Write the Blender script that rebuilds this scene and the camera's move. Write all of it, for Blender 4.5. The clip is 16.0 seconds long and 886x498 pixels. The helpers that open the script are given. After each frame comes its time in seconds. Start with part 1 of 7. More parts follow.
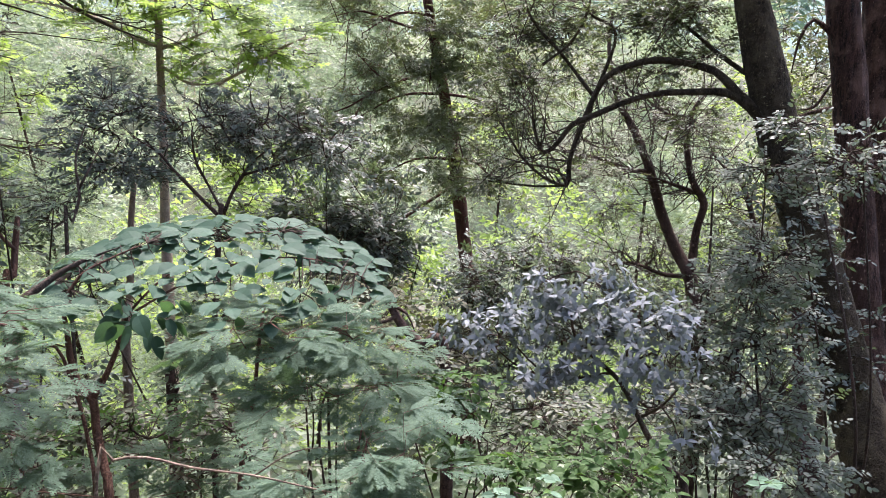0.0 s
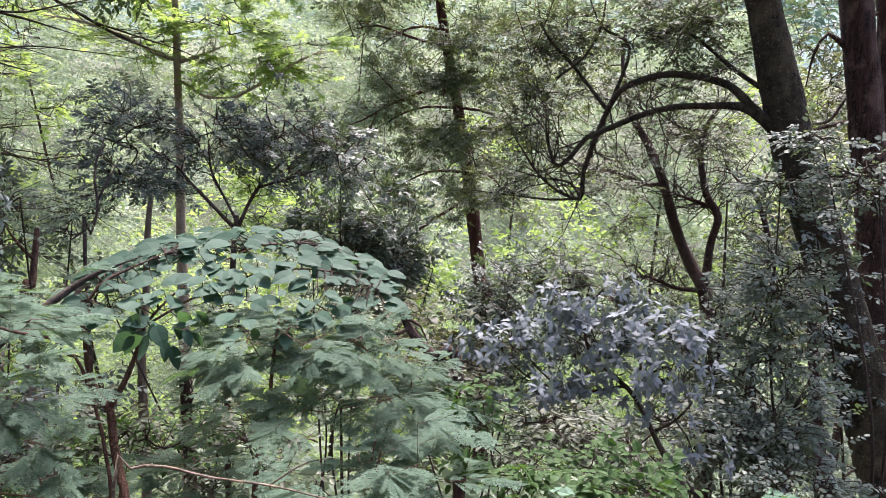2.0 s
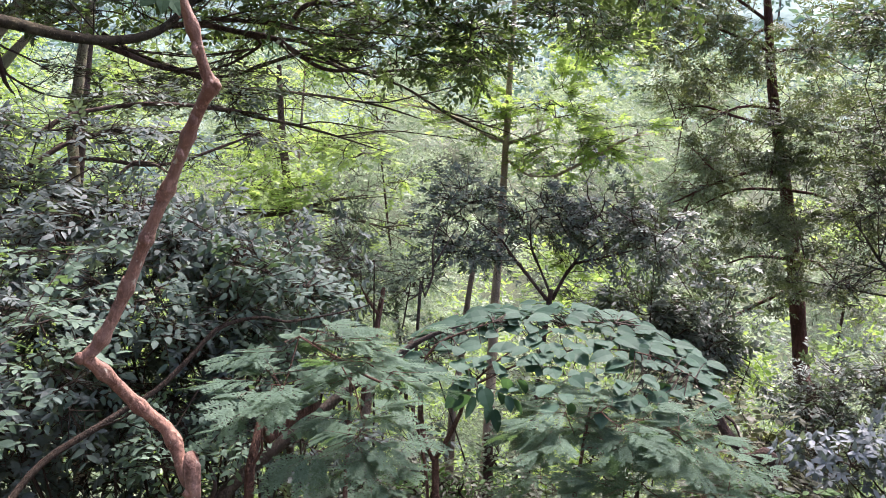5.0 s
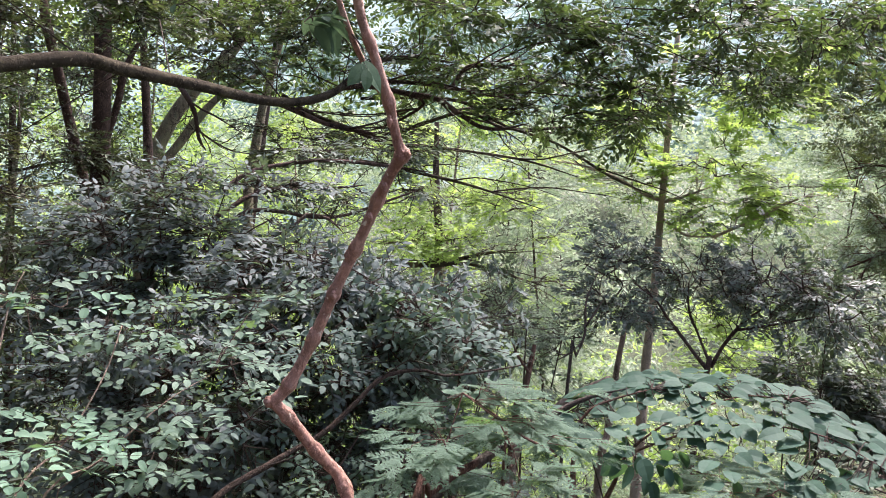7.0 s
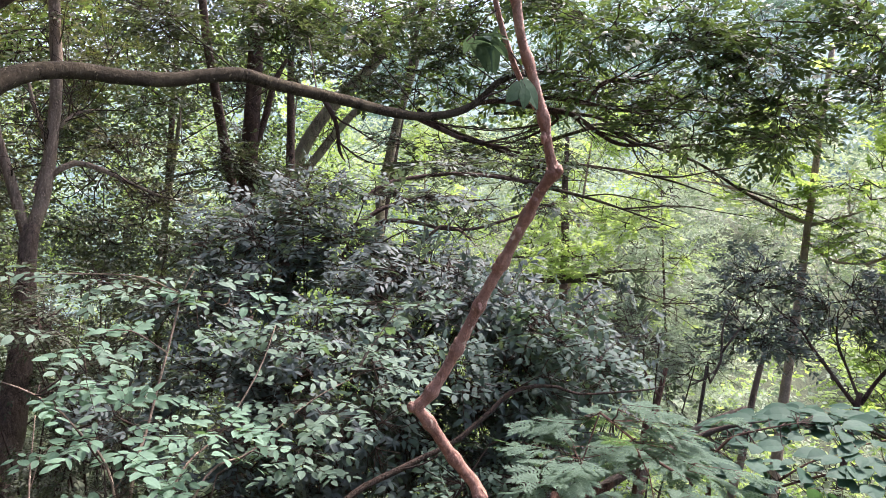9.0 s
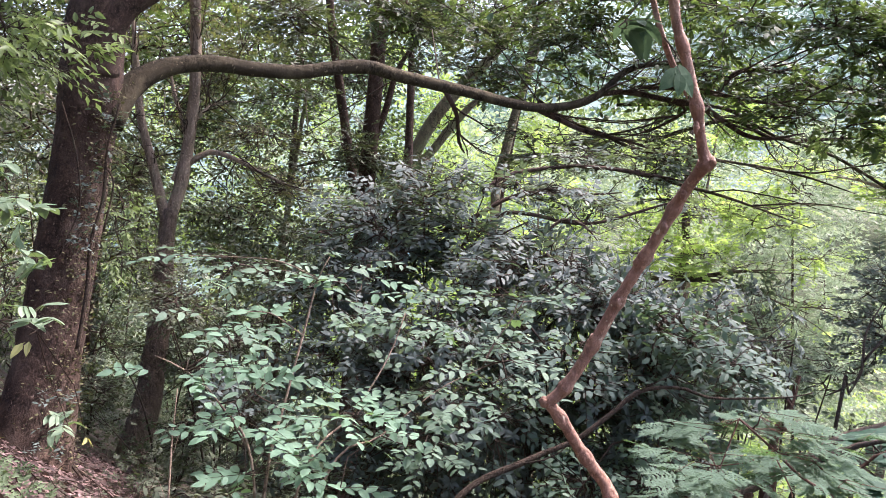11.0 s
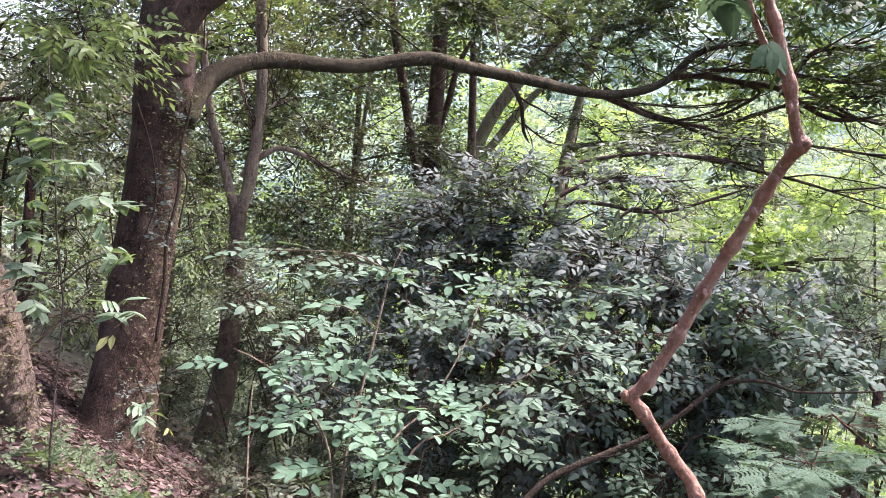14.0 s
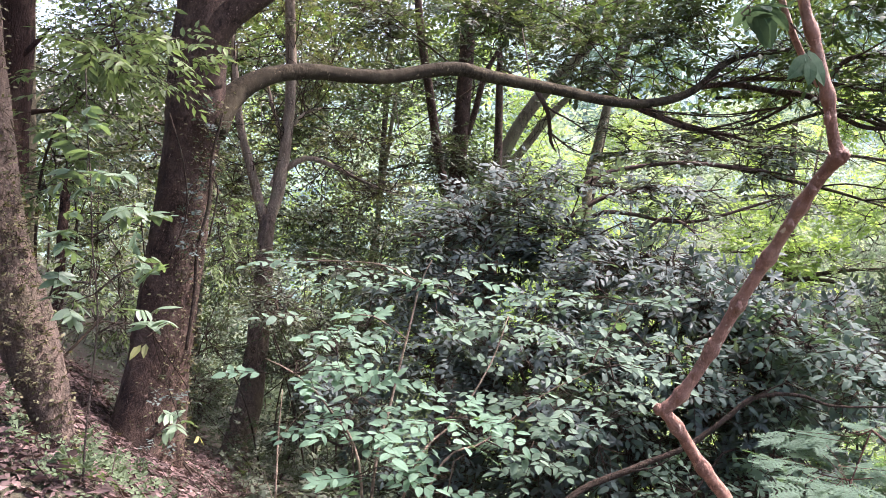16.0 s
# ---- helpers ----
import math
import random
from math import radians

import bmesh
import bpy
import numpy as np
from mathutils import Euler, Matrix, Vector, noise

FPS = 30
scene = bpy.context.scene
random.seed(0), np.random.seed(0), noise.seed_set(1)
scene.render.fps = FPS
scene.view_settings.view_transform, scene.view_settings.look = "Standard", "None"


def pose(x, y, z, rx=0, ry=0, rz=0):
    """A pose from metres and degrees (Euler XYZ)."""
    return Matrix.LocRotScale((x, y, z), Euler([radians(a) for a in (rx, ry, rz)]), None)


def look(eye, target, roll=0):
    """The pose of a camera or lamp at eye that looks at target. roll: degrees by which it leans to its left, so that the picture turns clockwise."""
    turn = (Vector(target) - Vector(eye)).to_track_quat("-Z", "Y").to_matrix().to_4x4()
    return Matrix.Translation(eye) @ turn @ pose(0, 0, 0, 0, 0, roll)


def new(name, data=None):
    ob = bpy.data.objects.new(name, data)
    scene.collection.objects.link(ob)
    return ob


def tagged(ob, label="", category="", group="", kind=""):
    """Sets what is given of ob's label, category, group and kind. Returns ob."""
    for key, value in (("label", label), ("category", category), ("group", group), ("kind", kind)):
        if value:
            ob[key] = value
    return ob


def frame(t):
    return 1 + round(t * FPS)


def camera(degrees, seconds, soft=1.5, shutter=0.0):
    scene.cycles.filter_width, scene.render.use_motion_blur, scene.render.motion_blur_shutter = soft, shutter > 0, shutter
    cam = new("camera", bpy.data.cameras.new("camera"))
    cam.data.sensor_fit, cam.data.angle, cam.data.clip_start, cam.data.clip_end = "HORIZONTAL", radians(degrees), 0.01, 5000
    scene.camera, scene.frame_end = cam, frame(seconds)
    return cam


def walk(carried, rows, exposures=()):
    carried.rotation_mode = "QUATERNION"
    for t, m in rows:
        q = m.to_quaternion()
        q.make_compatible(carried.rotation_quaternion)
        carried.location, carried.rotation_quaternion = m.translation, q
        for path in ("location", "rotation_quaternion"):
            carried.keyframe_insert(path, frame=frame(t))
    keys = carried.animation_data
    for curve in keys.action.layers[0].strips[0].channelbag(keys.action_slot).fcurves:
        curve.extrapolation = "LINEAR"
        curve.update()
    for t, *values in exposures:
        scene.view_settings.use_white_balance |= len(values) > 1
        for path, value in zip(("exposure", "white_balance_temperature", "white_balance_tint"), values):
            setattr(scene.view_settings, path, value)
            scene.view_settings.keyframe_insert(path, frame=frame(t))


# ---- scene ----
# ---- camera ----
cam = camera(61.66, 16.0, soft=0.8)
walk(cam, [
    (0, pose(-0, 0, 1.6, 76.667, -2.17, -8.737)),
    (0.5, pose(0.002, -0.006, 1.597, 76.668, -2.127, -9.091)),
    (1, pose(0.003, -0.007, 1.595, 76.813, -2.253, -9.242)),
    (1.5, pose(0, -0.016, 1.6, 77.124, -2.255, -8.887)),
    (2, pose(-0.012, -0.024, 1.603, 77.616, -2.215, -7.728)),
    (2.5, pose(-0.022, -0.022, 1.61, 78.146, -2.105, -5.432)),
    (3, pose(-0.033, -0.037, 1.618, 78.678, -2.044, -1.817)),
    (3.5, pose(-0.062, -0.051, 1.62, 79.308, -2.084, 2.605)),
    (4, pose(-0.088, -0.09, 1.639, 80.049, -2.103, 7.425)),
    (4.5, pose(-0.112, -0.118, 1.643, 81.191, -2.297, 11.82)),
    (7, pose(-0.205, -0.221, 1.686, 85.809, -3.691, 26.765)),
    (7.5, pose(-0.223, -0.22, 1.679, 86.06, -3.876, 29.39)),
    (8, pose(-0.221, -0.232, 1.679, 86.146, -4.158, 31.846)),
    (8.5, pose(-0.243, -0.254, 1.682, 86.158, -4.731, 34.017)),
    (9, pose(-0.259, -0.29, 1.683, 86.119, -5.283, 36.285)),
    (9.5, pose(-0.277, -0.316, 1.69, 85.93, -5.942, 38.696)),
    (10, pose(-0.307, -0.326, 1.682, 85.68, -6.275, 41.09)),
    (12.5, pose(-0.381, -0.322, 1.66, 83.517, -5.673, 47.806)),
    (13, pose(-0.397, -0.326, 1.663, 83.422, -5.554, 48.262)),
    (13.5, pose(-0.408, -0.33, 1.653, 83.515, -5.208, 48.819)),
    (14, pose(-0.407, -0.329, 1.655, 83.634, -4.976, 49.487)),
    (14.5, pose(-0.409, -0.331, 1.66, 83.761, -4.843, 50.104)),
    (15, pose(-0.416, -0.33, 1.655, 83.934, -4.765, 50.617)),
    (15.5, pose(-0.412, -0.334, 1.66, 84.044, -4.838, 51.098)),
    (16, pose(-0.42, -0.344, 1.661, 84.155, -4.885, 51.427)),
], exposures=[(0.0, 2.2, 6400, 23.0), (3.5, 2.1, 6400, 23.0), (8.0, 2.1, 6400, 23.0), (12.5, 2.38, 6430, 24.5), (16.0, 2.42, 6430, 24.5)])

# ---- light: a bright overcast day; the valley is open to the sky, added unseen trees shade the path ----
world = bpy.data.worlds.new("sky")
scene.world = world
world.use_nodes = True
wn = world.node_tree.nodes
sky = wn.new("ShaderNodeTexSky")
sky.sky_type, sky.sun_disc = "NISHITA", False
sky.sun_elevation, sky.sun_rotation = radians(60), radians(15)
sky.air_density, sky.dust_density, sky.ozone_density = 1.0, 4.0, 1.0
wn["Background"].inputs["Strength"].default_value = 0.132
world.node_tree.links.new(sky.outputs[0], wn["Background"].inputs["Color"])
sun = new("sun", bpy.data.lights.new("sun", "SUN"))
sun.data.energy, sun.data.angle, sun.data.color = 2.5, radians(13), (1.0, 0.97, 0.92)
sun.matrix_world = look((8, 28, 50), (0, 0, 0))


# ---- materials ----
def nodes_of(name):
    m = bpy.data.materials.new(name)
    m.use_nodes = True
    t = m.node_tree
    return m, t.nodes, t.links, t.nodes["Principled BSDF"]


def mixed(nodes, links, fac, a, b):
    n = nodes.new("ShaderNodeMix")
    n.data_type = "RGBA"
    links.new(fac, n.inputs[0])
    for i, v in ((6, a), (7, b)):
        if isinstance(v, tuple):
            n.inputs[i].default_value = (*v, 1)
        else:
            links.new(v, n.inputs[i])
    return n.outputs[2]


def grain(nodes, links, scale, stretch=(1, 1, 1), detail=6.0, rough=0.6):
    tc = nodes.new("ShaderNodeTexCoord")
    mp = nodes.new("ShaderNodeMapping")
    mp.inputs["Scale"].default_value = stretch
    n = nodes.new("ShaderNodeTexNoise")
    n.inputs["Scale"].default_value, n.inputs["Detail"].default_value, n.inputs["Roughness"].default_value = scale, detail, rough
    links.new(tc.outputs["Object"], mp.inputs[0])
    links.new(mp.outputs[0], n.inputs["Vector"])
    return n.outputs["Fac"]


def ramped(nodes, links, fac, lo, hi):
    n = nodes.new("ShaderNodeMapRange")
    n.inputs["From Min"].default_value, n.inputs["From Max"].default_value = lo, hi
    links.new(fac, n.inputs[0])
    return n.outputs[0]


def leaf_material(name, dark, light, rough=0.4, thin=0.3, glow=None, spec=0.5):
    """Leaf surface: colour varies leaf by leaf, with a finer mottle; light passes through it."""
    m, nodes, links, bsdf = nodes_of(name)
    geo, info = nodes.new("ShaderNodeNewGeometry"), nodes.new("ShaderNodeObjectInfo")
    add, frac = nodes.new("ShaderNodeMath"), nodes.new("ShaderNodeMath")
    frac.operation = "FRACT"
    links.new(geo.outputs["Random Per Island"], add.inputs[0])
    links.new(info.outputs["Random"], add.inputs[1])
    links.new(add.outputs[0], frac.inputs[0])
    base = mixed(nodes, links, frac.outputs[0], dark, light)
    mott = ramped(nodes, links, grain(nodes, links, 9.0, detail=4), 0.35, 0.75)
    low = mixed(nodes, links, mott, base, tuple(0.8 * a + 0.2 * b for a, b in zip(dark, light)))
    links.new(low, bsdf.inputs["Base Color"])
    bsdf.inputs["Roughness"].default_value = rough
    bsdf.inputs["Specular IOR Level"].default_value = spec
    tr = nodes.new("ShaderNodeBsdfTranslucent")
    g = glow or tuple(min(1, c * k) for c, k in zip(light, (1.3, 1.5, 0.6)))
    tcol = mixed(nodes, links, frac.outputs[0], tuple(0.75 * c for c in g), g)
    links.new(tcol, tr.inputs["Color"])
    mix = nodes.new("ShaderNodeMixShader")
    mix.inputs[0].default_value = thin
    links.new(bsdf.outputs[0], mix.inputs[1])
    links.new(tr.outputs[0], mix.inputs[2])
    links.new(mix.outputs[0], nodes["Material Output"].inputs["Surface"])
    return m


def bark_material(name, dark, light, patch, scale=14.0, stretch=(1, 1, 0.25), bump=0.8, rough=0.85, patches=(0.55, 0.7)):
    """Bark: streaked grain and furrows, larger blotches of lichen or moss, and relief."""
    m, nodes, links, bsdf = nodes_of(name)
    g = grain(nodes, links, scale, stretch, 9, 0.72)
    fine = grain(nodes, links, scale * 4.5, (1, 1, 0.7), 4, 0.6)
    col = mixed(nodes, links, ramped(nodes, links, g, 0.4, 0.62), dark, light)
    col = mixed(nodes, links, ramped(nodes, links, fine, 0.52, 0.7), col, tuple(1.5 * c for c in light))
    blot = ramped(nodes, links, grain(nodes, links, 3.5, (1, 1, 0.7), 8, 0.7), *patches)
    col = mixed(nodes, links, blot, col, patch)
    damp = ramped(nodes, links, grain(nodes, links, 1.7, (1, 1, 0.5), 6, 0.65), 0.42, 0.66)
    col = mixed(nodes, links, damp, col, tuple(0.5 * a + 0.5 * b for a, b in zip(dark, light)))
    crust = ramped(nodes, links, grain(nodes, links, 34.0, (1, 1, 0.8), 3, 0.5), 0.66, 0.72)
    col = mixed(nodes, links, crust, col, tuple(min(0.6, 1.5 * c) for c in patch))
    links.new(col, bsdf.inputs["Base Color"])
    bsdf.inputs["Roughness"].default_value = rough
    bsdf.inputs["Specular IOR Level"].default_value = 0.25
    both = nodes.new("ShaderNodeMath")
    both.operation = "MULTIPLY_ADD"
    links.new(fine, both.inputs[0])
    both.inputs[1].default_value = 0.35
    links.new(g, both.inputs[2])
    b = nodes.new("ShaderNodeBump")
    b.inputs["Strength"].default_value, b.inputs["Distance"].default_value = bump, 0.05
    links.new(both.outputs[0], b.inputs["Height"])
    links.new(b.outputs[0], bsdf.inputs["Normal"])
    return m


BARK_OAK = bark_material("oak_bark", (0.016, 0.01, 0.0075), (0.094, 0.058, 0.044), (0.15, 0.105, 0.083), 13.0, (1, 1, 0.8), 0.6, patches=(0.5, 0.68))
# dark mossy bark; on the oak's long limb it also paints shade
BARK_MOSS_SHADE = bark_material("mossy_and_shade_bark", (0.012, 0.009, 0.0055), (0.062, 0.049, 0.03), (0.11, 0.09, 0.056), 11.0, (1, 1, 0.85), 0.9, 0.95, patches=(0.48, 0.66))
BARK_CEDAR = bark_material("cedar_bark", (0.005, 0.003, 0.002), (0.078, 0.041, 0.031), (0.155, 0.095, 0.075), 20.0, (1, 1, 0.2), 1.0, patches=(0.5, 0.62))
BARK_SMOOTH = bark_material("smooth_red_bark", (0.12, 0.056, 0.04), (0.375, 0.207, 0.153), (0.5, 0.34, 0.265), 18.0, (1, 1, 0.9), 0.6, 0.55, (0.5, 0.7))
BARK_PALE = bark_material("pale_bark", (0.1, 0.073, 0.055), (0.32, 0.245, 0.185), (0.19, 0.175, 0.115), 12.0)
BARK_IVY = bark_material("crusted_bark", (0.05, 0.036, 0.03), (0.19, 0.14, 0.11), (0.11, 0.1, 0.06), 18.0, (1, 1, 0.6), 1.0)
BARK_LICHEN = bark_material("lichened_bark", (0.06, 0.05, 0.034), (0.24, 0.2, 0.135), (0.2, 0.21, 0.115), 15.0, (1, 1, 0.4), 0.9, patches=(0.46, 0.62))
BARK_TAN = bark_material("tan_bark", (0.2, 0.155, 0.115), (0.45, 0.36, 0.27), (0.28, 0.26, 0.18), 14.0, (1, 1, 0.4), 0.7)
BARK_RED = bark_material("red_conifer_bark", (0.018, 0.007, 0.005), (0.1, 0.04, 0.03), (0.14, 0.07, 0.054), 18.0, (1, 1, 0.12), 1.0, patches=(0.54, 0.72))
TWIG_GREY = bark_material("grey_twig", (0.03, 0.023, 0.019), (0.11, 0.085, 0.068), (0.08, 0.075, 0.055), 22.0)
TWIG = bark_material("twig", (0.018, 0.013, 0.009), (0.075, 0.05, 0.036), (0.07, 0.066, 0.042), 20.0)
TWIG_RED = bark_material("red_twig", (0.05, 0.025, 0.018), (0.16, 0.085, 0.06), (0.12, 0.08, 0.06), 25.0)

# bluish base colour stands in for sky reflected on dark leaves
LEAF_DARK = leaf_material("sky_tinted_dark_leaf", (0.04, 0.057, 0.055), (0.118, 0.149, 0.144), 0.56, 0.28, spec=0.3)
LEAF_OLIVE = leaf_material("olive_leaf", (0.045, 0.05, 0.028), (0.16, 0.158, 0.092), 0.5, 0.32, spec=0.35)
LEAF_CONIFER = leaf_material("conifer_leaf", (0.04, 0.052, 0.03), (0.16, 0.175, 0.105), 0.45, 0.32, spec=0.45)
LEAF_OAK = leaf_material("oak_leaf", (0.033, 0.044, 0.029), (0.112, 0.13, 0.083), 0.5, 0.26, spec=0.4)
LEAF_EVERGREEN = leaf_material("evergreen_leaf", (0.055, 0.076, 0.062), (0.178, 0.213, 0.178), 0.5, 0.29, spec=0.38)
# grey-blue base colour includes the reflected sky
LEAF_GREY = leaf_material("sky_tinted_grey_leaf", (0.09, 0.108, 0.118), (0.183, 0.212, 0.238), 0.58, 0.2, spec=0.32)
LEAF_BROAD = leaf_material("broad_soft_leaf", (0.034, 0.076, 0.052), (0.066, 0.122, 0.085), 0.62, 0.3, spec=0.16)
LEAF_FRESH = leaf_material("fresh_green_leaf", (0.095, 0.165, 0.112), (0.17, 0.265, 0.188), 0.66, 0.29, spec=0.15)
LEAF_THIN = leaf_material("thin_backlit_leaf", (0.03, 0.062, 0.038), (0.065, 0.115, 0.066), 0.65, 0.35, (0.075, 0.125, 0.055), spec=0.1)
LEAF_DUSK = leaf_material("blue_black_leaf", (0.032, 0.046, 0.039), (0.132, 0.164, 0.142), 0.48, 0.24, spec=0.42)
LEAF_COOL = leaf_material("cool_green_leaf", (0.05, 0.082, 0.066), (0.115, 0.163, 0.138), 0.62, 0.27, spec=0.22)
LEAF_MID = leaf_material("mid_green_leaf", (0.068, 0.112, 0.08), (0.15, 0.217, 0.158), 0.62, 0.3, spec=0.22)
LEAF_SAPLING = leaf_material("sapling_leaf", (0.09, 0.142, 0.09), (0.2, 0.262, 0.185), 0.45, 0.3, spec=0.4)
LEAF_LIME = leaf_material("light_green_leaf", (0.085, 0.122, 0.05), (0.2, 0.262, 0.115), 0.5, 0.4, (0.24, 0.34, 0.1), spec=0.3)
LEAF_SEEDLING = leaf_material("seedling_leaf", (0.07, 0.1, 0.058), (0.155, 0.2, 0.12), 0.65, 0.28, spec=0.2)
LEAF_MAPLE = leaf_material("maple_leaf", (0.08, 0.15, 0.03), (0.225, 0.34, 0.085), 0.5, 0.54, (0.46, 0.63, 0.14))
LEAF_CANOPY = leaf_material("canopy_leaf", (0.026, 0.046, 0.019), (0.08, 0.122, 0.046), 0.45, 0.36, (0.16, 0.24, 0.05))
LEAF_CYPRESS = leaf_material("cypress_spray", (0.036, 0.064, 0.045), (0.155, 0.235, 0.165), 0.7, 0.3, spec=0.14)
# next three: the open valley's brightness is put into pale leaf colours
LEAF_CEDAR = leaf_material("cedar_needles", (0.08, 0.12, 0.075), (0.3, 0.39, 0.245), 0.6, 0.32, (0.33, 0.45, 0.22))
LEAF_FAR = leaf_material("brightened_far_foliage", (0.12, 0.16, 0.1), (0.36, 0.44, 0.285), 0.6, 0.38, (0.4, 0.5, 0.25))
LEAF_PALE = leaf_material("brightened_undergrowth", (0.1, 0.135, 0.088), (0.345, 0.41, 0.285), 0.6, 0.38, (0.38, 0.48, 0.27))
# mountain leaves: the haze of distance is mixed into this blue-green
LEAF_HAZY = leaf_material("haze_tinted_foliage", (0.08, 0.128, 0.12), (0.145, 0.205, 0.19), 0.8, 0.2)
LEAF_BRAMBLE = leaf_material("bramble_leaf", (0.032, 0.07, 0.022), (0.075, 0.135, 0.045), 0.6, 0.3, spec=0.15)
LEAF_CRUST = leaf_material("tiny_climber_leaf", (0.05, 0.055, 0.03), (0.17, 0.15, 0.085), 0.6, 0.2, spec=0.2)
LEAF_YELLOW = leaf_material("yellowing_leaf", (0.2, 0.22, 0.09), (0.4, 0.34, 0.15), 0.5, 0.3)
LITTER = leaf_material("dead_leaf", (0.017, 0.011, 0.01), (0.27, 0.18, 0.17), 0.72, 0.05, (0.3, 0.17, 0.11), spec=0.2)


def ground_material():
    m, nodes, links, bsdf = nodes_of("forest_soil")
    a = grain(nodes, links, 2.2, detail=8)
    b = grain(nodes, links, 30.0, detail=5)
    col = mixed(nodes, links, ramped(nodes, links, b, 0.35, 0.65), (0.022, 0.014, 0.011), (0.075, 0.048, 0.036))
    far = mixed(nodes, links, ramped(nodes, links, a, 0.44, 0.6), col, (0.045, 0.055, 0.027))
    # the slopes away from the path are overgrown
    where = nodes.new("ShaderNodeSeparateXYZ")
    links.new(nodes.new("ShaderNodeTexCoord").outputs["Object"], where.inputs[0])
    grown = mixed(nodes, links, ramped(nodes, links, grain(nodes, links, 5.0, detail=8, rough=0.75), 0.4, 0.6), (0.045, 0.052, 0.028), (0.135, 0.155, 0.085))
    links.new(mixed(nodes, links, ramped(nodes, links, where.outputs["Y"], 6.0, 11.0), far, grown), bsdf.inputs["Base Color"])
    bsdf.inputs["Roughness"].default_value = 0.95
    n = nodes.new("ShaderNodeBump")
    n.inputs["Strength"].default_value, n.inputs["Distance"].default_value = 0.8, 0.04
    links.new(b, n.inputs["Height"])
    links.new(n.outputs[0], bsdf.inputs["Normal"])
    return m


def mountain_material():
    m, nodes, links, bsdf = nodes_of("haze_tinted_forest")
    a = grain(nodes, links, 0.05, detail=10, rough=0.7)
    # both tones carry the blue of distant haze
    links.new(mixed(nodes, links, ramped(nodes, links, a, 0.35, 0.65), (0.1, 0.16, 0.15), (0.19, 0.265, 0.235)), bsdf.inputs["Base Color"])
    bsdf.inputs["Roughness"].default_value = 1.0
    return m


SOIL, MOUNTAIN = ground_material(), mountain_material()


# ---- building blocks ----
def thing(name, label, category, at, group="", kind=""):
    e = new(name)
    e.location = at
    return tagged(e, label, category, group, kind)


def part(name, verts, faces, material, parent=None, label="", kind="", smooth=True):
    """One mesh in world coordinates, hung under its thing."""
    base = np.zeros(3)
    p = parent
    while p:
        base += np.array(p.location)
        p = p.parent
    v = np.asarray(verts, dtype=np.float32) - base.astype(np.float32)
    me = bpy.data.meshes.new(name)
    if isinstance(faces, np.ndarray):
        n, k = faces.shape
        me.vertices.add(len(v))
        me.vertices.foreach_set("co", v.ravel())
        me.loops.add(n * k)
        me.loops.foreach_set("vertex_index", faces.ravel().astype(np.int32))
        me.polygons.add(n)
        me.polygons.foreach_set("loop_start", np.arange(0, n * k, k, dtype=np.int32))
        me.update(calc_edges=True)
    else:
        me.from_pydata([tuple(map(float, q)) for q in v], [], faces)
    me.polygons.foreach_set("use_smooth", np.full(len(me.polygons), smooth))
    me.materials.append(material)
    ob = new(name, me)
    ob.parent = parent
    return tagged(ob, label, "", "", kind)


def curve_points(path, step):
    """A smooth line through (x, y, z, radius) points."""
    p = np.array(path, dtype=float)
    ext = np.vstack([2 * p[0] - p[1], p, 2 * p[-1] - p[-2]])
    out = []
    for i in range(1, len(ext) - 2):
        a, b, c, d = ext[i - 1:i + 3]
        n = max(2, int(np.linalg.norm(c[:3] - b[:3]) / step))
        for k in range(n):
            u = k / n
            q = 0.5 * (2 * b + (c - a) * u + (2 * a - 5 * b + 4 * c - d) * u * u + (3 * b - a - 3 * c + d) * u ** 3)
            q[3] = b[3] + (c[3] - b[3]) * u
            out.append(q)
    out.append(p[-1])
    return np.array(out)


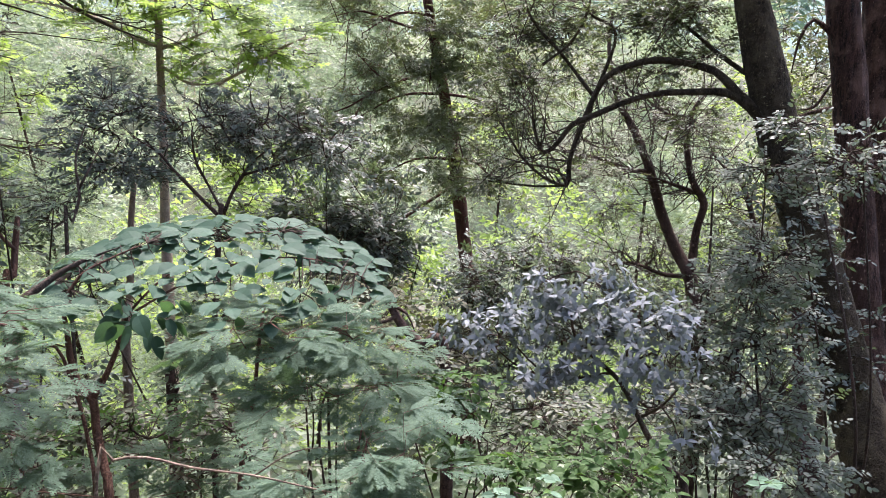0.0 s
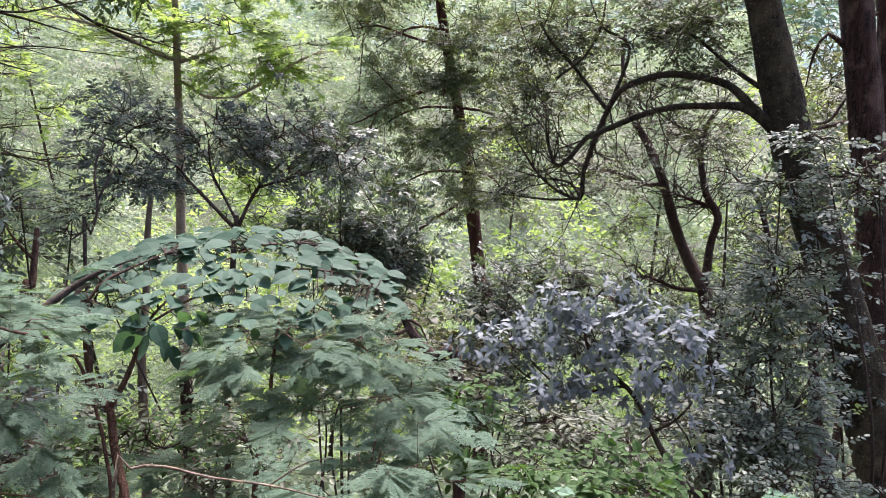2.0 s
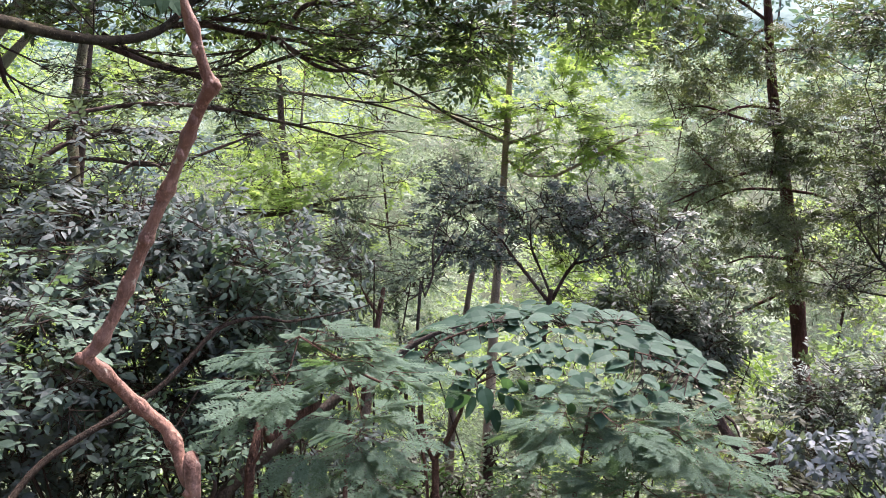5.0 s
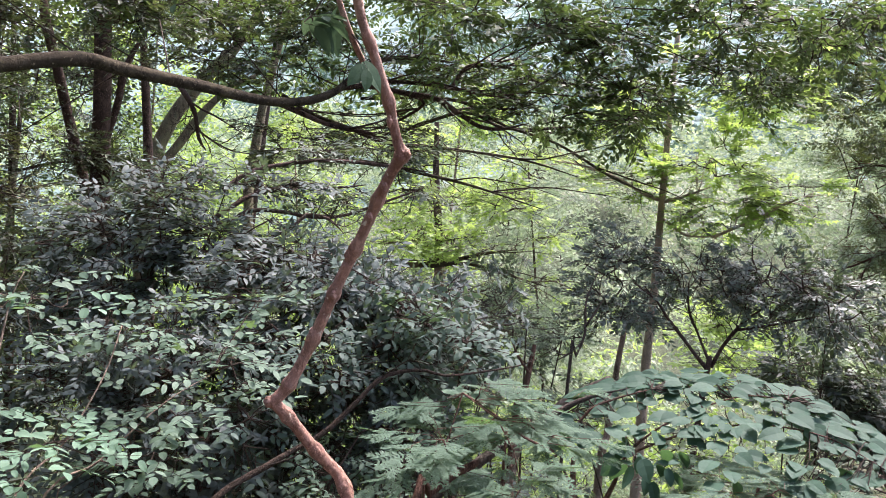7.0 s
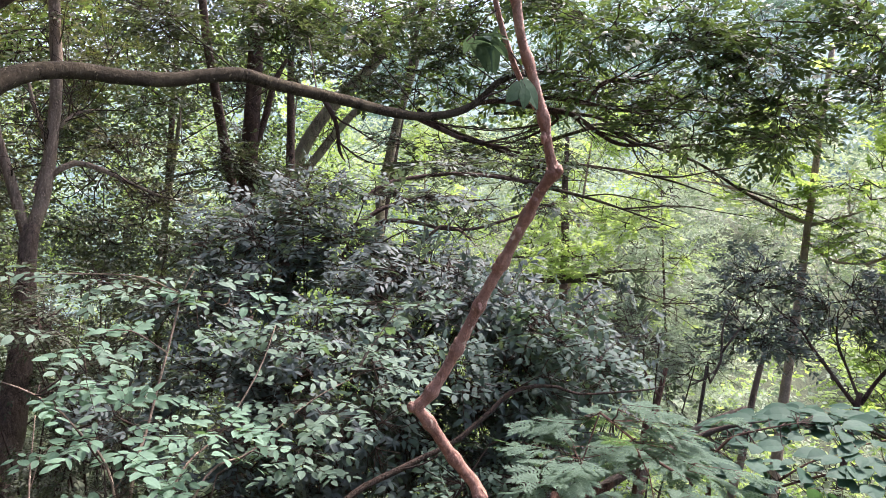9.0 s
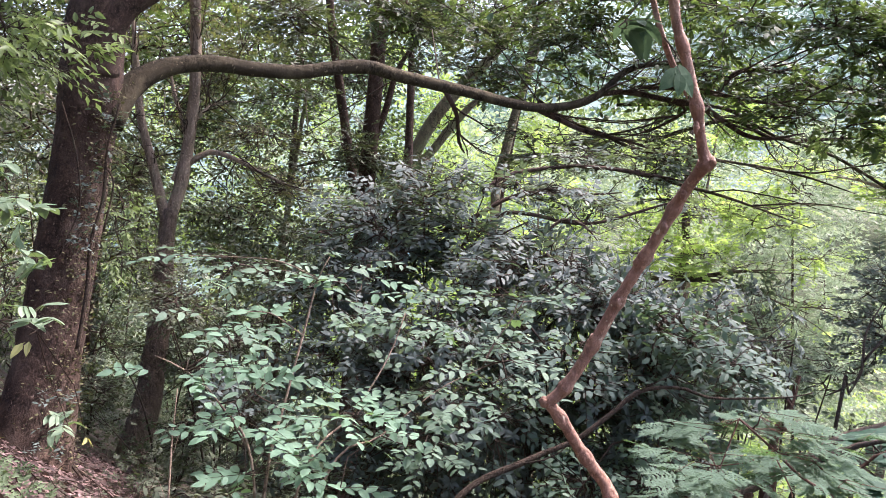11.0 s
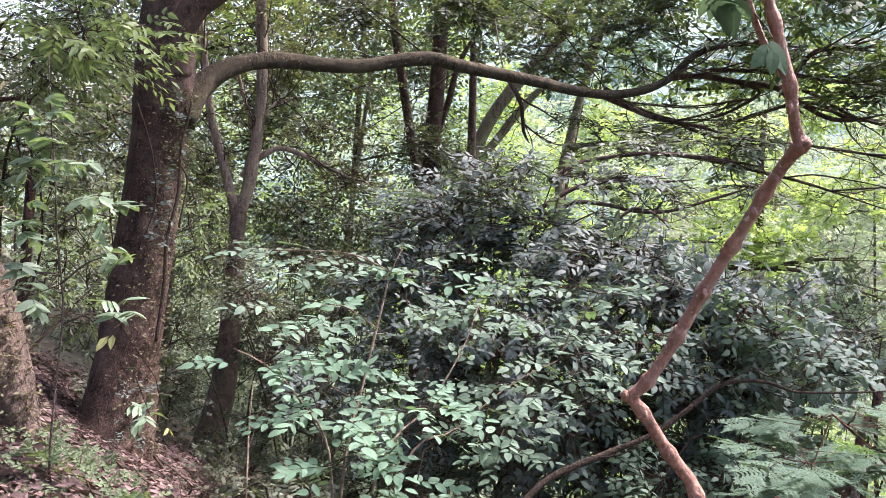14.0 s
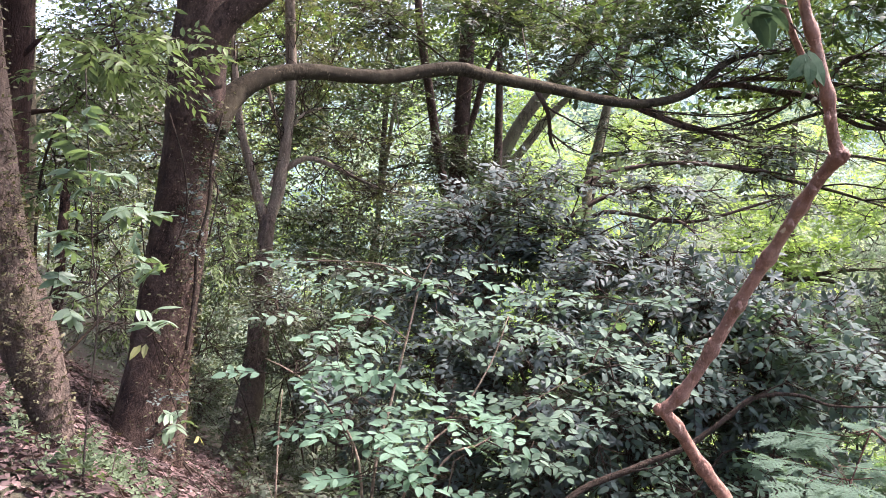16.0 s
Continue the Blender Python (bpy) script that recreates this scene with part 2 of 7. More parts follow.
def tube(path, sides=10, step=0.12, rough=0.06, seed=0, knots=0.0, relief=0.0, fibre=0.3):
    """A round limb along a path, uneven like bark; closed at both ends. relief: depth of plates and furrows over the radius, drawn out along the stem by fibre."""
    rng = np.random.default_rng(seed)
    c = curve_points(path, step)
    t = np.gradient(c[:, :3], axis=0)
    t /= np.linalg.norm(t, axis=1)[:, None] + 1e-9
    ref = np.array([0.9, 0.3, 0.1]) if abs(t[0][0]) < 0.8 else np.array([0.1, 0.9, 0.3])
    verts, faces = [], []
    ph = rng.random(6) * 6.28
    ang = np.arange(sides) * 2 * np.pi / sides
    bump = rng.normal(0, rough, (len(c), sides))
    bump[1:] = 0.5 * bump[1:] + 0.5 * bump[:-1]
    for i, q in enumerate(c):
        u = ref - t[i] * (ref @ t[i])
        u /= np.linalg.norm(u)
        w = np.cross(t[i], u)
        ref = u
        r = q[3] * (1 + rough * np.sin(2 * ang + ph[0] + 0.8 * i * step) + rough * 0.8 * np.sin(3 * ang + ph[1] - 1.7 * i * step) + bump[i])
        if knots:
            r = r * (1 + knots * max(0, np.sin(i * step * 38 + ph[2])) ** 3)
        if relief:
            for k in range(sides):
                p = Vector((math.cos(ang[k]) * 2.2, math.sin(ang[k]) * 2.2, i * step * 9 * fibre + seed))
                r[k] *= 1 + relief * (0.9 * noise.noise(p) + 0.55 * (0.5 - abs(noise.noise(p * 3.1))) + 0.3 * noise.noise(p * 6.7))
        verts.extend(q[:3] + np.outer(np.cos(ang) * r, u) + np.outer(np.sin(ang) * r, w))
    n = len(c)
    for i in range(n - 1):
        for k in range(sides):
            a, b = i * sides + k, i * sides + (k + 1) % sides
            faces.append((a, b, b + sides, a + sides))
    faces.append(tuple(range(sides - 1, -1, -1)))
    faces.append(tuple((n - 1) * sides + k for k in range(sides)))
    return np.array(verts), faces


def limb(name, path, material, parent, label="", sides=10, step=0.12, rough=0.06, seed=0, knots=0.0, relief=0.0, fibre=0.3):
    if name in ("limb", "branch", "bough", "twig"):
        path = list(path[:-1]) + [(*path[-1][:3], min(path[-1][3], 0.3 * path[-2][3]))]
    v, f = tube(path, sides, step, rough, seed, knots, relief, fibre)
    return part(name, v, f, material, parent, label)


# Leaf shapes: points along, across and above the blade, and faces of three corners each.
def quads(fs):
    out = []
    for f in fs:
        out.append(f[:3])
        if len(f) == 4:
            out.append((f[0], f[2], f[3]))
    return np.array(out)


def shape_lance():
    v = [(0, 0, 0), (0.4, 0, -0.02), (0.75, 0, -0.08), (1, 0, -0.22), (0.32, 0.5, 0.1), (0.7, 0.36, 0.02), (0.32, -0.5, 0.1), (0.7, -0.36, 0.02)]
    return np.array(v), quads([(0, 1, 4), (0, 6, 1), (1, 2, 5, 4), (1, 6, 7, 2), (2, 3, 5), (2, 7, 3)])


def shape_oval():
    v = [(0, 0, 0), (0.3, 0.48, 0.08), (0.3, -0.48, 0.08), (0.7, 0.38, 0.0), (0.7, -0.38, 0.0), (1, 0, -0.16)]
    return np.array(v), quads([(0, 2, 1), (1, 2, 4, 3), (3, 4, 5)])


def shape_simple():
    return np.array([(0, 0, 0), (0.42, 0.5, 0.1), (1, 0, -0.1), (0.42, -0.5, 0.1)]), quads([(0, 2, 1), (0, 3, 2)])


def shape_broad():
    v = [(0, 0, 0), (0.3, 0, 0.0), (0.65, 0, -0.06), (1.0, 0, -0.2),
         (-0.01, 0.18, 0.015), (0.15, 0.4, 0.035), (0.4, 0.48, 0.03), (0.68, 0.37, -0.03), (0.88, 0.16, -0.12)]
    w = [(a, -b, c) for a, b, c in v[4:]]
    v += w
    return np.array(v), quads([(0, 1, 4), (1, 5, 4), (1, 2, 6), (1, 6, 5), (2, 7, 6), (2, 8, 7), (2, 3, 8),
                               (0, 9, 1), (1, 9, 10), (1, 11, 2), (1, 10, 11), (2, 11, 12), (2, 12, 13), (2, 13, 3)])


def shape_star():
    """A palm-lobed maple leaf."""
    v = [(0.28, 0, 0.05)]
    for k in range(11):
        a = radians(-150 + 30 * k)
        r = (0.72 if k % 2 else 0.3) * (1.0 if 2 < k < 8 else 0.8)
        v.append((0.28 + r * math.cos(a), r * math.sin(a), -0.1 * (k % 2)))
    return np.array(v), np.array([(0, k, k + 1) for k in range(1, 11)])


def shape_tuft(n=4, seed=3):
    """A drooping spray of needles."""
    rng = np.random.default_rng(seed)
    v, f = [], []
    for k in range(n):
        a = radians(-65 + 130 * k / (n - 1))
        s = 0.05
        r = 0.7 + 0.3 * rng.random()
        z = rng.uniform(-0.35, 0.1)
        i = len(v)
        v += [(0.1 * k / n, -s, 0), (0.1 * k / n, s, 0), (r * math.cos(a), r * math.sin(a), z)]
        f.append((i, i + 1, i + 2))
    return np.array(v), np.array(f)


def shape_frond(pairs=7, seed=1):
    """A flat, fern-like spray of scale leaves, as on a cypress twig."""
    rng = np.random.default_rng(seed)
    v, f = [], []

    def strip(a, b, w):
        d = np.array(b) - np.array(a)
        n = np.array((-d[1], d[0], 0)) / (np.linalg.norm(d[:2]) + 1e-9) * w
        i = len(v)
        v.extend([tuple(np.array(a) - n), tuple(np.array(a) + n), tuple(np.array(b) + n * 0.4), tuple(np.array(b) - n * 0.4)])
        f.extend([(i, i + 1, i + 2), (i, i + 2, i + 3)])

    strip((0, 0, 0), (1, 0, -0.12), 0.012)
    for k in range(pairs):
        u = 0.08 + 0.88 * k / pairs
        for s in (-1, 1):
            ln = 0.42 * math.sin(math.pi * (0.18 + 0.78 * (1 - u))) * rng.uniform(0.8, 1.15)
            a = radians(48 + rng.uniform(-6, 6)) * s
            p0 = np.array((u, 0, -0.12 * u * u))
            d = np.array((math.cos(a), math.sin(a), -0.12))
            strip(p0, p0 + d * ln, 0.03)
            for j in range(1, 3):
                q = p0 + d * ln * j / 3
                for s2 in (-1, 1):
                    b = a + s2 * radians(42)
                    strip(q, q + np.array((math.cos(b), math.sin(b), -0.05)) * ln * 0.4 * (1.15 - j / 4), 0.03)
    return np.array(v), np.array(f)


SHAPES = {"lance": shape_lance(), "simple": shape_simple(), "oval": shape_oval(), "broad": shape_broad(), "star": shape_star(), "tuft": shape_tuft(), "frond": shape_frond()}


def unit(a):
    return a / (np.linalg.norm(a, axis=-1, keepdims=True) + 1e-9)


def blades(pos, along, up, length, width, shape):
    """Vertices and faces of many leaves at once."""
    sv, sf = SHAPES[shape]
    along = unit(along)
    side = unit(np.cross(up, along))
    nrm = np.cross(along, side)
    v = (pos[:, None] + sv[None, :, 0, None] * (along * length[:, None])[:, None] + sv[None, :, 1, None] * (side * width[:, None])[:, None]
         + sv[None, :, 2, None] * (nrm * width[:, None])[:, None])
    f = sf[None] + (np.arange(len(pos)) * len(sv))[:, None, None]
    return v.reshape(-1, 3), f.reshape(-1, 3)


def sprigs(clumps, rng, stem, per, length, width, spread=55, droop=0.14, tilt=0.26, shell=0.45, rise=0.0, whorl=False, flat=0.5, lean=(0.0, 0.0, 0.0)):
    """Leafy twigs that fill clumps (x, y, z, radius, half height, twigs). Returns leaf places and axes, and the twigs' ends."""
    ps, ds = [], []
    for x, y, z, r, h, n in clumps:
        d = unit(rng.normal(size=(n, 3)))
        rad = rng.random(n) ** shell
        lump = 0.75 + 0.35 * np.sin(3.1 * d[:, 0] + x * 7) * np.sin(2.7 * d[:, 2] + z * 5) + 0.2 * np.sin(5.3 * d[:, 1] + y * 3)
        at = np.array((x, y, z)) + d * (rad * lump)[:, None] * np.array((r, r * 0.8, h))
        if n >= 24:
            # twigs gather in tufts, with gaps between them
            heart = at[:max(4, n // 9)]
            at = heart[rng.integers(0, len(heart), n)] + rng.normal(0, 0.17, (n, 3)) * np.array((r, r * 0.8, h))
            d = unit(at - np.array((x, y, z)) + 1e-6)
        ps.append(at)
        ds.append(d * (1, 1, 0.6))
    p, d = np.vstack(ps), np.vstack(ds)
    n = len(p)
    d = unit((d + rng.normal(0, 0.55, (n, 3))) * (1, 1, flat) + np.array((0, 0, rise)))
    up = unit(np.array((0, 0, 1.0)) + np.array(lean) + rng.normal(0, tilt, (n, 3)))
    side = unit(np.cross(up, d))
    up = unit(np.cross(d, side))
    ln = stem * rng.uniform(0.6, 1.3, n)
    k = np.arange(per)
    u = (np.full(per, 0.95) if whorl else 0.25 + 0.75 * (k / max(1, per - 1)))
    sgn = np.where(k % 2 == 0, 1.0, -1.0)
    if per % 2 and not whorl:
        sgn[-1] = 0.0
    if whorl:
        ang = (k / per * 2 * np.pi)[None] + rng.random((n, 1)) * 6.28
        along = d[:, None] * 0.35 + side[:, None] * np.cos(ang)[..., None] + np.cross(d, side)[:, None] * np.sin(ang)[..., None] * 0.8
        up2 = np.repeat(d[:, None] + up[:, None] * 0.5, per, 1)
    else:
        a = np.radians(spread) * sgn[None] * rng.uniform(0.7, 1.25, (n, per))
        along = d[:, None] * np.cos(a)[..., None] + side[:, None] * np.sin(a)[..., None]
        up2 = np.repeat(up[:, None], per, 1)
    along = along + rng.normal(0, 0.16, along.shape) * (1, 1, 0.7) - np.array((0, 0, droop))
    up2 = up2 + rng.normal(0, 0.2, up2.shape)
    pos = p[:, None] + d[:, None] * (ln[:, None] * u[None])[..., None] - np.array((0, 0, 0.12)) * (ln[:, None] * u[None] ** 2)[..., None]
    m = n * per
    s = rng.uniform(0.65, 1.2, m)
    return pos.reshape(m, 3), along.reshape(m, 3), up2.reshape(m, 3), length * s, width * s * rng.uniform(0.85, 1.15, m), p, p + d * ln[:, None]


def sticks(a, b, ra, rb, rng=None, bend=0.0):
    """Many thin three-sided twigs from points a to points b, as one mesh; with bend, each has a joint halfway."""
    n = len(a)
    d = unit(b - a)
    ref = np.where(np.abs(d[:, 2:3]) > 0.8, np.array((1.0, 0, 0)), np.array((0, 0, 1.0)))
    u = unit(np.cross(d, ref))
    w = np.cross(d, u)
    rows, rad = [a, b], [ra, rb]
    if bend and rng is not None:
        rows = [a, 0.5 * (a + b) + rng.normal(0, bend, (n, 3)) * np.linalg.norm(b - a, axis=1)[:, None], b]
        rad = [ra, 0.5 * (ra + rb), rb]
    vs = []
    for p, r in zip(rows, rad):
        for k in range(3):
            c, s = math.cos(2.094 * k), math.sin(2.094 * k)
            vs.append(p + (u * c + w * s) * (r if np.isscalar(r) else r[:, None]))
    v = np.stack(vs, 1).reshape(-1, 3)
    f = []
    for j in range(len(rows) - 1):
        for k in range(3):
            f.append((3 * j + k, 3 * j + (k + 1) % 3, 3 * j + 3 + (k + 1) % 3, 3 * j + 3 + k))
    f = np.array(f)[None] + (np.arange(n) * 3 * len(rows))[:, None, None]
    return v, f.reshape(-1, 4)


def leaves_of(parent, piece, shape, material, pos, along, up, ln, wd):
    """Leaves as objects of their own that share one mesh."""
    sv, sf = SHAPES[shape]
    me = bpy.data.meshes.new(piece)
    me.from_pydata([tuple(q) for q in sv], [], [tuple(map(int, q)) for q in sf])
    me.materials.append(material)
    base = np.array(parent.location)
    al = unit(along)
    sd = unit(np.cross(up, al))
    nr = np.cross(al, sd)
    for i in range(len(pos)):
        ob = new(piece, me)
        ob.parent = parent
        m = Matrix.Identity(4)
        for r in range(3):
            m[r][0], m[r][1], m[r][2], m[r][3] = al[i][r] * ln[i], sd[i][r] * wd[i], nr[i][r] * wd[i], pos[i][r] - base[r]
        ob.matrix_basis = m


def foliage(parent, clumps, material, seed, stem=0.2, per=5, length=0.07, width=0.03, shape="simple", roots=None, thick=0.012,
            pieces=0, piece="leaf", name="crown", twigs=TWIG, label="", inner=True, fine=True, **kw):
    """A crown: leafy twigs in clumps, with the branchlets that carry them. pieces: how many leaves are objects of their own."""
    rng = np.random.default_rng(seed)
    pos, along, up, ln, wd, a, b = sprigs(clumps, rng, stem, per, length, width, **kw)
    if pieces and len(pos) > pieces:
        pick = np.argsort(np.linalg.norm(pos - np.array((-0.2, -0.2, 1.6)), axis=1))[:pieces]
    else:
        pick = np.arange(len(pos)) if pieces else np.array([], int)
    rest = np.setdiff1d(np.arange(len(pos)), pick)
    if len(rest):
        v, f = blades(pos[rest], along[rest], up[rest], ln[rest], wd[rest], shape)
        part(name, v, f, material, parent, label, "stuff", smooth=False)
    if len(pick):
        leaves_of(parent, piece, shape, material, pos[pick], along[pick], up[pick], ln[pick], wd[pick])
    # branchlets: twig to the nearest of a few inner forks of its clump, forks to the roots
    va, fa = sticks(a, b, thick * 0.3, thick * 0.12)
    vs, fs, off = ([va], [fa], len(va)) if fine else ([va[:6]], [fa[:3]], 6)
    if inner:
        start = 0
        rt = np.array(roots, dtype=float) if roots is not None else None
        for x, y, z, r, h, n in clumps:
            own = a[start:start + n]
            start += n
            if rt is None:
                src = np.array((x, y, z - h * 0.9))
            else:
                src = rt[np.argmin(np.linalg.norm(rt[:, :3] - np.array((x, y, z)), axis=1)), :3]
            kf = max(3, min(40, n // 7))
            forks = own[rng.choice(n, min(kf, n), replace=False)] * 0.7 + np.array((x, y, z)) * 0.3
            forks = forks[np.argsort(np.linalg.norm(forks - src, axis=1))]
            nodes_at, froms = [src], []
            for q in forks:
                froms.append(nodes_at[int(np.argmin([np.linalg.norm(q - w) for w in nodes_at]))])
                nodes_at.append(q)
            v1, f1 = sticks(np.array(froms), forks, thick * 0.8, thick * 0.5, rng, 0.1)
            near = forks[np.argmin(np.linalg.norm(own[:, None] - forks[None], axis=2), axis=1)]
            v2, f2 = sticks(near, own, thick * 0.3, thick * 0.2)
            for v, f in ((v1, f1), (v2, f2)) if fine else ((v1, f1),):
                vs.append(v)
                fs.append(f + off)
                off += len(v)
    part("branchwork", np.vstack(vs), np.vstack(fs), twigs, parent, "", "stuff")


def twiggy(parent, paths, seed, n=14, length=0.5, radius=0.006, material=TWIG, rise=0.1):
    """Crooked side twigs along limbs, each forking several times, as one mesh. Returns their ends."""
    rng = np.random.default_rng(seed)
    a, b, r0, r1, ends = [], [], [], [], []

    def shoot(o, d, ln, r, steps, wander):
        spots = [o]
        for k in range(steps):
            d = unit(d + rng.normal(0, wander, 3) + np.array((0, 0, rise * (k - 0.8) * 0.35)))
            q = spots[-1] + d * ln / steps
            a.append(spots[-1])
            b.append(q)
            r0.append(r * (1 - 0.7 * k / steps))
            r1.append(r * (1 - 0.7 * (k + 1) / steps))
            spots.append(q)
        ends.append(tuple(spots[-1]))
        return spots, d

    for path in paths:
        c = curve_points(path, 0.06)
        for _ in range(n):
            i = int(rng.uniform(0.15, 0.99) * (len(c) - 1))
            o, tan = c[i, :3], unit(c[min(i + 1, len(c) - 1), :3] - c[max(i - 1, 0), :3])
            ln = length * rng.uniform(0.4, 1.4)
            r = min(radius, c[i, 3] * 0.6)
            spots, d = shoot(o, unit(tan * 0.7 + rng.normal(0, 0.55, 3) + np.array((0, 0, rise))), ln, r, 5, 0.3)
            for k in (1, 2, 3, 4):
                shoot(spots[k], unit(d + rng.normal(0, 0.75, 3)), ln * rng.uniform(0.2, 0.5), r * 0.55, 3, 0.35)
    v, f = sticks(np.array(a), np.array(b), np.array(r0), np.array(r1))
    part("twigwork", v, f, material, parent, "", "stuff")
    return ends


def fanned(parent, name, paths, seed, n, length, radius, material, droop=0.05):
    """Slender side boughs that leave each limb to both sides and arch out level. Returns their paths."""
    rng = np.random.default_rng(seed)
    made = []
    for path in paths:
        c = curve_points(path, 0.1)
        for k in range(n):
            i = int((0.12 + 0.8 * (k + rng.random()) / n) * (len(c) - 2))
            d = unit(c[i + 1, :3] - c[i, :3])
            turn = radians(rng.uniform(20, 50)) * (1 if k % 2 else -1)
            d = unit(np.array((d[0] * math.cos(turn) - d[1] * math.sin(turn), d[0] * math.sin(turn) + d[1] * math.cos(turn), d[2] * 0.5 + rng.normal(0.1, 0.12))))
            ln, r = length * rng.uniform(0.5, 1.2), min(radius, 0.7 * c[i, 3])
            p, line = c[i, :3].copy(), []
            for j in range(6):
                line.append((*p, r * (1 - 0.14 * j)))
                p = p + d * ln / 5
                d = unit(d + rng.normal(0, 0.14, 3) - np.array((0, 0, droop)))
            made.append(line)
            limb(name, line, material, parent, sides=5, step=0.15, seed=seed + k)
    return made


def clinging(parent, path, seed, n, toward, spread, material, size=0.03, reach=0.05, span=(0.0, 1.0), twigs=TWIG):
    """Small leaves and dry twigs of a climber that hold to one side of a trunk."""
    rng = np.random.default_rng(seed)
    c = curve_points(path, 0.05)
    tan = unit(np.gradient(c[:, :3], axis=0))
    i = (rng.uniform(*span, n) * (len(c) - 1)).astype(int)
    t, to = tan[i], np.array(toward, dtype=float)
    rad = unit(to - t * (t @ to)[:, None])
    side = np.cross(t, rad)
    ang = rng.normal(0, spread, n)[:, None]
    rad, side = rad * np.cos(ang) + side * np.sin(ang), side * np.cos(ang) - rad * np.sin(ang)
    foot = c[i, :3] + rad * (c[i, 3] * 0.99)[:, None]
    tip = foot + (rad * rng.uniform(0.1, 0.8, (n, 1)) + side * rng.normal(0, 0.6, (n, 1)) + t * rng.normal(0, 0.8, (n, 1))) * reach * rng.uniform(0.3, 1.3, (n, 1))
    v, f = sticks(foot, tip, 0.0025, 0.001)
    part("stalkwork", v, f, twigs, parent, "", "stuff")
    m = rng.random(n) < 0.7
    ln = size * rng.uniform(0.5, 1.3, m.sum())
    v, f = blades(tip[m], (rad + side * rng.normal(0, 0.8, (n, 1)) + rng.normal(0, 0.4, (n, 3)))[m], (rad * 0.5 + np.array((0, 0, 0.8)) + rng.normal(0, 0.4, (n, 3)))[m], ln, ln * 0.5, "oval")
    part("climber", v, f, material, parent, "", "stuff", smooth=False)


def ramp(v, a, b):
    u = np.clip((v - a) / (b - a), 0, 1)
    return u * u * (3 - 2 * u)


def ground_z(x, y):
    """Height of the land: a shelf with the path, a steep fall ahead, the far side of the valley, a mountain."""
    x, y = np.asarray(x, dtype=float), np.asarray(y, dtype=float)
    z = -0.7 * np.clip(y - 0.55, 0, 34)
    z = z + 0.42 * np.clip(y - 40, 0, 60) + 0.1 * np.clip(y - 100, 0, 200) + 0.45 * np.clip(y - 260, 0, 450)
    z = z + 0.55 * np.clip(-y - 1.4, 0, 25)
    bank = ramp(-x, 2.6, 4.6) * ramp(0.9 - y, 0, 1.2)
    z = z + 0.38 * bank
    z = z + 0.05 * np.sin(3.1 * x + 1.3 * y) * np.cos(2.3 * y - x) + 0.4 * np.sin(0.21 * x + 1) * ramp(np.abs(y) + np.abs(x), 8, 25)
    return z


def rooted(path, down=0.25):
    """Adds to a trunk's path, from the top down, its foot in the ground."""
    p = [tuple(q) for q in path]
    x, y, z, r = p[-1]
    px, py, pz, pr = p[-2]
    gz = float(ground_z(x, y))
    if z > gz + 0.15:
        k = min(0.35, (z - gz) / max(0.05, pz - z) * 0.5)
        fx, fy = x + (x - px) * k, y + (y - py) * k
        p.append((fx, fy, float(ground_z(fx, fy)) - down, r * 1.2))
    else:
        p.append((x, y, gz - down, r * 1.15))
    return p


def foot_of(path):
    x, y, z, r = path[-1]
    return (x, y, float(ground_z(x, y)))


# ---- land ----
def build_ground():
    xs = np.concatenate([np.linspace(-900, -60, 24), np.linspace(-50, -12, 20), np.linspace(-11, 9, 101), np.linspace(10, 50, 21), np.linspace(60, 900, 24)])
    ys = np.concatenate([np.linspace(-400, -20, 14), np.linspace(-15, -2, 14), np.linspace(-1.8, 8, 60), np.linspace(8.5, 40, 40), np.linspace(44, 110, 30), np.linspace(120, 900, 50)])
    gx, gy = np.meshgrid(xs, ys)
    z = ground_z(gx, gy)
    v = np.stack([gx, gy, z], -1).reshape(-1, 3)
    nx, ny = len(xs), len(ys)
    i = (np.arange(ny - 1)[:, None] * nx + np.arange(nx - 1)[None]).ravel()
    f = np.stack([i, i + 1, i + nx + 1, i + nx], 1)
    far = ((gy[:-1, :-1] > 190) | (np.abs(gx[:-1, :-1]) > 65)).ravel()
    g = part("ground", v, f[~far], SOIL)
    tagged(g, "steep forest floor of brown soil and dead leaves", "ground", "", "structure")
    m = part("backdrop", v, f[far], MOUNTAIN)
    tagged(m, "distant wooded mountainside, tinted blue-green for haze", "mountain", "", "structure")
    return g


ground = build_ground()


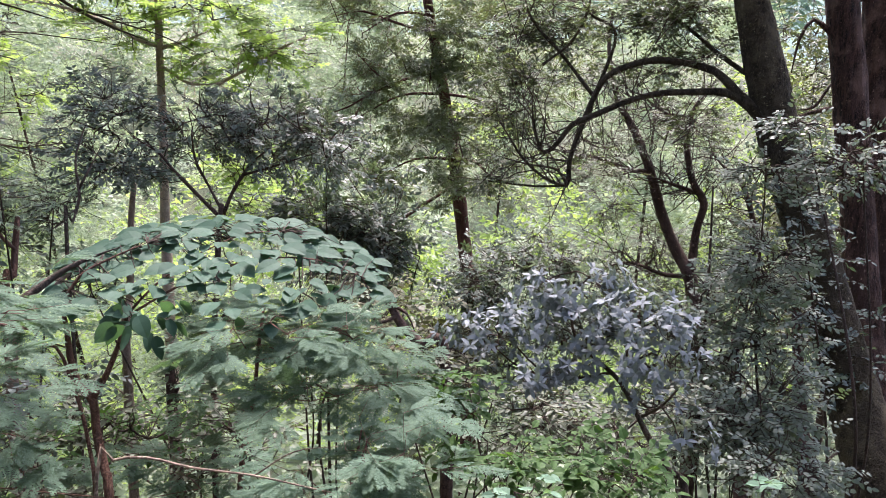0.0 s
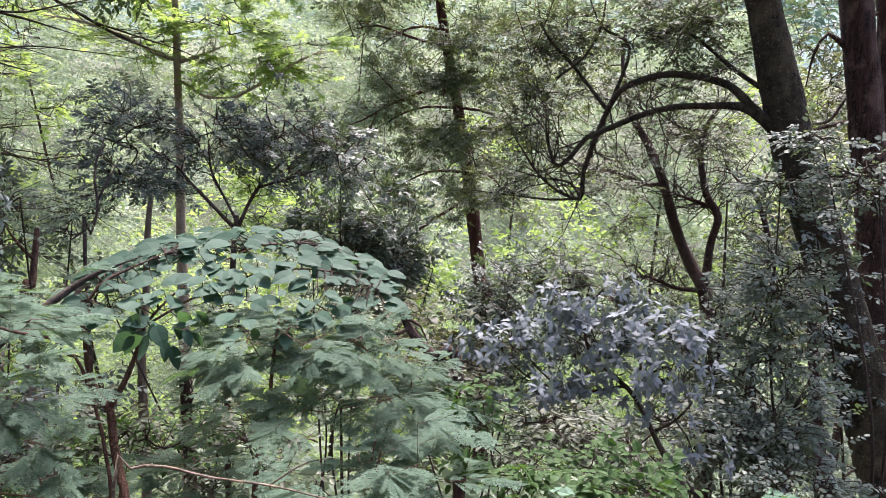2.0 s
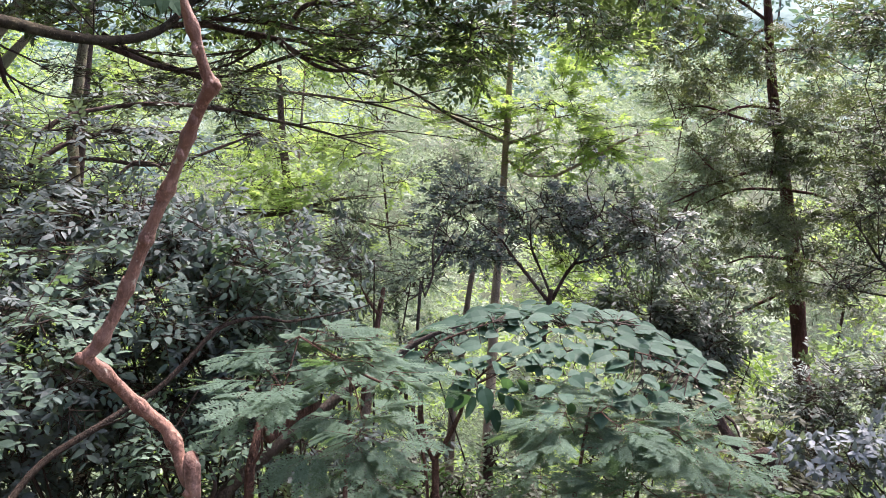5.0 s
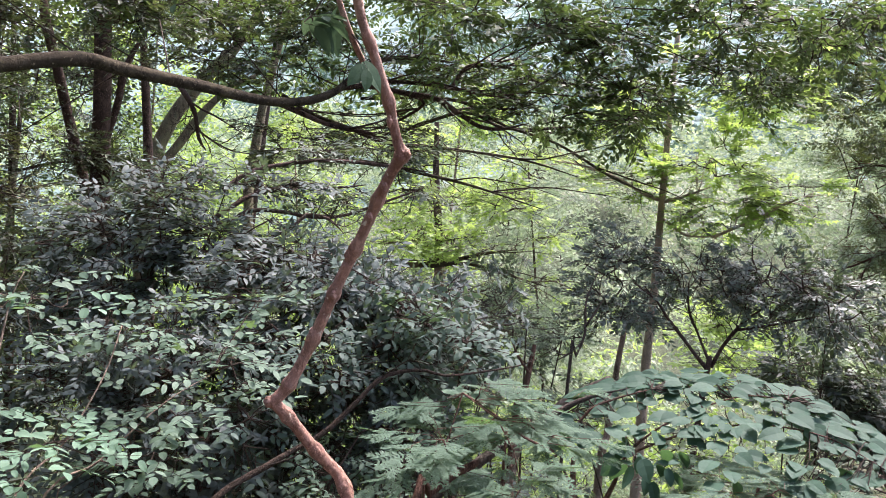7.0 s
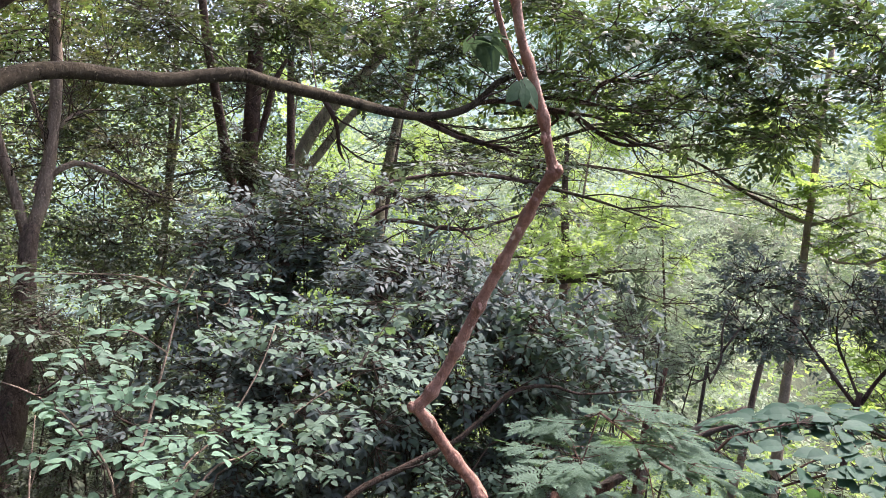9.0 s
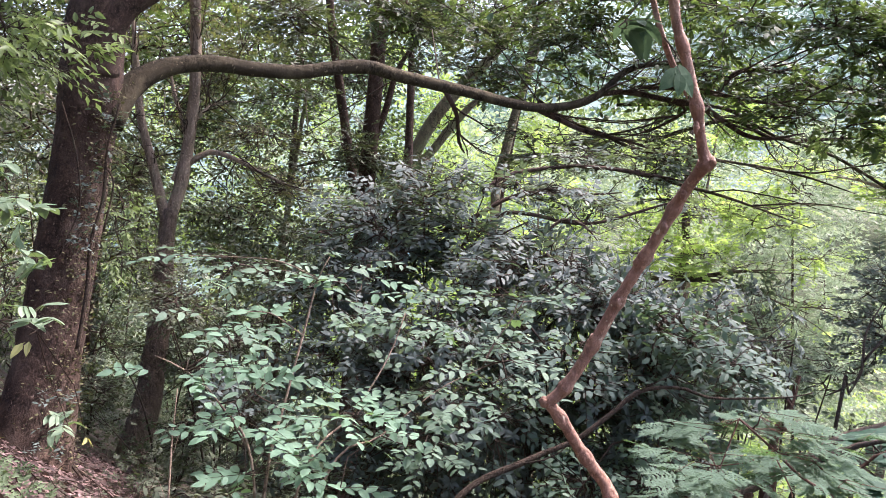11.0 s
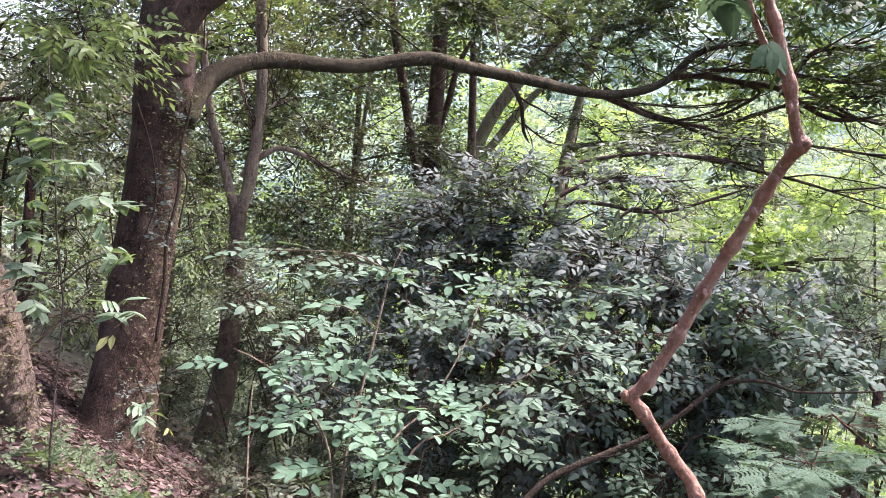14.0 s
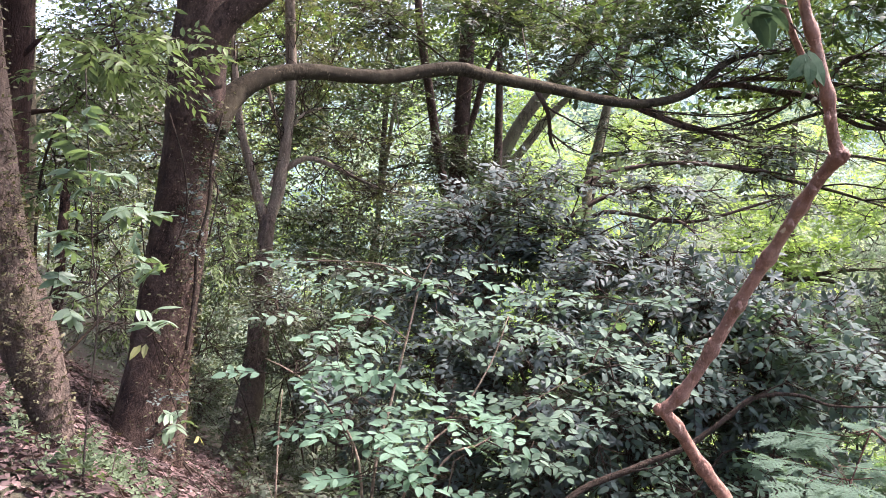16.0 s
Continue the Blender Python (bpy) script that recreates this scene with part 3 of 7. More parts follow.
def forest(name, label, n, xr, yr, material, seed, leaves, size, crown, height, shape="simple", stems=True, lo=0.3, girth=0.012):
    """Woods of trees too many and too far to count: trunks and crowns in one."""
    rng = np.random.default_rng(seed)
    clumps, a, b, ra = [], [], [], []
    for _ in range(n):
        y = rng.uniform(*yr)
        x = rng.uniform(*xr) * ((y / yr[1]) ** 0.7 if yr[0] > 10 else 1.0)
        z = float(ground_z(x, y))
        h = height * rng.uniform(0.7, 1.25)
        cr = crown * rng.uniform(0.7, 1.3)
        a.append((x, y, z - 0.3))
        b.append((x + rng.normal(0, 0.3), y, z + h * 0.9))
        ra.append(girth * h)
        for k in range(5):
            u = lo + (0.98 - lo) * (k + rng.random()) / 5
            rr = cr * (1.15 - 0.75 * u) * rng.uniform(0.7, 1.2)
            clumps.append((x + rng.normal(0, cr * 0.35), y + rng.normal(0, cr * 0.35), z + h * u, rr, h * 0.11, max(4, leaves // 5)))
    pos, along, up, ln, wd, _, _ = sprigs(clumps, rng, size * 1.6, 3, size, size * 0.5, tilt=0.6, shell=0.4)
    v, f = blades(pos, along, up, ln, wd, shape)
    ob = part(name, v, f, material)
    tagged(ob, label, "woods", "", "stuff")
    if stems:
        v, f = sticks(np.array(a), np.array(b), np.array(ra), np.array(ra) * 0.05)
        part("stems", v, f, BARK_OAK, ob, "", "stuff")


# far and valley woods get part of their brightness from pale leaf colours
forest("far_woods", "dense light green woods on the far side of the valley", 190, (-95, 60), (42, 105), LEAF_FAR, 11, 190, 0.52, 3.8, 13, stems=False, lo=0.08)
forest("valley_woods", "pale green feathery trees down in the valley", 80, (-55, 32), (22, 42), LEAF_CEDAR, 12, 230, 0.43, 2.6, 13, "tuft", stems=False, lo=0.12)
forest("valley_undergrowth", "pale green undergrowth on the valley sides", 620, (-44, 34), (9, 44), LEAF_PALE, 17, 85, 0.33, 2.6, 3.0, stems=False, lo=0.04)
forest("valley_maples", "bright yellow-green broadleaved trees in the valley", 56, (-48, 22), (17, 38), LEAF_MAPLE, 13, 560, 0.195, 2.8, 12, stems=False, lo=0.4)
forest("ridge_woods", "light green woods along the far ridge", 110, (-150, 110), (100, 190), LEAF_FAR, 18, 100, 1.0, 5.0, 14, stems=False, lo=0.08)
# these woods take their haze from the leaf colour
forest("mountain_woods", "woods high on the far mountain, tinted blue-green for haze", 300, (-470, 280), (180, 560), LEAF_HAZY, 14, 40, 3.4, 9, 22)
forest("hillside_woods", "shaded evergreen woods along the slope", 22, (-32, -10), (-4, 12), LEAF_OAK, 15, 800, 0.13, 2.6, 9, lo=0.15, girth=0.0035)
forest("far_hillside_woods", "evergreen woods further along the slope", 70, (-64, -19), (-8, 26), LEAF_OLIVE, 19, 300, 0.24, 3.2, 9, stems=False, lo=0.03)
forest("slope_maples", "bright yellow-green maples further along the slope", 20, (-36, -17), (7, 22), LEAF_MAPLE, 41, 800, 0.16, 3.2, 19, stems=False, lo=0.25)
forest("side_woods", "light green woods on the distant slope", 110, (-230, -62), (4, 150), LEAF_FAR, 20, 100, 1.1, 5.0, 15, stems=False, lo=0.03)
# out of view behind the path; added to block light from the hill side
forest("upper_woods", "unseen evergreen woods added on the hill to shade the path", 46, (-30, 24), (-26, -7), LEAF_OAK, 16, 160, 0.48, 3.2, 12)


# ---- the slope ahead: trees ----
def slope_tree(name, label, x, y, height, crown, material, seed, leaves, size, bark, shape="simple", lo=0.35, radius=0.09, lean=0.05, group="trees on the slope"):
    """A tree of the wood below the path: straight trunk, side limbs, layered crown."""
    rng = np.random.default_rng(seed)
    z = float(ground_z(x, y))
    t = thing(name, label, "tree", (x, y, z), group)
    lx, ly = rng.normal(0, lean, 2)
    path = [(x + lx * height * u, y + ly * height * u, z - 0.3 + (height + 0.3) * u, radius * (1.05 - 0.9 * u)) for u in (0, 0.25, 0.5, 0.75, 1.0)]
    limb("trunk", path, bark, t, sides=9, step=0.4, seed=seed)
    clumps, roots = [], []
    for k in range(11):
        u = lo + (0.97 - lo) * k / 10
        a = k * 2.4 + rng.random()
        rr = crown * (1.1 - 0.7 * (u - lo) / (1 - lo)) * rng.uniform(0.6, 1.0)
        cx, cy, cz = x + lx * height * u, y + ly * height * u, z + height * u
        ex, ey, ez = cx + math.cos(a) * rr * 0.8, cy + math.sin(a) * rr * 0.8, cz + rr * rng.uniform(-0.1, 0.25)
        r0 = radius * (1.05 - 0.9 * u) * 0.5
        limb("limb", [(cx, cy, cz - 0.2, r0), (0.5 * (cx + ex), 0.5 * (cy + ey), cz + 0.1, r0 * 0.7), (ex, ey, ez, r0 * 0.25)], bark, t, sides=6, step=0.3, seed=seed + k)
        roots.append((ex, ey, ez))
        clumps.append((ex, ey, ez, rr * 0.75, height * 0.07, leaves // 11))
    foliage(t, clumps, material, seed + 50, stem=size * 3, per=5, length=size, width=size * 0.5, shape=shape, roots=roots, thick=0.02, tilt=0.45, fine=False)
    return t


slope_tree("maple_tree", "yellow-green maple on the slope below the path", -7.5, 13.5, 13.0, 2.6, LEAF_MAPLE, 21, 4200, 0.1, BARK_PALE)
slope_tree("maple_tree", "yellow-green maple on the slope below the path", -11.0, 15.5, 14.0, 2.9, LEAF_MAPLE, 22, 4200, 0.1, BARK_PALE)
slope_tree("maple_tree", "yellow-green maple on the slope below the path", -15.5, 13.0, 15.0, 3.0, LEAF_MAPLE, 23, 4200, 0.11, BARK_PALE)
slope_tree("cedar_tree", "tall cedar with feathery grey-green needles", -0.5, 20.0, 17.0, 2.3, LEAF_CEDAR, 24, 2600, 0.3, BARK_CEDAR, "tuft", 0.2, radius=0.08)
slope_tree("cedar_tree", "tall cedar with feathery grey-green needles", 8.0, 18.0, 15.5, 2.3, LEAF_CEDAR, 25, 2600, 0.3, BARK_CEDAR, "tuft", 0.2, radius=0.08)
slope_tree("cedar_tree", "tall cedar with feathery grey-green needles", -4.5, 17.0, 14.0, 2.0, LEAF_CEDAR, 26, 2200, 0.3, BARK_CEDAR, "tuft", 0.2, radius=0.08)
slope_tree("cedar_tree", "tall cedar with feathery grey-green needles", 4.6, 22.0, 19.0, 2.4, LEAF_CEDAR, 27, 2600, 0.3, BARK_CEDAR, "tuft", 0.2, radius=0.08)
slope_tree("evergreen_tree", "evergreen tree with small dull leaves", 11.0, 13.5, 15.0, 3.2, LEAF_OAK, 28, 2900, 0.114, BARK_OAK, lo=0.3)
slope_tree("evergreen_tree", "evergreen tree with small dull leaves", 8.8, 11.0, 10.0, 2.6, LEAF_OLIVE, 29, 2900, 0.103, BARK_OAK, lo=0.2)
slope_tree("evergreen_tree", "evergreen tree with small dull leaves", -14.5, 8.5, 13.5, 3.0, LEAF_OAK, 30, 2900, 0.114, BARK_LICHEN, lo=0.35)
slope_tree("evergreen_tree", "evergreen tree with small dull leaves", -17.0, 6.0, 13.0, 3.0, LEAF_OLIVE, 31, 2900, 0.114, BARK_LICHEN, lo=0.3)
slope_tree("evergreen_tree", "evergreen tree with small dull leaves", -13.5, 3.8, 12.0, 2.8, LEAF_OAK, 32, 2900, 0.103, BARK_LICHEN, lo=0.25)
slope_tree("evergreen_tree", "evergreen tree with small dull leaves", -11.5, 1.6, 11.0, 2.6, LEAF_OAK, 33, 2900, 0.103, BARK_LICHEN, lo=0.2)

for k, (x, y, h, lo) in enumerate(((-11.5, 11.5, 20.0, 0.7), (-16.5, 10.5, 18.0, 0.5), (-15.0, 5.0, 15.0, 0.45))):
    slope_tree("evergreen_tree", "tall evergreen with a high leafy crown", x, y, h, 3.0, LEAF_CANOPY, 340 + k, 4000, 0.148, BARK_OAK, lo=lo, radius=0.12)


# leaning evergreen with two arching limbs, above the steep fall
def leaning_oak():
    path = rooted([(3.584, 7.076, 3.68, 0.125), (3.866, 7.091, 3.016, 0.1394), (4.097, 7.057, 2.408, 0.1586), (4.307, 6.977, 1.719, 0.1923), (4.495, 6.833, 1.014, 0.2019), (4.733, 6.539, 0.157, 0.2115), (4.907, 6.131, -0.762, 0.2259), (4.992, 5.714, -1.51, 0.25), (4.999, 5.34, -2.107, 0.2788)])
    t = thing("leaning_tree", "dark leaning evergreen trunk with two arching limbs, leaves climbing it", "tree", foot_of(path), "large trees by the path")
    limb("trunk", path, BARK_MOSS_SHADE, t, sides=36, step=0.06, rough=0.012, seed=1, relief=0.045, fibre=0.6)
    clinging(t, path, 43, 260, (-4.5, -6.8, 0.3), 0.7, LEAF_CRUST, 0.03, 0.05, (0.1, 0.95))
    low = [(4.248, 6.89, 1.309, 0.0603), (4.123, 6.987, 1.438, 0.0571), (3.971, 7.092, 1.518, 0.0429), (3.719, 7.251, 1.511, 0.0358), (3.407, 7.43, 1.477, 0.0321), (3.135, 7.57, 1.382, 0.0303), (2.853, 7.699, 1.232, 0.0304), (2.624, 7.792, 1.105, 0.029), (2.51, 7.831, 0.929, 0.0256), (2.356, 7.881, 0.798, 0.0199), (2.25, 7.953, 1.065, 0.016), (2.223, 7.992, 1.336, 0.0127)]
    high = [(4.224, 6.907, 1.335, 0.0603), (4.063, 7.04, 1.517, 0.0538), (3.886, 7.174, 1.713, 0.043), (3.636, 7.338, 1.793, 0.0375), (3.37, 7.498, 1.812, 0.0362), (3.126, 7.637, 1.74, 0.0344), (2.94, 7.739, 1.617, 0.0325), (2.843, 7.799, 1.393, 0.0307), (2.736, 7.859, 1.024, 0.0293), (2.662, 7.888, 0.71, 0.026), (2.649, 7.884, 0.44, 0.0222), (2.399, 8.003, 0.52, 0.0163), (2.188, 8.114, 0.706, 0.0149), (2.033, 8.206, 0.946, 0.0109), (1.907, 8.27, 1.127, 0.009)]
    limb("limb", low, BARK_MOSS_SHADE, t, sides=10, step=0.08, rough=0.05, seed=2)
    limb("limb", high, BARK_MOSS_SHADE, t, sides=10, step=0.08, rough=0.05, seed=3)
    limb("branch", [(2.682, 7.98, 0.426, 0.0184), (2.413, 8.248, 0.368, 0.0153), (2.025, 8.602, 0.362, 0.0115), (1.541, 8.986, 0.368, 0.0081)], BARK_MOSS_SHADE, t, sides=6, step=0.1, seed=4)
    limb("branch", [(2.885, 7.887, 1.421, 0.0222), (3.135, 8.061, 2.09, 0.0188), (2.874, 8.293, 2.33, 0.0155), (2.705, 8.497, 2.82, 0.0116)], BARK_MOSS_SHADE, t, sides=6, step=0.1, seed=5)
    limb("branch", [(2.874, 7.891, 1.421, 0.0222), (2.724, 8.072, 1.653, 0.0185), (2.539, 8.269, 1.921, 0.0188), (2.401, 8.392, 2.072, 0.0154), (2.259, 8.531, 2.317, 0.0114), (2.203, 8.658, 2.69, 0.0079)], BARK_MOSS_SHADE, t, sides=6, step=0.1, seed=6)
    limb("branch", [(2.332, 8.069, 1.729, 0.0148), (2.666, 8.173, 1.984, 0.0151), (2.873, 8.291, 2.33, 0.0155), (2.955, 8.429, 2.706, 0.0116)], BARK_MOSS_SHADE, t, sides=6, step=0.1, seed=7)
    limb("branch", [(4.147, 7.073, 1.713, 0.0255), (3.975, 7.361, 1.902, 0.0221), (3.823, 7.598, 2.101, 0.0185), (3.657, 7.821, 2.278, 0.0152), (3.478, 8.038, 2.459, 0.0113)], BARK_MOSS_SHADE, t, sides=6, step=0.1, seed=8)
    limb("branch", [(2.682, 7.98, 0.426, 0.0184), (2.612, 8.176, 0.578, 0.0152), (2.334, 8.514, 0.596, 0.0115), (1.944, 8.945, 0.674, 0.0081)], BARK_MOSS_SHADE, t, sides=6, step=0.1, seed=9)
    tips = twiggy(t, [low[3:], high[4:]], 10, 30, 0.7, 0.01)
    far = [(2.2, 8.1, 2.9, 0.5, 0.35, 200), (1.8, 8.2, 3.1, 0.4, 0.3, 120), (2.52, 8.61, 2.3, 0.84, 0.67, 360), (3.66, 8.17, 2.51, 0.95, 0.59, 390), (2.2, 8.7, 1.18, 0.6, 0.79, 240), (3.14, 8.65, 1.53, 0.65, 0.45, 120), (4.26, 8.36, 1.12, 0.6, 0.33, 100), (3.3, 8.93, 0.64, 0.6, 0.42, 110), (1.9, 8.6, 0.5, 0.5, 0.4, 110), (3.84, 7.47, 2.92, 1.24, 0.52, 250), (4.03, 8.49, 1.86, 0.94, 0.37, 64), (3.93, 7.85, 2.23, 0.56, 0.62, 130), (4.18, 7.97, 1.34, 0.49, 0.55, 80), (5.89, 8.76, 2.51, 0.53, 0.93, 90), (6.06, 8.69, 1.43, 0.39, 0.74, 60)]
    near = [(3.54, 7.7, 2.21, 0.3, 0.22, 70), (3.85, 7.35, 1.84, 0.25, 0.16, 50), (3.81, 7.56, 2.33, 0.3, 0.2, 70), (3.15, 7.98, 2.21, 0.35, 0.22, 80), (2.72, 8.36, 2.02, 0.3, 0.22, 60), (3.5, 7.75, 1.72, 0.25, 0.14, 40), (2.09, 8.74, 2.14, 0.35, 0.25, 60), (2.45, 8.66, 1.58, 0.3, 0.2, 50), (5.15, 7.96, 2.18, 0.4, 0.3, 50)]
    foliage(t, far + near, LEAF_OAK, 40, stem=0.2, per=7, length=0.064, width=0.03, roots=tips, thick=0.008)
    # leaves above the view, added to shade the right side
    foliage(t, [(3.6, 6.4, 6.4, 1.6, 0.8, 70), (5.4, 5.4, 6.6, 1.8, 0.8, 70), (6.8, 6.6, 6.4, 1.8, 0.8, 120)], LEAF_OAK, 44, stem=0.5, per=7, length=0.2, width=0.09, roots=path[:1], thick=0.03, name="upper_crown")
    # leaves that climb the trunk
    foliage(t, [(4.36, 6.49, 0.47, 0.4, 0.52, 74), (4.61, 6.14, -0.28, 0.4, 0.59, 74), (4.86, 5.76, -0.79, 0.29, 0.48, 32)], LEAF_DARK, 42, stem=0.16, per=6, length=0.07, width=0.035,
            shape="lance", name="climber", inner=False)


leaning_oak()


def straight_cedar(label, path, seed, branches=()):
    p = rooted(path)
    t = thing("cedar_tree", label, "tree", foot_of(p), "large trees by the path")
    limb("trunk", p, BARK_CEDAR, t, sides=44, step=0.07, rough=0.02, seed=seed, relief=0.16, fibre=0.13)
    for k, b in enumerate(branches):
        limb("limb", b, BARK_CEDAR, t, sides=6, step=0.1, seed=seed + k + 1)
    rng = np.random.default_rng(seed)
    c = curve_points(p, 0.2)
    for k in range(4):
        q = c[int(rng.uniform(0.08, 0.75) * (len(c) - 1))]
        d = unit(rng.normal(size=3) * (1, 1, 0.25) + np.array((0, 0, 0.15)))
        n = rng.uniform(0.3, 0.8)
        limb("dead_branch", [(*q[:3], q[3] * 0.25), (*(q[:3] + d * n * 0.5), q[3] * 0.16), (*(q[:3] + d * n + np.array((0, 0, -0.06))), q[3] * 0.05)], BARK_CEDAR, t, sides=6, step=0.08, seed=seed + 20 + k)
    return t


straight_cedar("dark red-brown cedar trunk with furrowed bark", [(5.281, 7.748, 3.658, 0.1576), (5.57, 7.762, 2.543, 0.1688), (5.74, 7.693, 1.769, 0.1745), (5.906, 7.493, 0.536, 0.1688), (5.957, 7.023, -1.112, 0.1801), (5.798, 6.288, -2.76, 0.2026)], 60,
               [[(5.479, 7.739, 2.182, 0.0278), (5.288, 7.793, 2.325, 0.0221), (5.17, 7.817, 2.111, 0.0165), (5.099, 7.776, 1.744, 0.0109)], [(5.552, 7.708, 1.639, 0.0167), (5.37, 7.683, 1.387, 0.0165), (5.189, 7.714, 1.349, 0.0109)]])
straight_cedar("dark red-brown cedar trunk with furrowed bark", [(5.968, 7.985, 3.758, 0.1794), (6.239, 8.008, 2.598, 0.1913), (6.505, 7.805, 0.697, 0.2033), (6.314, 6.576, -2.974, 0.2272)], 64)
straight_cedar("slim dark trunk among shrubs", [(5.353, 7.664, -0.092, 0.039), (5.362, 7.41, -0.969, 0.0501), (5.322, 7.094, -1.806, 0.0613), (5.204, 6.555, -2.895, 0.078)], 66)
straight_cedar("slim dark trunk among shrubs", [(4.433, 7.102, -1.113, 0.0361), (4.377, 6.731, -2.003, 0.0619), (4.293, 6.357, -2.714, 0.0722)], 68)


# conifer with a bare red trunk and a drooping olive crown
def red_conifer():
    path = rooted([(1.4, 14.5, 6.4, 0.05), (1.615, 14.64, 4.847, 0.06), (1.742, 14.771, 4.078, 0.075), (1.868, 14.863, 3.279, 0.085), (2.071, 14.908, 2.353, 0.095), (2.327, 14.878, 1.198, 0.105), (2.558, 14.747, -0.073, 0.118), (2.708, 14.56, -1.122, 0.13), (2.832, 14.305, -2.146, 0.139), (2.94, 13.986, -3.132, 0.147)])
    t = thing("conifer", "conifer with bare red-brown trunk and hanging olive foliage", "tree", foot_of(path), "trees on the slope")
    limb("trunk", path, BARK_RED, t, sides=20, step=0.12, rough=0.02, seed=70, relief=0.12, fibre=0.13)
    arms = []
    for k, (x, y, z) in enumerate(((0.67, 14.57, 2.26), (3.64, 14.14, 1.86), (0.57, 14.36, 0.7), (3.55, 13.92, 0.6), (0.89, 14.03, -0.43), (3.22, 13.68, -0.45), (1.28, 14.62, 3.5), (3.17, 14.36, 3.28), (1.83, 13.47, 1.39), (2.47, 13.29, 0.11))):
        stem_at = curve_points(path, 0.3)
        a = stem_at[np.argmin(np.abs(stem_at[:, 2] - z - 0.5)), :3]
        arms.append([(*a, 0.035), (*(0.5 * (a + np.array((x, y, z + 0.4)))), 0.022), (x, y, z, 0.008)])
        limb("limb", arms[-1], BARK_RED, t, sides=6, step=0.2, seed=75 + k)
    tips = twiggy(t, arms, 74, 8, 1.0, 0.008)
    rng = np.random.default_rng(77)
    spots = []
    low = ((1.3, 14.5, 2.1, 0.75, 0.75, 150), (2.1, 14.7, 3.2, 1.1, 0.9, 230), (2.0, 13.9, 1.7, 0.7, 0.75, 240), (2.2, 13.3, 0.9, 0.7, 1.0, 210), (3.2, 14.2, 1.8, 0.65, 0.65, 150),
           (1.1, 14.4, 0.8, 0.75, 0.6, 200), (2.3, 13.6, 0.6, 0.8, 0.5, 210), (3.4, 14.0, 0.5, 0.6, 0.6, 110), (1.3, 14.1, -0.4, 0.8, 0.55, 190), (2.4, 13.6, -0.4, 0.7, 0.4, 150), (0.5, 14.2, 0.1, 0.6, 0.6, 120), (3.6, 13.9, -0.4, 0.5, 0.5, 80))
    high = ((3.9, 13.6, 1.2, 0.7, 0.9, 150), (4.2, 13.4, 2.3, 0.7, 0.8, 140), (0.7, 14.3, 1.5, 0.6, 0.6, 110), (2.2, 14.1, 1.5, 0.45, 0.8, 170), (2.45, 14.0, 0.4, 0.5, 0.6, 170), (0.98, 14.05, 3.9, 0.5, 0.35, 120), (1.4, 14.1, 3.3, 0.5, 0.4, 120), (0.5, 14.2, 2.8, 0.5, 0.3, 90), (2.4, 13.9, 3.7, 0.6, 0.5, 140), (2.9, 13.9, 2.8, 0.6, 0.5, 130),
            (-0.45, 13.84, 4.77, 0.5, 0.35, 190), (0.27, 13.95, 4.22, 0.5, 0.35, 260), (0.11, 14.07, 3.4, 0.45, 0.3, 120), (0.36, 13.8, 4.92, 0.5, 0.4, 260), (0.64, 14.09, 3.04, 0.45, 0.35, 110), (-0.36, 14.01, 3.86, 0.4, 0.3, 80), (2.0, 14.5, 5.0, 1.2, 1.0, 200))
    for x, y, z, spread, deep, n in low + high:
        for _ in range(6):
            dx, dy, dz = rng.normal(0, 0.6, 3)
            spots.append((x + dx * spread, y + dy * spread * 0.6, z + dz * deep, spread * rng.uniform(0.3, 0.55), deep * rng.uniform(0.25, 0.5), n // 5))
    foliage(t, spots, LEAF_CONIFER, 71, stem=0.3, per=9, length=0.085, width=0.034, roots=tips, droop=0.3, tilt=0.6, fine=False, shell=0.6)
    pine = [[(2.384, 14.404, 1.709, 0.03), (1.535, 14.518, 1.466, 0.026), (0.895, 14.566, 1.178, 0.022), (0.414, 14.577, 0.896, 0.016), (-0.067, 14.573, 0.722, 0.01)], [(1.215, 14.547, 1.348, 0.02), (0.834, 14.576, 1.649, 0.014), (0.51, 14.586, 1.999, 0.01)],
            [(0.734, 14.573, 1.098, 0.016), (0.597, 14.566, 0.795, 0.012), (0.557, 14.537, 0.366, 0.008)], [(2.06, 14.8, 2.322, 0.03), (1.294, 14.515, 2.492, 0.024), (0.659, 14.546, 2.666, 0.018), (0.139, 14.569, 2.541, 0.01)],
            [(1.8, 14.8, 3.7, 0.035), (1.0, 14.3, 3.95, 0.028), (0.3, 14.0, 4.2, 0.02), (-0.5, 13.85, 4.6, 0.012)], [(1.75, 14.8, 4.2, 0.03), (1.0, 14.3, 4.6, 0.024), (0.3, 13.9, 4.95, 0.016), (-0.4, 13.8, 5.0, 0.01)]]
    for k, b in enumerate(pine):
        limb("branch", b, BARK_RED, t, sides=7, step=0.15, seed=86 + k)
    twiggy(t, pine, 79, 14, 0.6, 0.01, TWIG_RED, rise=-0.2)
    foliage(t, [(0.59, 15.44, 2.83, 0.99, 0.41, 124), (0.72, 15.47, 0.97, 0.71, 0.41, 104), (1.17, 15.46, 1.66, 0.57, 0.41, 104)], LEAF_CEDAR, 72, stem=0.4, per=5, length=0.3, width=0.3, shape="tuft", roots=path[:5], name="needles")
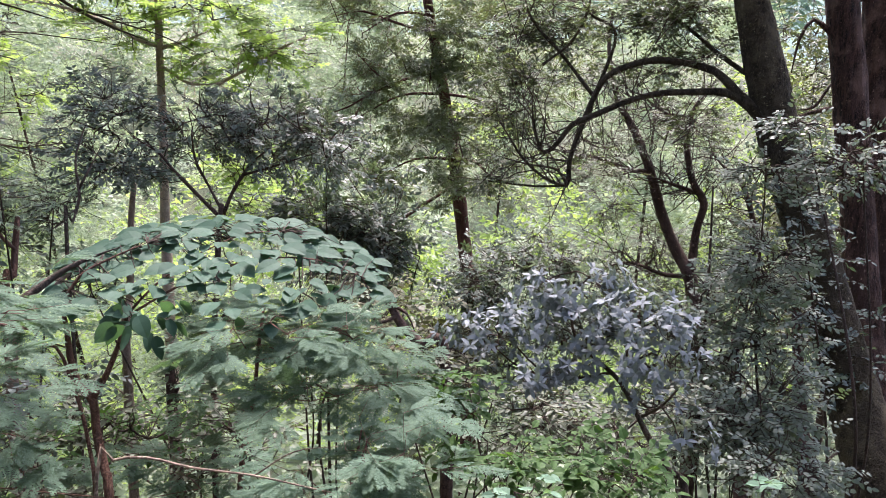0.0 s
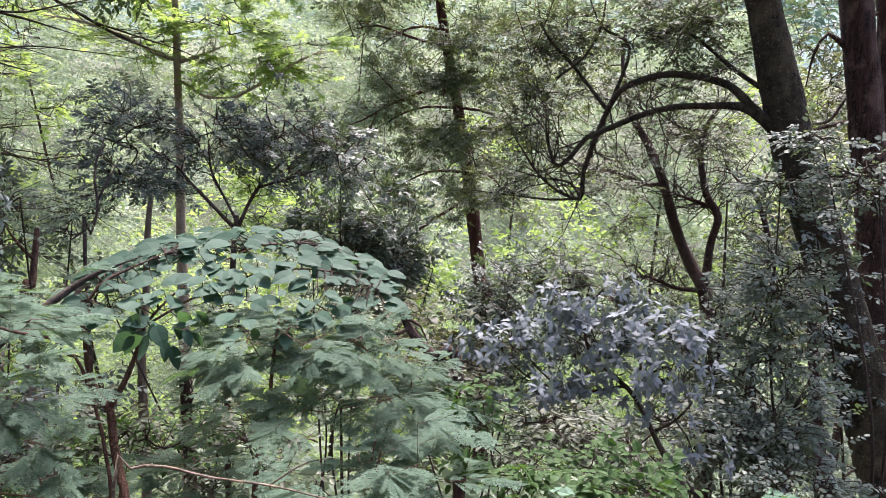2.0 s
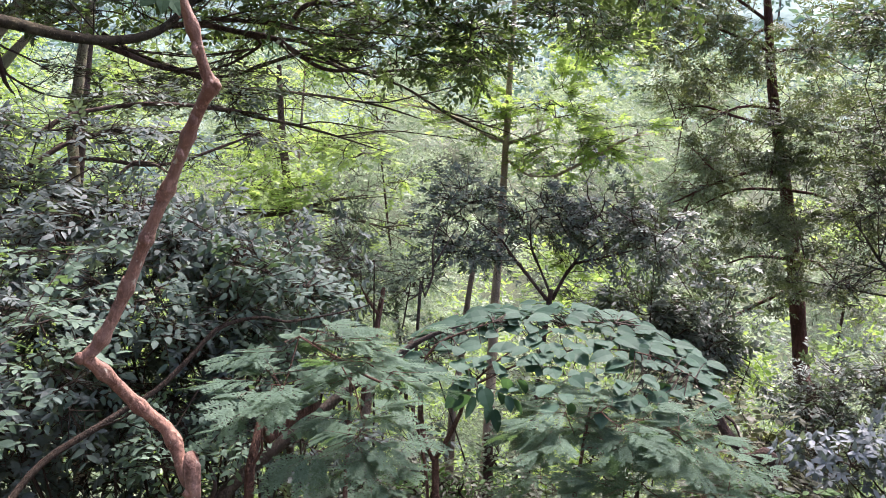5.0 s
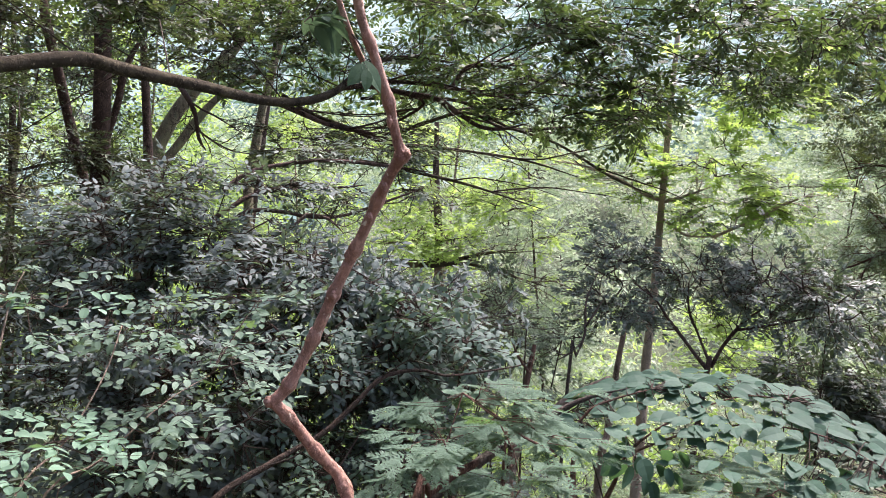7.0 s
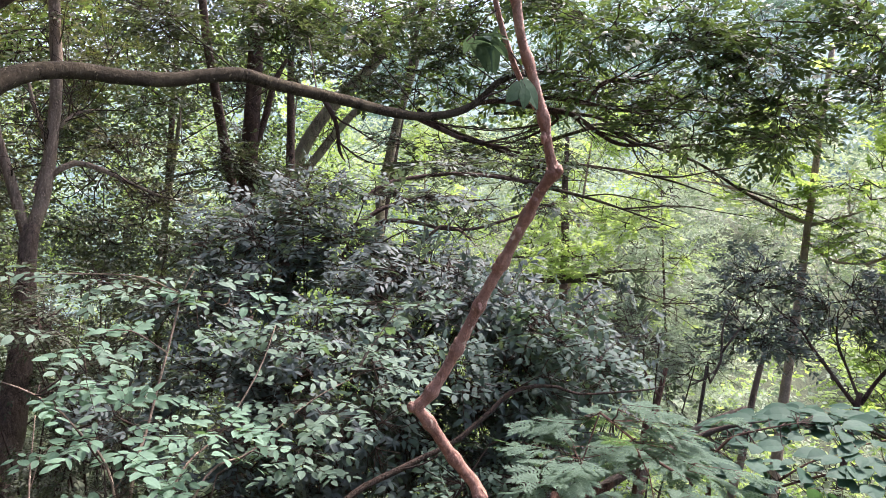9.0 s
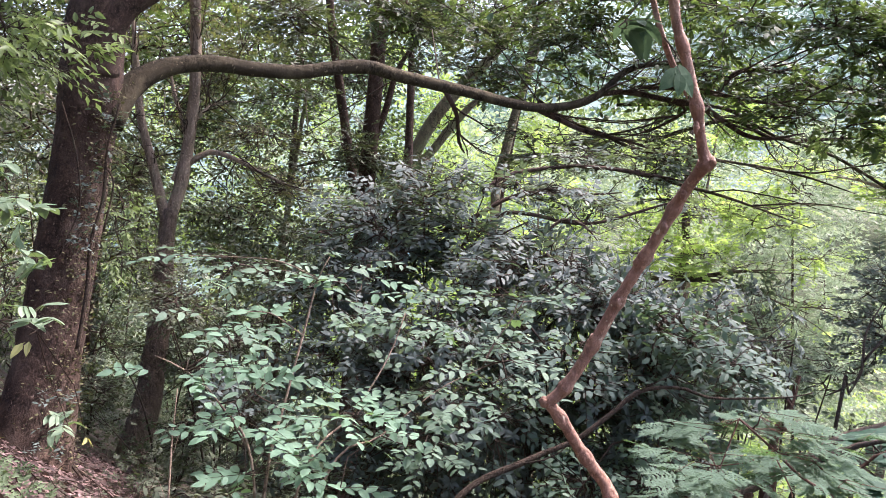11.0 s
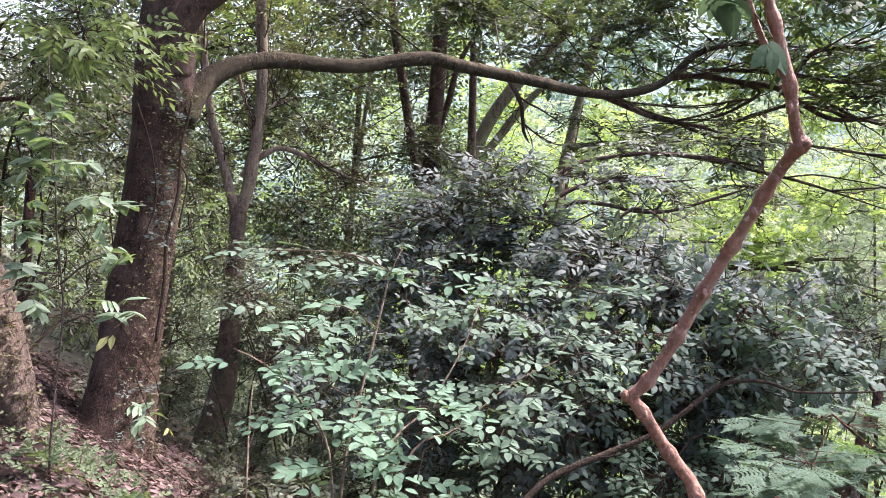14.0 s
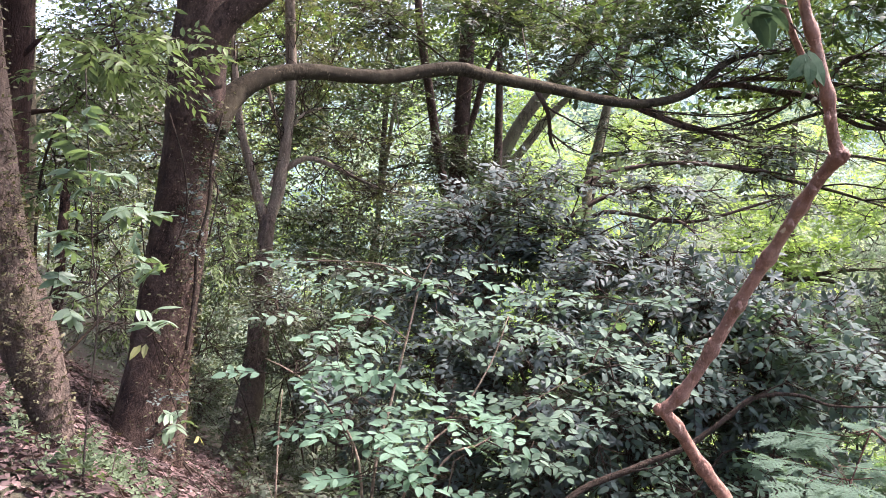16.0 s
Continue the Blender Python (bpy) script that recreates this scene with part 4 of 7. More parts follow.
    limb("branch", [(2.6, 15.109, -0.683, 0.0327), (1.396, 14.647, -1.377, 0.0396), (0.704, 14.285, -1.819, 0.0388), (0.26, 14.02, -2.093, 0.0306)], BARK_RED, t, sides=6, step=0.2, seed=74)


red_conifer()


# small tree of two winding stems
def winding_tree():
    path = rooted([(4.126, 10.798, 2.57, 0.0224), (4.131, 10.832, 2.014, 0.0279), (4.322, 10.76, 1.286, 0.0449), (4.581, 10.631, 0.844, 0.0558), (4.796, 10.484, 0.316, 0.0612), (4.98, 10.296, -0.335, 0.0728), (5.153, 10.109, -0.812, 0.0782), (5.329, 9.917, -1.197, 0.0945), (5.384, 9.715, -1.746, 0.1006), (5.373, 9.422, -2.514, 0.1115)])
    t = thing("winding_tree", "evergreen with two dark winding stems", "tree", foot_of(path), "trees on the slope")
    limb("trunk", path, BARK_OAK, t, sides=10, step=0.12, seed=80)
    arms = [[(5.344, 9.932, -1.114, 0.0612), (5.387, 9.984, -0.525, 0.0555), (5.455, 9.979, -0.102, 0.0553), (5.282, 10.078, 0.212, 0.0497), (5.156, 10.139, 0.777, 0.0441), (5.176, 10.106, 1.182, 0.0326), (5.277, 10.027, 1.426, 0.0219), (5.404, 9.924, 1.666, 0.0106)],
          [(4.798, 10.478, 0.274, 0.0449), (4.458, 10.525, 0.304, 0.0384), (4.021, 10.579, 0.458, 0.0327), (3.676, 10.604, 0.49, 0.0271), (3.412, 10.62, 0.591, 0.0164)],
          [(5.458, 10.11, 0.001, 0.0388), (5.104, 10.142, 0.117, 0.0329), (4.749, 10.162, 0.233, 0.0272)]]
    arms += [[(5.265, 10.302, 0.765, 0.0279), (5.001, 10.344, 1.082, 0.0222), (4.827, 10.376, 1.197, 0.0168), (4.653, 10.403, 1.312, 0.0107)],
           [(5.294, 9.934, -1.201, 0.0449), (4.955, 10.072, -1.194, 0.0332), (4.569, 10.244, -1.064, 0.0223), (4.251, 10.331, -1.13, 0.0169)],
           [(6.136, 9.612, -0.524, 0.0388), (6.012, 9.74, -0.054, 0.0386), (5.891, 9.833, 0.258, 0.0331), (5.71, 9.936, 0.404, 0.0223), (5.518, 10.043, 0.632, 0.0169)]]
    for k, p in enumerate(arms):
        limb("limb", p, BARK_OAK, t, sides=7, step=0.1, seed=81 + k)
    tips = twiggy(t, [*arms, path[:5]], 87, 24, 0.8, 0.011)
    foliage(t, [(4.69, 10.58, 0.85, 0.64, 0.46, 90), (5.5, 10.41, 0.89, 0.65, 0.67, 150), (4.28, 10.53, -0.17, 0.47, 0.65, 90), (5.87, 10.09, -0.12, 0.49, 0.62, 140), (5.1, 10.59, -0.79, 0.6, 0.47, 130), (4.75, 10.61, -1.39, 0.88, 0.53, 200), (5.97, 10.02, -1.23, 0.6, 0.74, 210), (3.5, 10.6, -1.0, 0.6, 0.4, 90)],
            LEAF_OAK, 88, stem=0.22, per=7, length=0.066, width=0.03, roots=tips, thick=0.009)


winding_tree()


# slender maple with pale bark
def slim_maple():
    path = rooted([(-2.227, 10.973, 4.223, 0.0324), (-2.292, 11.198, 2.87, 0.0445), (-2.302, 11.255, 2.135, 0.0512), (-2.307, 11.265, 1.446, 0.0573), (-2.296, 11.215, 0.498, 0.064), (-2.291, 11.063, -0.547, 0.0701), (-2.25, 10.796, -1.662, 0.0769), (-2.172, 10.427, -2.738, 0.0829), (-2.091, 9.967, -3.742, 0.0897)])
    t = thing("slim_maple", "slender pale-barked maple with yellow-green leaves", "tree", foot_of(path), "trees on the slope")
    limb("trunk", path, BARK_TAN, t, sides=10, step=0.2, seed=90)
    br = [[(-2.319, 11.262, 1.816, 0.0324), (-2.59, 11.151, 1.892, 0.0255), (-2.842, 11.026, 2.06, 0.0187), (-3.324, 10.776, 2.237, 0.0185), (-3.774, 10.522, 2.297, 0.0125)], [(-2.299, 11.266, 1.786, 0.0324), (-2.001, 11.194, 1.881, 0.0253), (-1.597, 11.077, 2.046, 0.0184)], [(-1.541, 11.393, 1.314, 0.0189), (-1.094, 11.272, 1.571, 0.0252), (-0.685, 11.136, 1.82, 0.0216), (-0.286, 10.988, 2.025, 0.0123)],
          [(-2.26, 11.276, 1.526, 0.0256), (-1.87, 11.187, 1.307, 0.0186), (-1.432, 11.105, 1.355, 0.0184)]]
    for k, b in enumerate(br):
        limb("limb", b, BARK_TAN, t, sides=6, step=0.15, seed=91 + k)
    foliage(t, [(-1.48, 11.38, 2.34, 0.95, 0.4, 105), (-1.32, 11.52, 1.72, 0.9, 0.41, 98), (-2.61, 11.29, 2.05, 0.53, 0.41, 45), (-0.65, 11.97, 2.09, 0.66, 0.42, 59), (-1.28, 11.29, 3.38, 1.16, 0.81, 123), (-2.74, 11.1, 2.83, 0.74, 0.6, 87), (-1.66, 12.16, -0.16, 0.68, 0.38, 53), (-1.14, 12.15, -0.61, 0.79, 0.38, 45)],
            LEAF_MAPLE, 95, stem=0.34, per=6, length=0.13, width=0.12, shape="star", roots=twiggy(t, br, 94, 8, 0.6, 0.008, BARK_TAN), tilt=0.2)


slim_maple()


# dark shrub tree with a forked stem
def forked_shrub():
    path = rooted([(-1.046, 7.709, 0.226, 0.0259), (-1.058, 7.681, 0.085, 0.0296), (-1.069, 7.65, -0.056, 0.0296), (-1.094, 7.488, -0.667, 0.0296), (-1.102, 7.13, -1.618, 0.0296)])
    t = thing("forked_shrub", "dark glossy-leaved small tree with forked stem", "tree", foot_of(path), "shrubs below the path")
    limb("trunk", path, BARK_OAK, t, sides=9, step=0.12, seed=100)
    br = [[(-1.058, 7.681, 0.085, 0.0222), (-1.2, 7.635, 0.249, 0.0184), (-1.333, 7.586, 0.415, 0.0183), (-1.474, 7.525, 0.589, 0.0145), (-1.585, 7.468, 0.757, 0.0108), (-1.805, 7.351, 0.923, 0.0071)], [(-1.03, 7.69, 0.113, 0.0222), (-0.935, 7.742, 0.338, 0.0185), (-0.834, 7.78, 0.509, 0.0185), (-0.722, 7.81, 0.652, 0.0148), (-0.552, 7.84, 0.797, 0.0074)],
          [(-1.046, 7.697, 0.158, 0.0148), (-1.173, 7.781, 0.387, 0.0112), (-1.316, 7.87, 0.662, 0.0113), (-1.348, 7.96, 0.939, 0.0076)], [(-0.834, 7.78, 0.509, 0.0148), (-0.434, 7.721, 0.64, 0.011), (-0.092, 7.655, 0.769, 0.0072)]]
    for k, b in enumerate(br):
        limb("limb", b, BARK_OAK, t, sides=7, step=0.08, seed=101 + k)
    foliage(t, [(-2, 7.62, 0.95, 0.69, 0.69, 210), (-1.35, 7.87, 1.06, 0.62, 0.56, 190), (-0.55, 7.86, 1.03, 0.58, 0.55, 210), (0.02, 7.87, 0.92, 0.43, 0.41, 160), (-1.93, 7.39, 0.6, 0.56, 0.27, 90)],
            LEAF_DUSK, 105, stem=0.18, per=8, length=0.062, width=0.027, shape="oval", flat=0.6, tilt=0.4, shell=0.4, lean=(0.2, -0.5, 0.0), roots=twiggy(t, br, 104, 10, 0.5, 0.006))


forked_shrub()


def dark_bush(name, label, clumps, material, seed, foot, stems=4, **kw):
    """A bush whose stems rise from one foot into its clumps."""
    x, y = foot
    z = float(ground_z(x, y))
    t = thing(name, label, "shrub", (x, y, z), "shrubs below the path")
    rng = np.random.default_rng(seed)
    roots = []
    for k in range(stems):
        c = clumps[k % len(clumps)]
        e = np.array(c[:3]) + rng.normal(0, 0.3, 3) * np.array((c[3], c[3], c[4]))
        m = 0.5 * (np.array((x, y, z)) + e) + rng.normal(0, 0.12, 3) * np.linalg.norm(e - np.array((x, y, z))) * 0.5
        r = 0.003 * np.linalg.norm(e - np.array((x, y, z))) ** 0.8 + 0.003
        limb("stem", [(x + rng.normal(0, 0.08), y + rng.normal(0, 0.08), z - 0.1, r * 1.5), (*m, r), (*e, r * 0.4)], TWIG, t, sides=7, step=0.1, seed=seed + k)
        roots += [tuple(0.4 * m + 0.6 * e), tuple(e)]
    foliage(t, clumps, material, seed, roots=roots, **kw)
    return t


dark_bush("evergreen_bush", "dense dark evergreen bush on the slope", [(-0.04, 9.36, 0.69, 0.6, 0.53, 120), (0.87, 9.11, -0.54, 0.52, 0.53, 130), (-0.11, 9.34, -0.16, 0.69, 0.37, 177), (0.6, 9.4, -0.27, 0.7, 0.76, 280), (0.38, 9.12, -0.66, 0.77, 0.58, 221)], LEAF_DUSK, 110, (0.1, 9.2), 3,
          stem=0.24, flat=0.8, tilt=0.45, per=7, length=0.1, width=0.04, shape="oval", shell=0.33)
dark_bush("evergreen_bush", "dense dark evergreen bush on the slope", [(1.98, 9.43, -1.08, 0.6, 0.57, 190), (2.51, 9.81, -1.19, 0.65, 0.6, 240), (3.11, 9.81, -0.95, 0.7, 0.51, 210), (2.23, 9.18, -1.68, 0.6, 0.53, 200), (3.2, 9.2, -1.7, 0.7, 0.5, 200), (2.5, 8.5, -2.2, 0.8, 0.5, 200), (1.5, 8.6, -1.9, 0.6, 0.5, 150), (4.0, 9.3, -1.5, 0.5, 0.4, 90)], LEAF_DUSK, 111, (1.9, 9.8), 5,
          stem=0.2, flat=0.8, tilt=0.45, per=7, length=0.075, width=0.034, shape="oval", shell=0.33)
dark_bush("evergreen_bush", "dense dark evergreen bush on the slope", [(-3.4, 8.13, 0.1, 0.5, 0.6, 80), (-3.4, 7.72, -0.08, 0.59, 0.83, 124)], LEAF_DUSK, 112, (-4.0, 7.6), 5, stem=0.24, flat=0.8, tilt=0.45, per=7, length=0.1, width=0.04, shape="oval", shell=0.33)
dark_bush("evergreen_bush", "dense dark evergreen bush on the slope", [(0.5, 7.96, -1.02, 0.5, 0.51, 89), (1.28, 7.33, -1.33, 0.51, 0.49, 162)], LEAF_OLIVE, 113, (0.2, 7.6), 4, stem=0.2, per=6, length=0.1, width=0.04, shape="oval", shell=0.33)

# small-leaved evergreen shrubs beneath the leaning trunk
dark_bush("small_leaved_shrub", "small-leaved evergreen shrub under the leaning tree", [(3.53, 5.54, 0.96, 0.39, 0.2, 73), (3.76, 5.41, 1.3, 0.42, 0.2, 73), (3.97, 5.11, 1.05, 0.53, 0.34, 185)], LEAF_EVERGREEN, 115, (4.2, 4.9), 4,
          stem=0.17, per=7, length=0.05, width=0.028, lean=(-0.35, -0.4, 0.0), shape="oval", tilt=0.25)
dark_bush("small_leaved_shrub", "small-leaved evergreen shrub under the leaning tree", [(3.61, 5.54, 0.03, 0.5, 0.45, 160), (3.58, 5.37, 0.23, 0.42, 0.38, 130), (3.5, 5.25, -0.5, 0.6, 0.55, 210), (2.95, 5.5, -0.35, 0.4, 0.5, 100)], LEAF_EVERGREEN, 116, (3.7, 5.4), 5,
          stem=0.17, per=7, length=0.05, width=0.028, lean=(-0.35, -0.4, 0.0), shape="oval", tilt=0.3)
dark_bush("small_leaved_shrub", "small-leaved evergreen shrub under the leaning tree", [(3.26, 4.93, -1.05, 0.55, 0.51, 200), (3.35, 4.86, -0.8, 0.5, 0.5, 190), (3.3, 4.44, -1.1, 0.45, 0.4, 140), (2.85, 5.0, -1.0, 0.45, 0.45, 140), (3.31, 5.71, -0.73, 0.26, 0.43, 73)], LEAF_EVERGREEN, 117, (3.1, 5.2), 5,
          stem=0.17, per=7, length=0.05, width=0.028, lean=(-0.35, -0.4, 0.0), shape="oval", tilt=0.3)

# the grey-leaved shrub with whorled glossy leaves; their colour holds the sky's sheen
def grey_shrub():
    path = rooted([(1.692, 4.15, -0.119, 0.0113), (1.805, 4.035, -0.223, 0.014), (1.895, 3.852, -0.438, 0.0167), (1.979, 3.68, -0.607, 0.0194), (2.039, 3.514, -0.764, 0.022)])
    t = thing("whorled_shrub", "shrub with whorls of glossy leaves, sky sheen painted in as grey-blue", "shrub", foot_of(path), "shrubs below the path")
    limb("stem", path, TWIG, t, sides=8, step=0.06, seed=120)
    br = [[(1.692, 4.15, -0.119, 0.0113), (1.577, 4.273, -0.012, 0.0099), (1.561, 4.384, 0.178, 0.0086), (1.61, 4.465, 0.382, 0.0057)], [(1.753, 4.101, -0.175, 0.0113), (1.479, 4.147, -0.225, 0.0084), (1.204, 4.22, -0.173, 0.0069), (0.996, 4.301, -0.012, 0.0055)], [(1.812, 4.051, -0.23, 0.0113), (1.887, 4.102, -0.029, 0.0084), (1.957, 4.134, 0.144, 0.0056)], [(1.89, 3.932, -0.403, 0.0113), (1.974, 3.825, -0.281, 0.0083), (2.026, 3.746, -0.138, 0.0054)],
          [(1.357, 4.23, -0.219, 0.0084), (1.211, 4.271, -0.08, 0.0056), (1.101, 4.302, 0.061, 0.0041)], [(1.883, 4.078, -0.094, 0.0084), (2.016, 3.988, 0.012, 0.0056), (2.115, 3.899, 0.045, 0.0041)]]
    for k, b in enumerate(br):
        limb("branch", b, TWIG, t, sides=6, step=0.06, seed=121 + k)
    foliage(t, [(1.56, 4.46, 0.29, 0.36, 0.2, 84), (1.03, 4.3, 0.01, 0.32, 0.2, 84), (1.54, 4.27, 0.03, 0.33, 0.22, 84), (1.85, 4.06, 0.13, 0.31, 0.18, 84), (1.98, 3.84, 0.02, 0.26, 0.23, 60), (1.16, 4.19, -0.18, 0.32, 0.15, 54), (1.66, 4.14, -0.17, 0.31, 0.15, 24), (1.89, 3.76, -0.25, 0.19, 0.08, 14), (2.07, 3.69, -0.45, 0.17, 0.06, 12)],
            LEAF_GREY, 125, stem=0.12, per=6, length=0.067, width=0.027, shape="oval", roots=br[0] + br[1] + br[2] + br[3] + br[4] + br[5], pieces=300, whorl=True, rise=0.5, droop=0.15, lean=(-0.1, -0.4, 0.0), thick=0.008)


grey_shrub()


# young tree with big soft leaves laid in tiers
def broad_leaf_tree():
    path = rooted([(-1.404, 4.076, 0.309, 0.0087), (-1.369, 4.027, 0.198, 0.0129), (-1.34, 3.957, 0.064, 0.0172), (-1.284, 3.89, -0.07, 0.017), (-1.209, 3.854, -0.152, 0.021), (-1.172, 3.758, -0.3, 0.022), (-1.108, 3.644, -0.465, 0.023), (-1.067, 3.54, -0.596, 0.024)])
    t = thing("broadleaf_sapling", "young tree with large soft heart-shaped leaves in a dome", "tree", foot_of(path), "young trees below the path")
    limb("stem", path, TWIG_RED, t, sides=10, step=0.06, seed=130)
    br = [[(-1.209, 3.857, -0.138, 0.0191), (-1.154, 3.939, -0.03, 0.0171), (-1.109, 4.02, 0.099, 0.0127), (-1.076, 4.095, 0.235, 0.0086), (-0.928, 4.207, 0.395, 0.0066), (-0.726, 4.311, 0.533, 0.0053)], [(-1.399, 4.078, 0.309, 0.0087), (-1.324, 4.144, 0.448, 0.0087), (-1.19, 4.205, 0.527, 0.0066), (-0.993, 4.275, 0.608, 0.0042)], [(-1.088, 4.142, 0.219, 0.0077), (-0.781, 4.234, 0.387, 0.0066), (-0.408, 4.288, 0.505, 0.0052), (-0.052, 4.282, 0.507, 0.0041), (0.211, 4.233, 0.416, 0.0031)],
          [(-0.726, 4.311, 0.533, 0.0042), (-0.489, 4.478, 0.614, 0.0043), (-0.262, 4.587, 0.609, 0.0033)]]
    for k, b in enumerate(br):
        limb("branch", b, TWIG_RED, t, sides=7, step=0.06, seed=131 + k)
    dome = np.array((-0.62, 4.62, 0.68))
    rng = np.random.default_rng(135)
    n = 500
    rad, th = np.sqrt(rng.random(n)) * 1.02, rng.random(n) * 6.28
    out = np.stack([np.cos(th), np.sin(th), np.zeros(n)], 1)
    pos = dome + out * (rad * 1.0)[:, None] * (0.97, 0.88, 0) - np.array((0, 0, 1.0)) * (0.3 * rad ** 2 + rng.random(n) * 0.09)[:, None]
    along = out + rng.normal(0, 0.7, (n, 3)) * (1, 1, 0.08) + np.array((0.0, -0.1, 0.0)) - np.array((0, 0, 0.1)) * rad[:, None]
    up = np.array((0.05, -0.3, 1.0)) + out * rad[:, None] * 0.12 + rng.normal(0, 0.2, (n, 3))
    size = rng.uniform(0.07, 0.17, n)
    a = np.argsort(np.linalg.norm(pos - np.array((0, 0, 1.6)), axis=1))
    a, b = a[:300], a[300:]
    leaves_of(t, "leaf", "broad", LEAF_BROAD, pos[a], along[a], up[a], size[a], size[a] * rng.uniform(0.6, 0.85, len(a)))
    v, f = blades(pos[b], along[b], up[b], size[b], size[b] * rng.uniform(0.6, 0.85, len(b)), "broad")
    part("crown", v, f, LEAF_BROAD, t, "", "stuff")
    joints = np.vstack([curve_points(q, 0.04)[:, :3] for q in (br[0][3:], br[1], br[2], br[3])])
    near = joints[np.argmin(np.linalg.norm(pos[:, None] - joints[None], axis=2), axis=1)]
    ok = np.linalg.norm(near - pos, axis=1) < 0.45
    v, f = sticks(near[ok], pos[ok], 0.004, 0.002, rng, 0.08)
    part("stalkwork", v, f, TWIG, t, "", "stuff")
    # hanging leaves
    foliage(t, [(-0.93, 3.68, 0.36, 0.2, 0.13, 6)], LEAF_BROAD, 136, stem=0.1, per=3, length=0.115, width=0.085, shape="broad", roots=br[0][3:4], pieces=40, droop=1.3, tilt=0.5, thick=0.006)


broad_leaf_tree()


# cypress saplings with flat ferny sprays
def cypress(label, stem_path, clumps, seed, branches=(), size=0.13):
    path = rooted(stem_path)
    t = thing("cypress_sapling", label, "tree", foot_of(path), "young trees below the path")
    limb("stem", path, TWIG_RED, t, sides=8, step=0.08, seed=seed)
    for k, b in enumerate(branches):
        limb("branch", b, TWIG_RED, t, sides=6, step=0.06, seed=seed + k + 1)
    foliage(t, clumps, LEAF_CYPRESS, seed, stem=size * 1.5, per=7, length=size, width=size, shape="frond", roots=path[:-1], pieces=300, piece="spray", droop=0.1, tilt=0.14, flat=0.2, twigs=TWIG_RED, spread=45, thick=0.005)


cypress("blue-green cypress sapling with flat feathery sprays", [(-0.346, 4.178, 0.265, 0.0077), (-0.373, 4.082, 0.061, 0.0103), (-0.391, 3.946, -0.188, 0.0128), (-0.42, 3.815, -0.394, 0.0152), (-0.448, 3.677, -0.585, 0.0176)],
        [(-0.55, 4.41, 0.12, 0.34, 0.12, 14), (-0.12, 4.04, 0.17, 0.35, 0.11, 17), (0.23, 3.91, 0.1, 0.27, 0.13, 14), (-0.65, 4.45, -0.07, 0.31, 0.13, 12), (0.04, 3.74, -0.09, 0.41, 0.16, 20), (0.38, 3.73, -0.05, 0.3, 0.14, 13), (-0.63, 4.23, -0.35, 0.24, 0.21, 9), (-0.22, 3.6, 0.34, 0.24, 0.07, 10), (-0.47, 3.62, 0.28, 0.2, 0.08, 8), (0.13, 3.6, 0.3, 0.22, 0.08, 9)], 140,
        [[(-0.375, 3.974, 0.002, 0.0063), (-0.11, 3.923, 0.083, 0.0049), (0.196, 3.839, 0.174, 0.0036)]])
cypress("blue-green cypress sapling with flat feathery sprays", [(0.173, 3.291, -0.083, 0.0043), (0.143, 3.18, -0.2, 0.0064), (0.113, 3.03, -0.341, 0.0084)],
        [(0.14, 3.06, -0.1, 0.22, 0.21, 11), (0.35, 3.06, -0.06, 0.24, 0.21, 14), (-0.09, 3.03, -0.16, 0.19, 0.18, 9), (0.44, 2.99, -0.16, 0.16, 0.18, 7)], 150)
cypress("blue-green cypress sapling with flat feathery sprays", [(-1.564, 3.392, 0.478, 0.0069), (-1.51, 3.243, 0.168, 0.009), (-1.438, 3.049, -0.154, 0.0134)],
        [(-1.46, 3.56, 0.52, 0.29, 0.16, 14), (-1.5, 3.45, 0.24, 0.29, 0.18, 12), (-1.46, 3.35, -0.02, 0.29, 0.18, 9), (-1.51, 3.78, -0.55, 0.25, 0.2, 9), (-0.84, 4.21, -0.77, 0.43, 0.3, 14)], 155)
cypress("cypress branch tips with fresh green sprays", [(-1.418, 2.476, 0.891, 0.0035), (-1.402, 2.813, 0.721, 0.0049), (-1.359, 3.109, 0.548, 0.0064), (-1.283, 3.39, 0.406, 0.0069)] + [(-1.452, 3.8, 0.207, 0.0075), (-1.359, 3.831, 0.16, 0.008), (-1.304, 3.814, 0.026, 0.009), (-1.25, 3.778, -0.147, 0.0095), (-1.197, 3.712, -0.371, 0.01), (-1.153, 3.61, -0.635, 0.011)],
        [(-1.38, 2.49, 0.87, 0.25, 0.11, 13), (-1.41, 2.31, 0.74, 0.21, 0.1, 10), (-1.15, 2.56, 0.77, 0.22, 0.09, 8), (-1.24, 2.63, 0.46, 0.2, 0.17, 13)], 160,
        [[(-1.293, 2.565, 0.8, 0.0036), (-1.372, 2.478, 0.735, 0.0027), (-1.468, 2.389, 0.707, 0.0018)]], 0.12)

# dry twig that arches over the sapling
twig_thing = thing("dry_branch", "thin bare pale brown branch arching among the saplings", "branch", (-1.0, 3.0, float(ground_z(-1.0, 3.0))))
limb("stem", [(-1.0, 3.0, float(ground_z(-1.0, 3.0)) - 0.1, 0.012)] + [(-0.93, 2.926, -0.081, 0.0082), (-0.869, 2.958, -0.013, 0.0071), (-0.736, 2.965, -0.01, 0.0065), (-0.552, 2.94, -0.052, 0.0056), (-0.295, 2.904, -0.081, 0.0047), (-0.083, 2.851, -0.113, 0.0039), (0.058, 2.81, -0.13, 0.0029)], BARK_PALE, twig_thing, sides=7, step=0.05, seed=165)
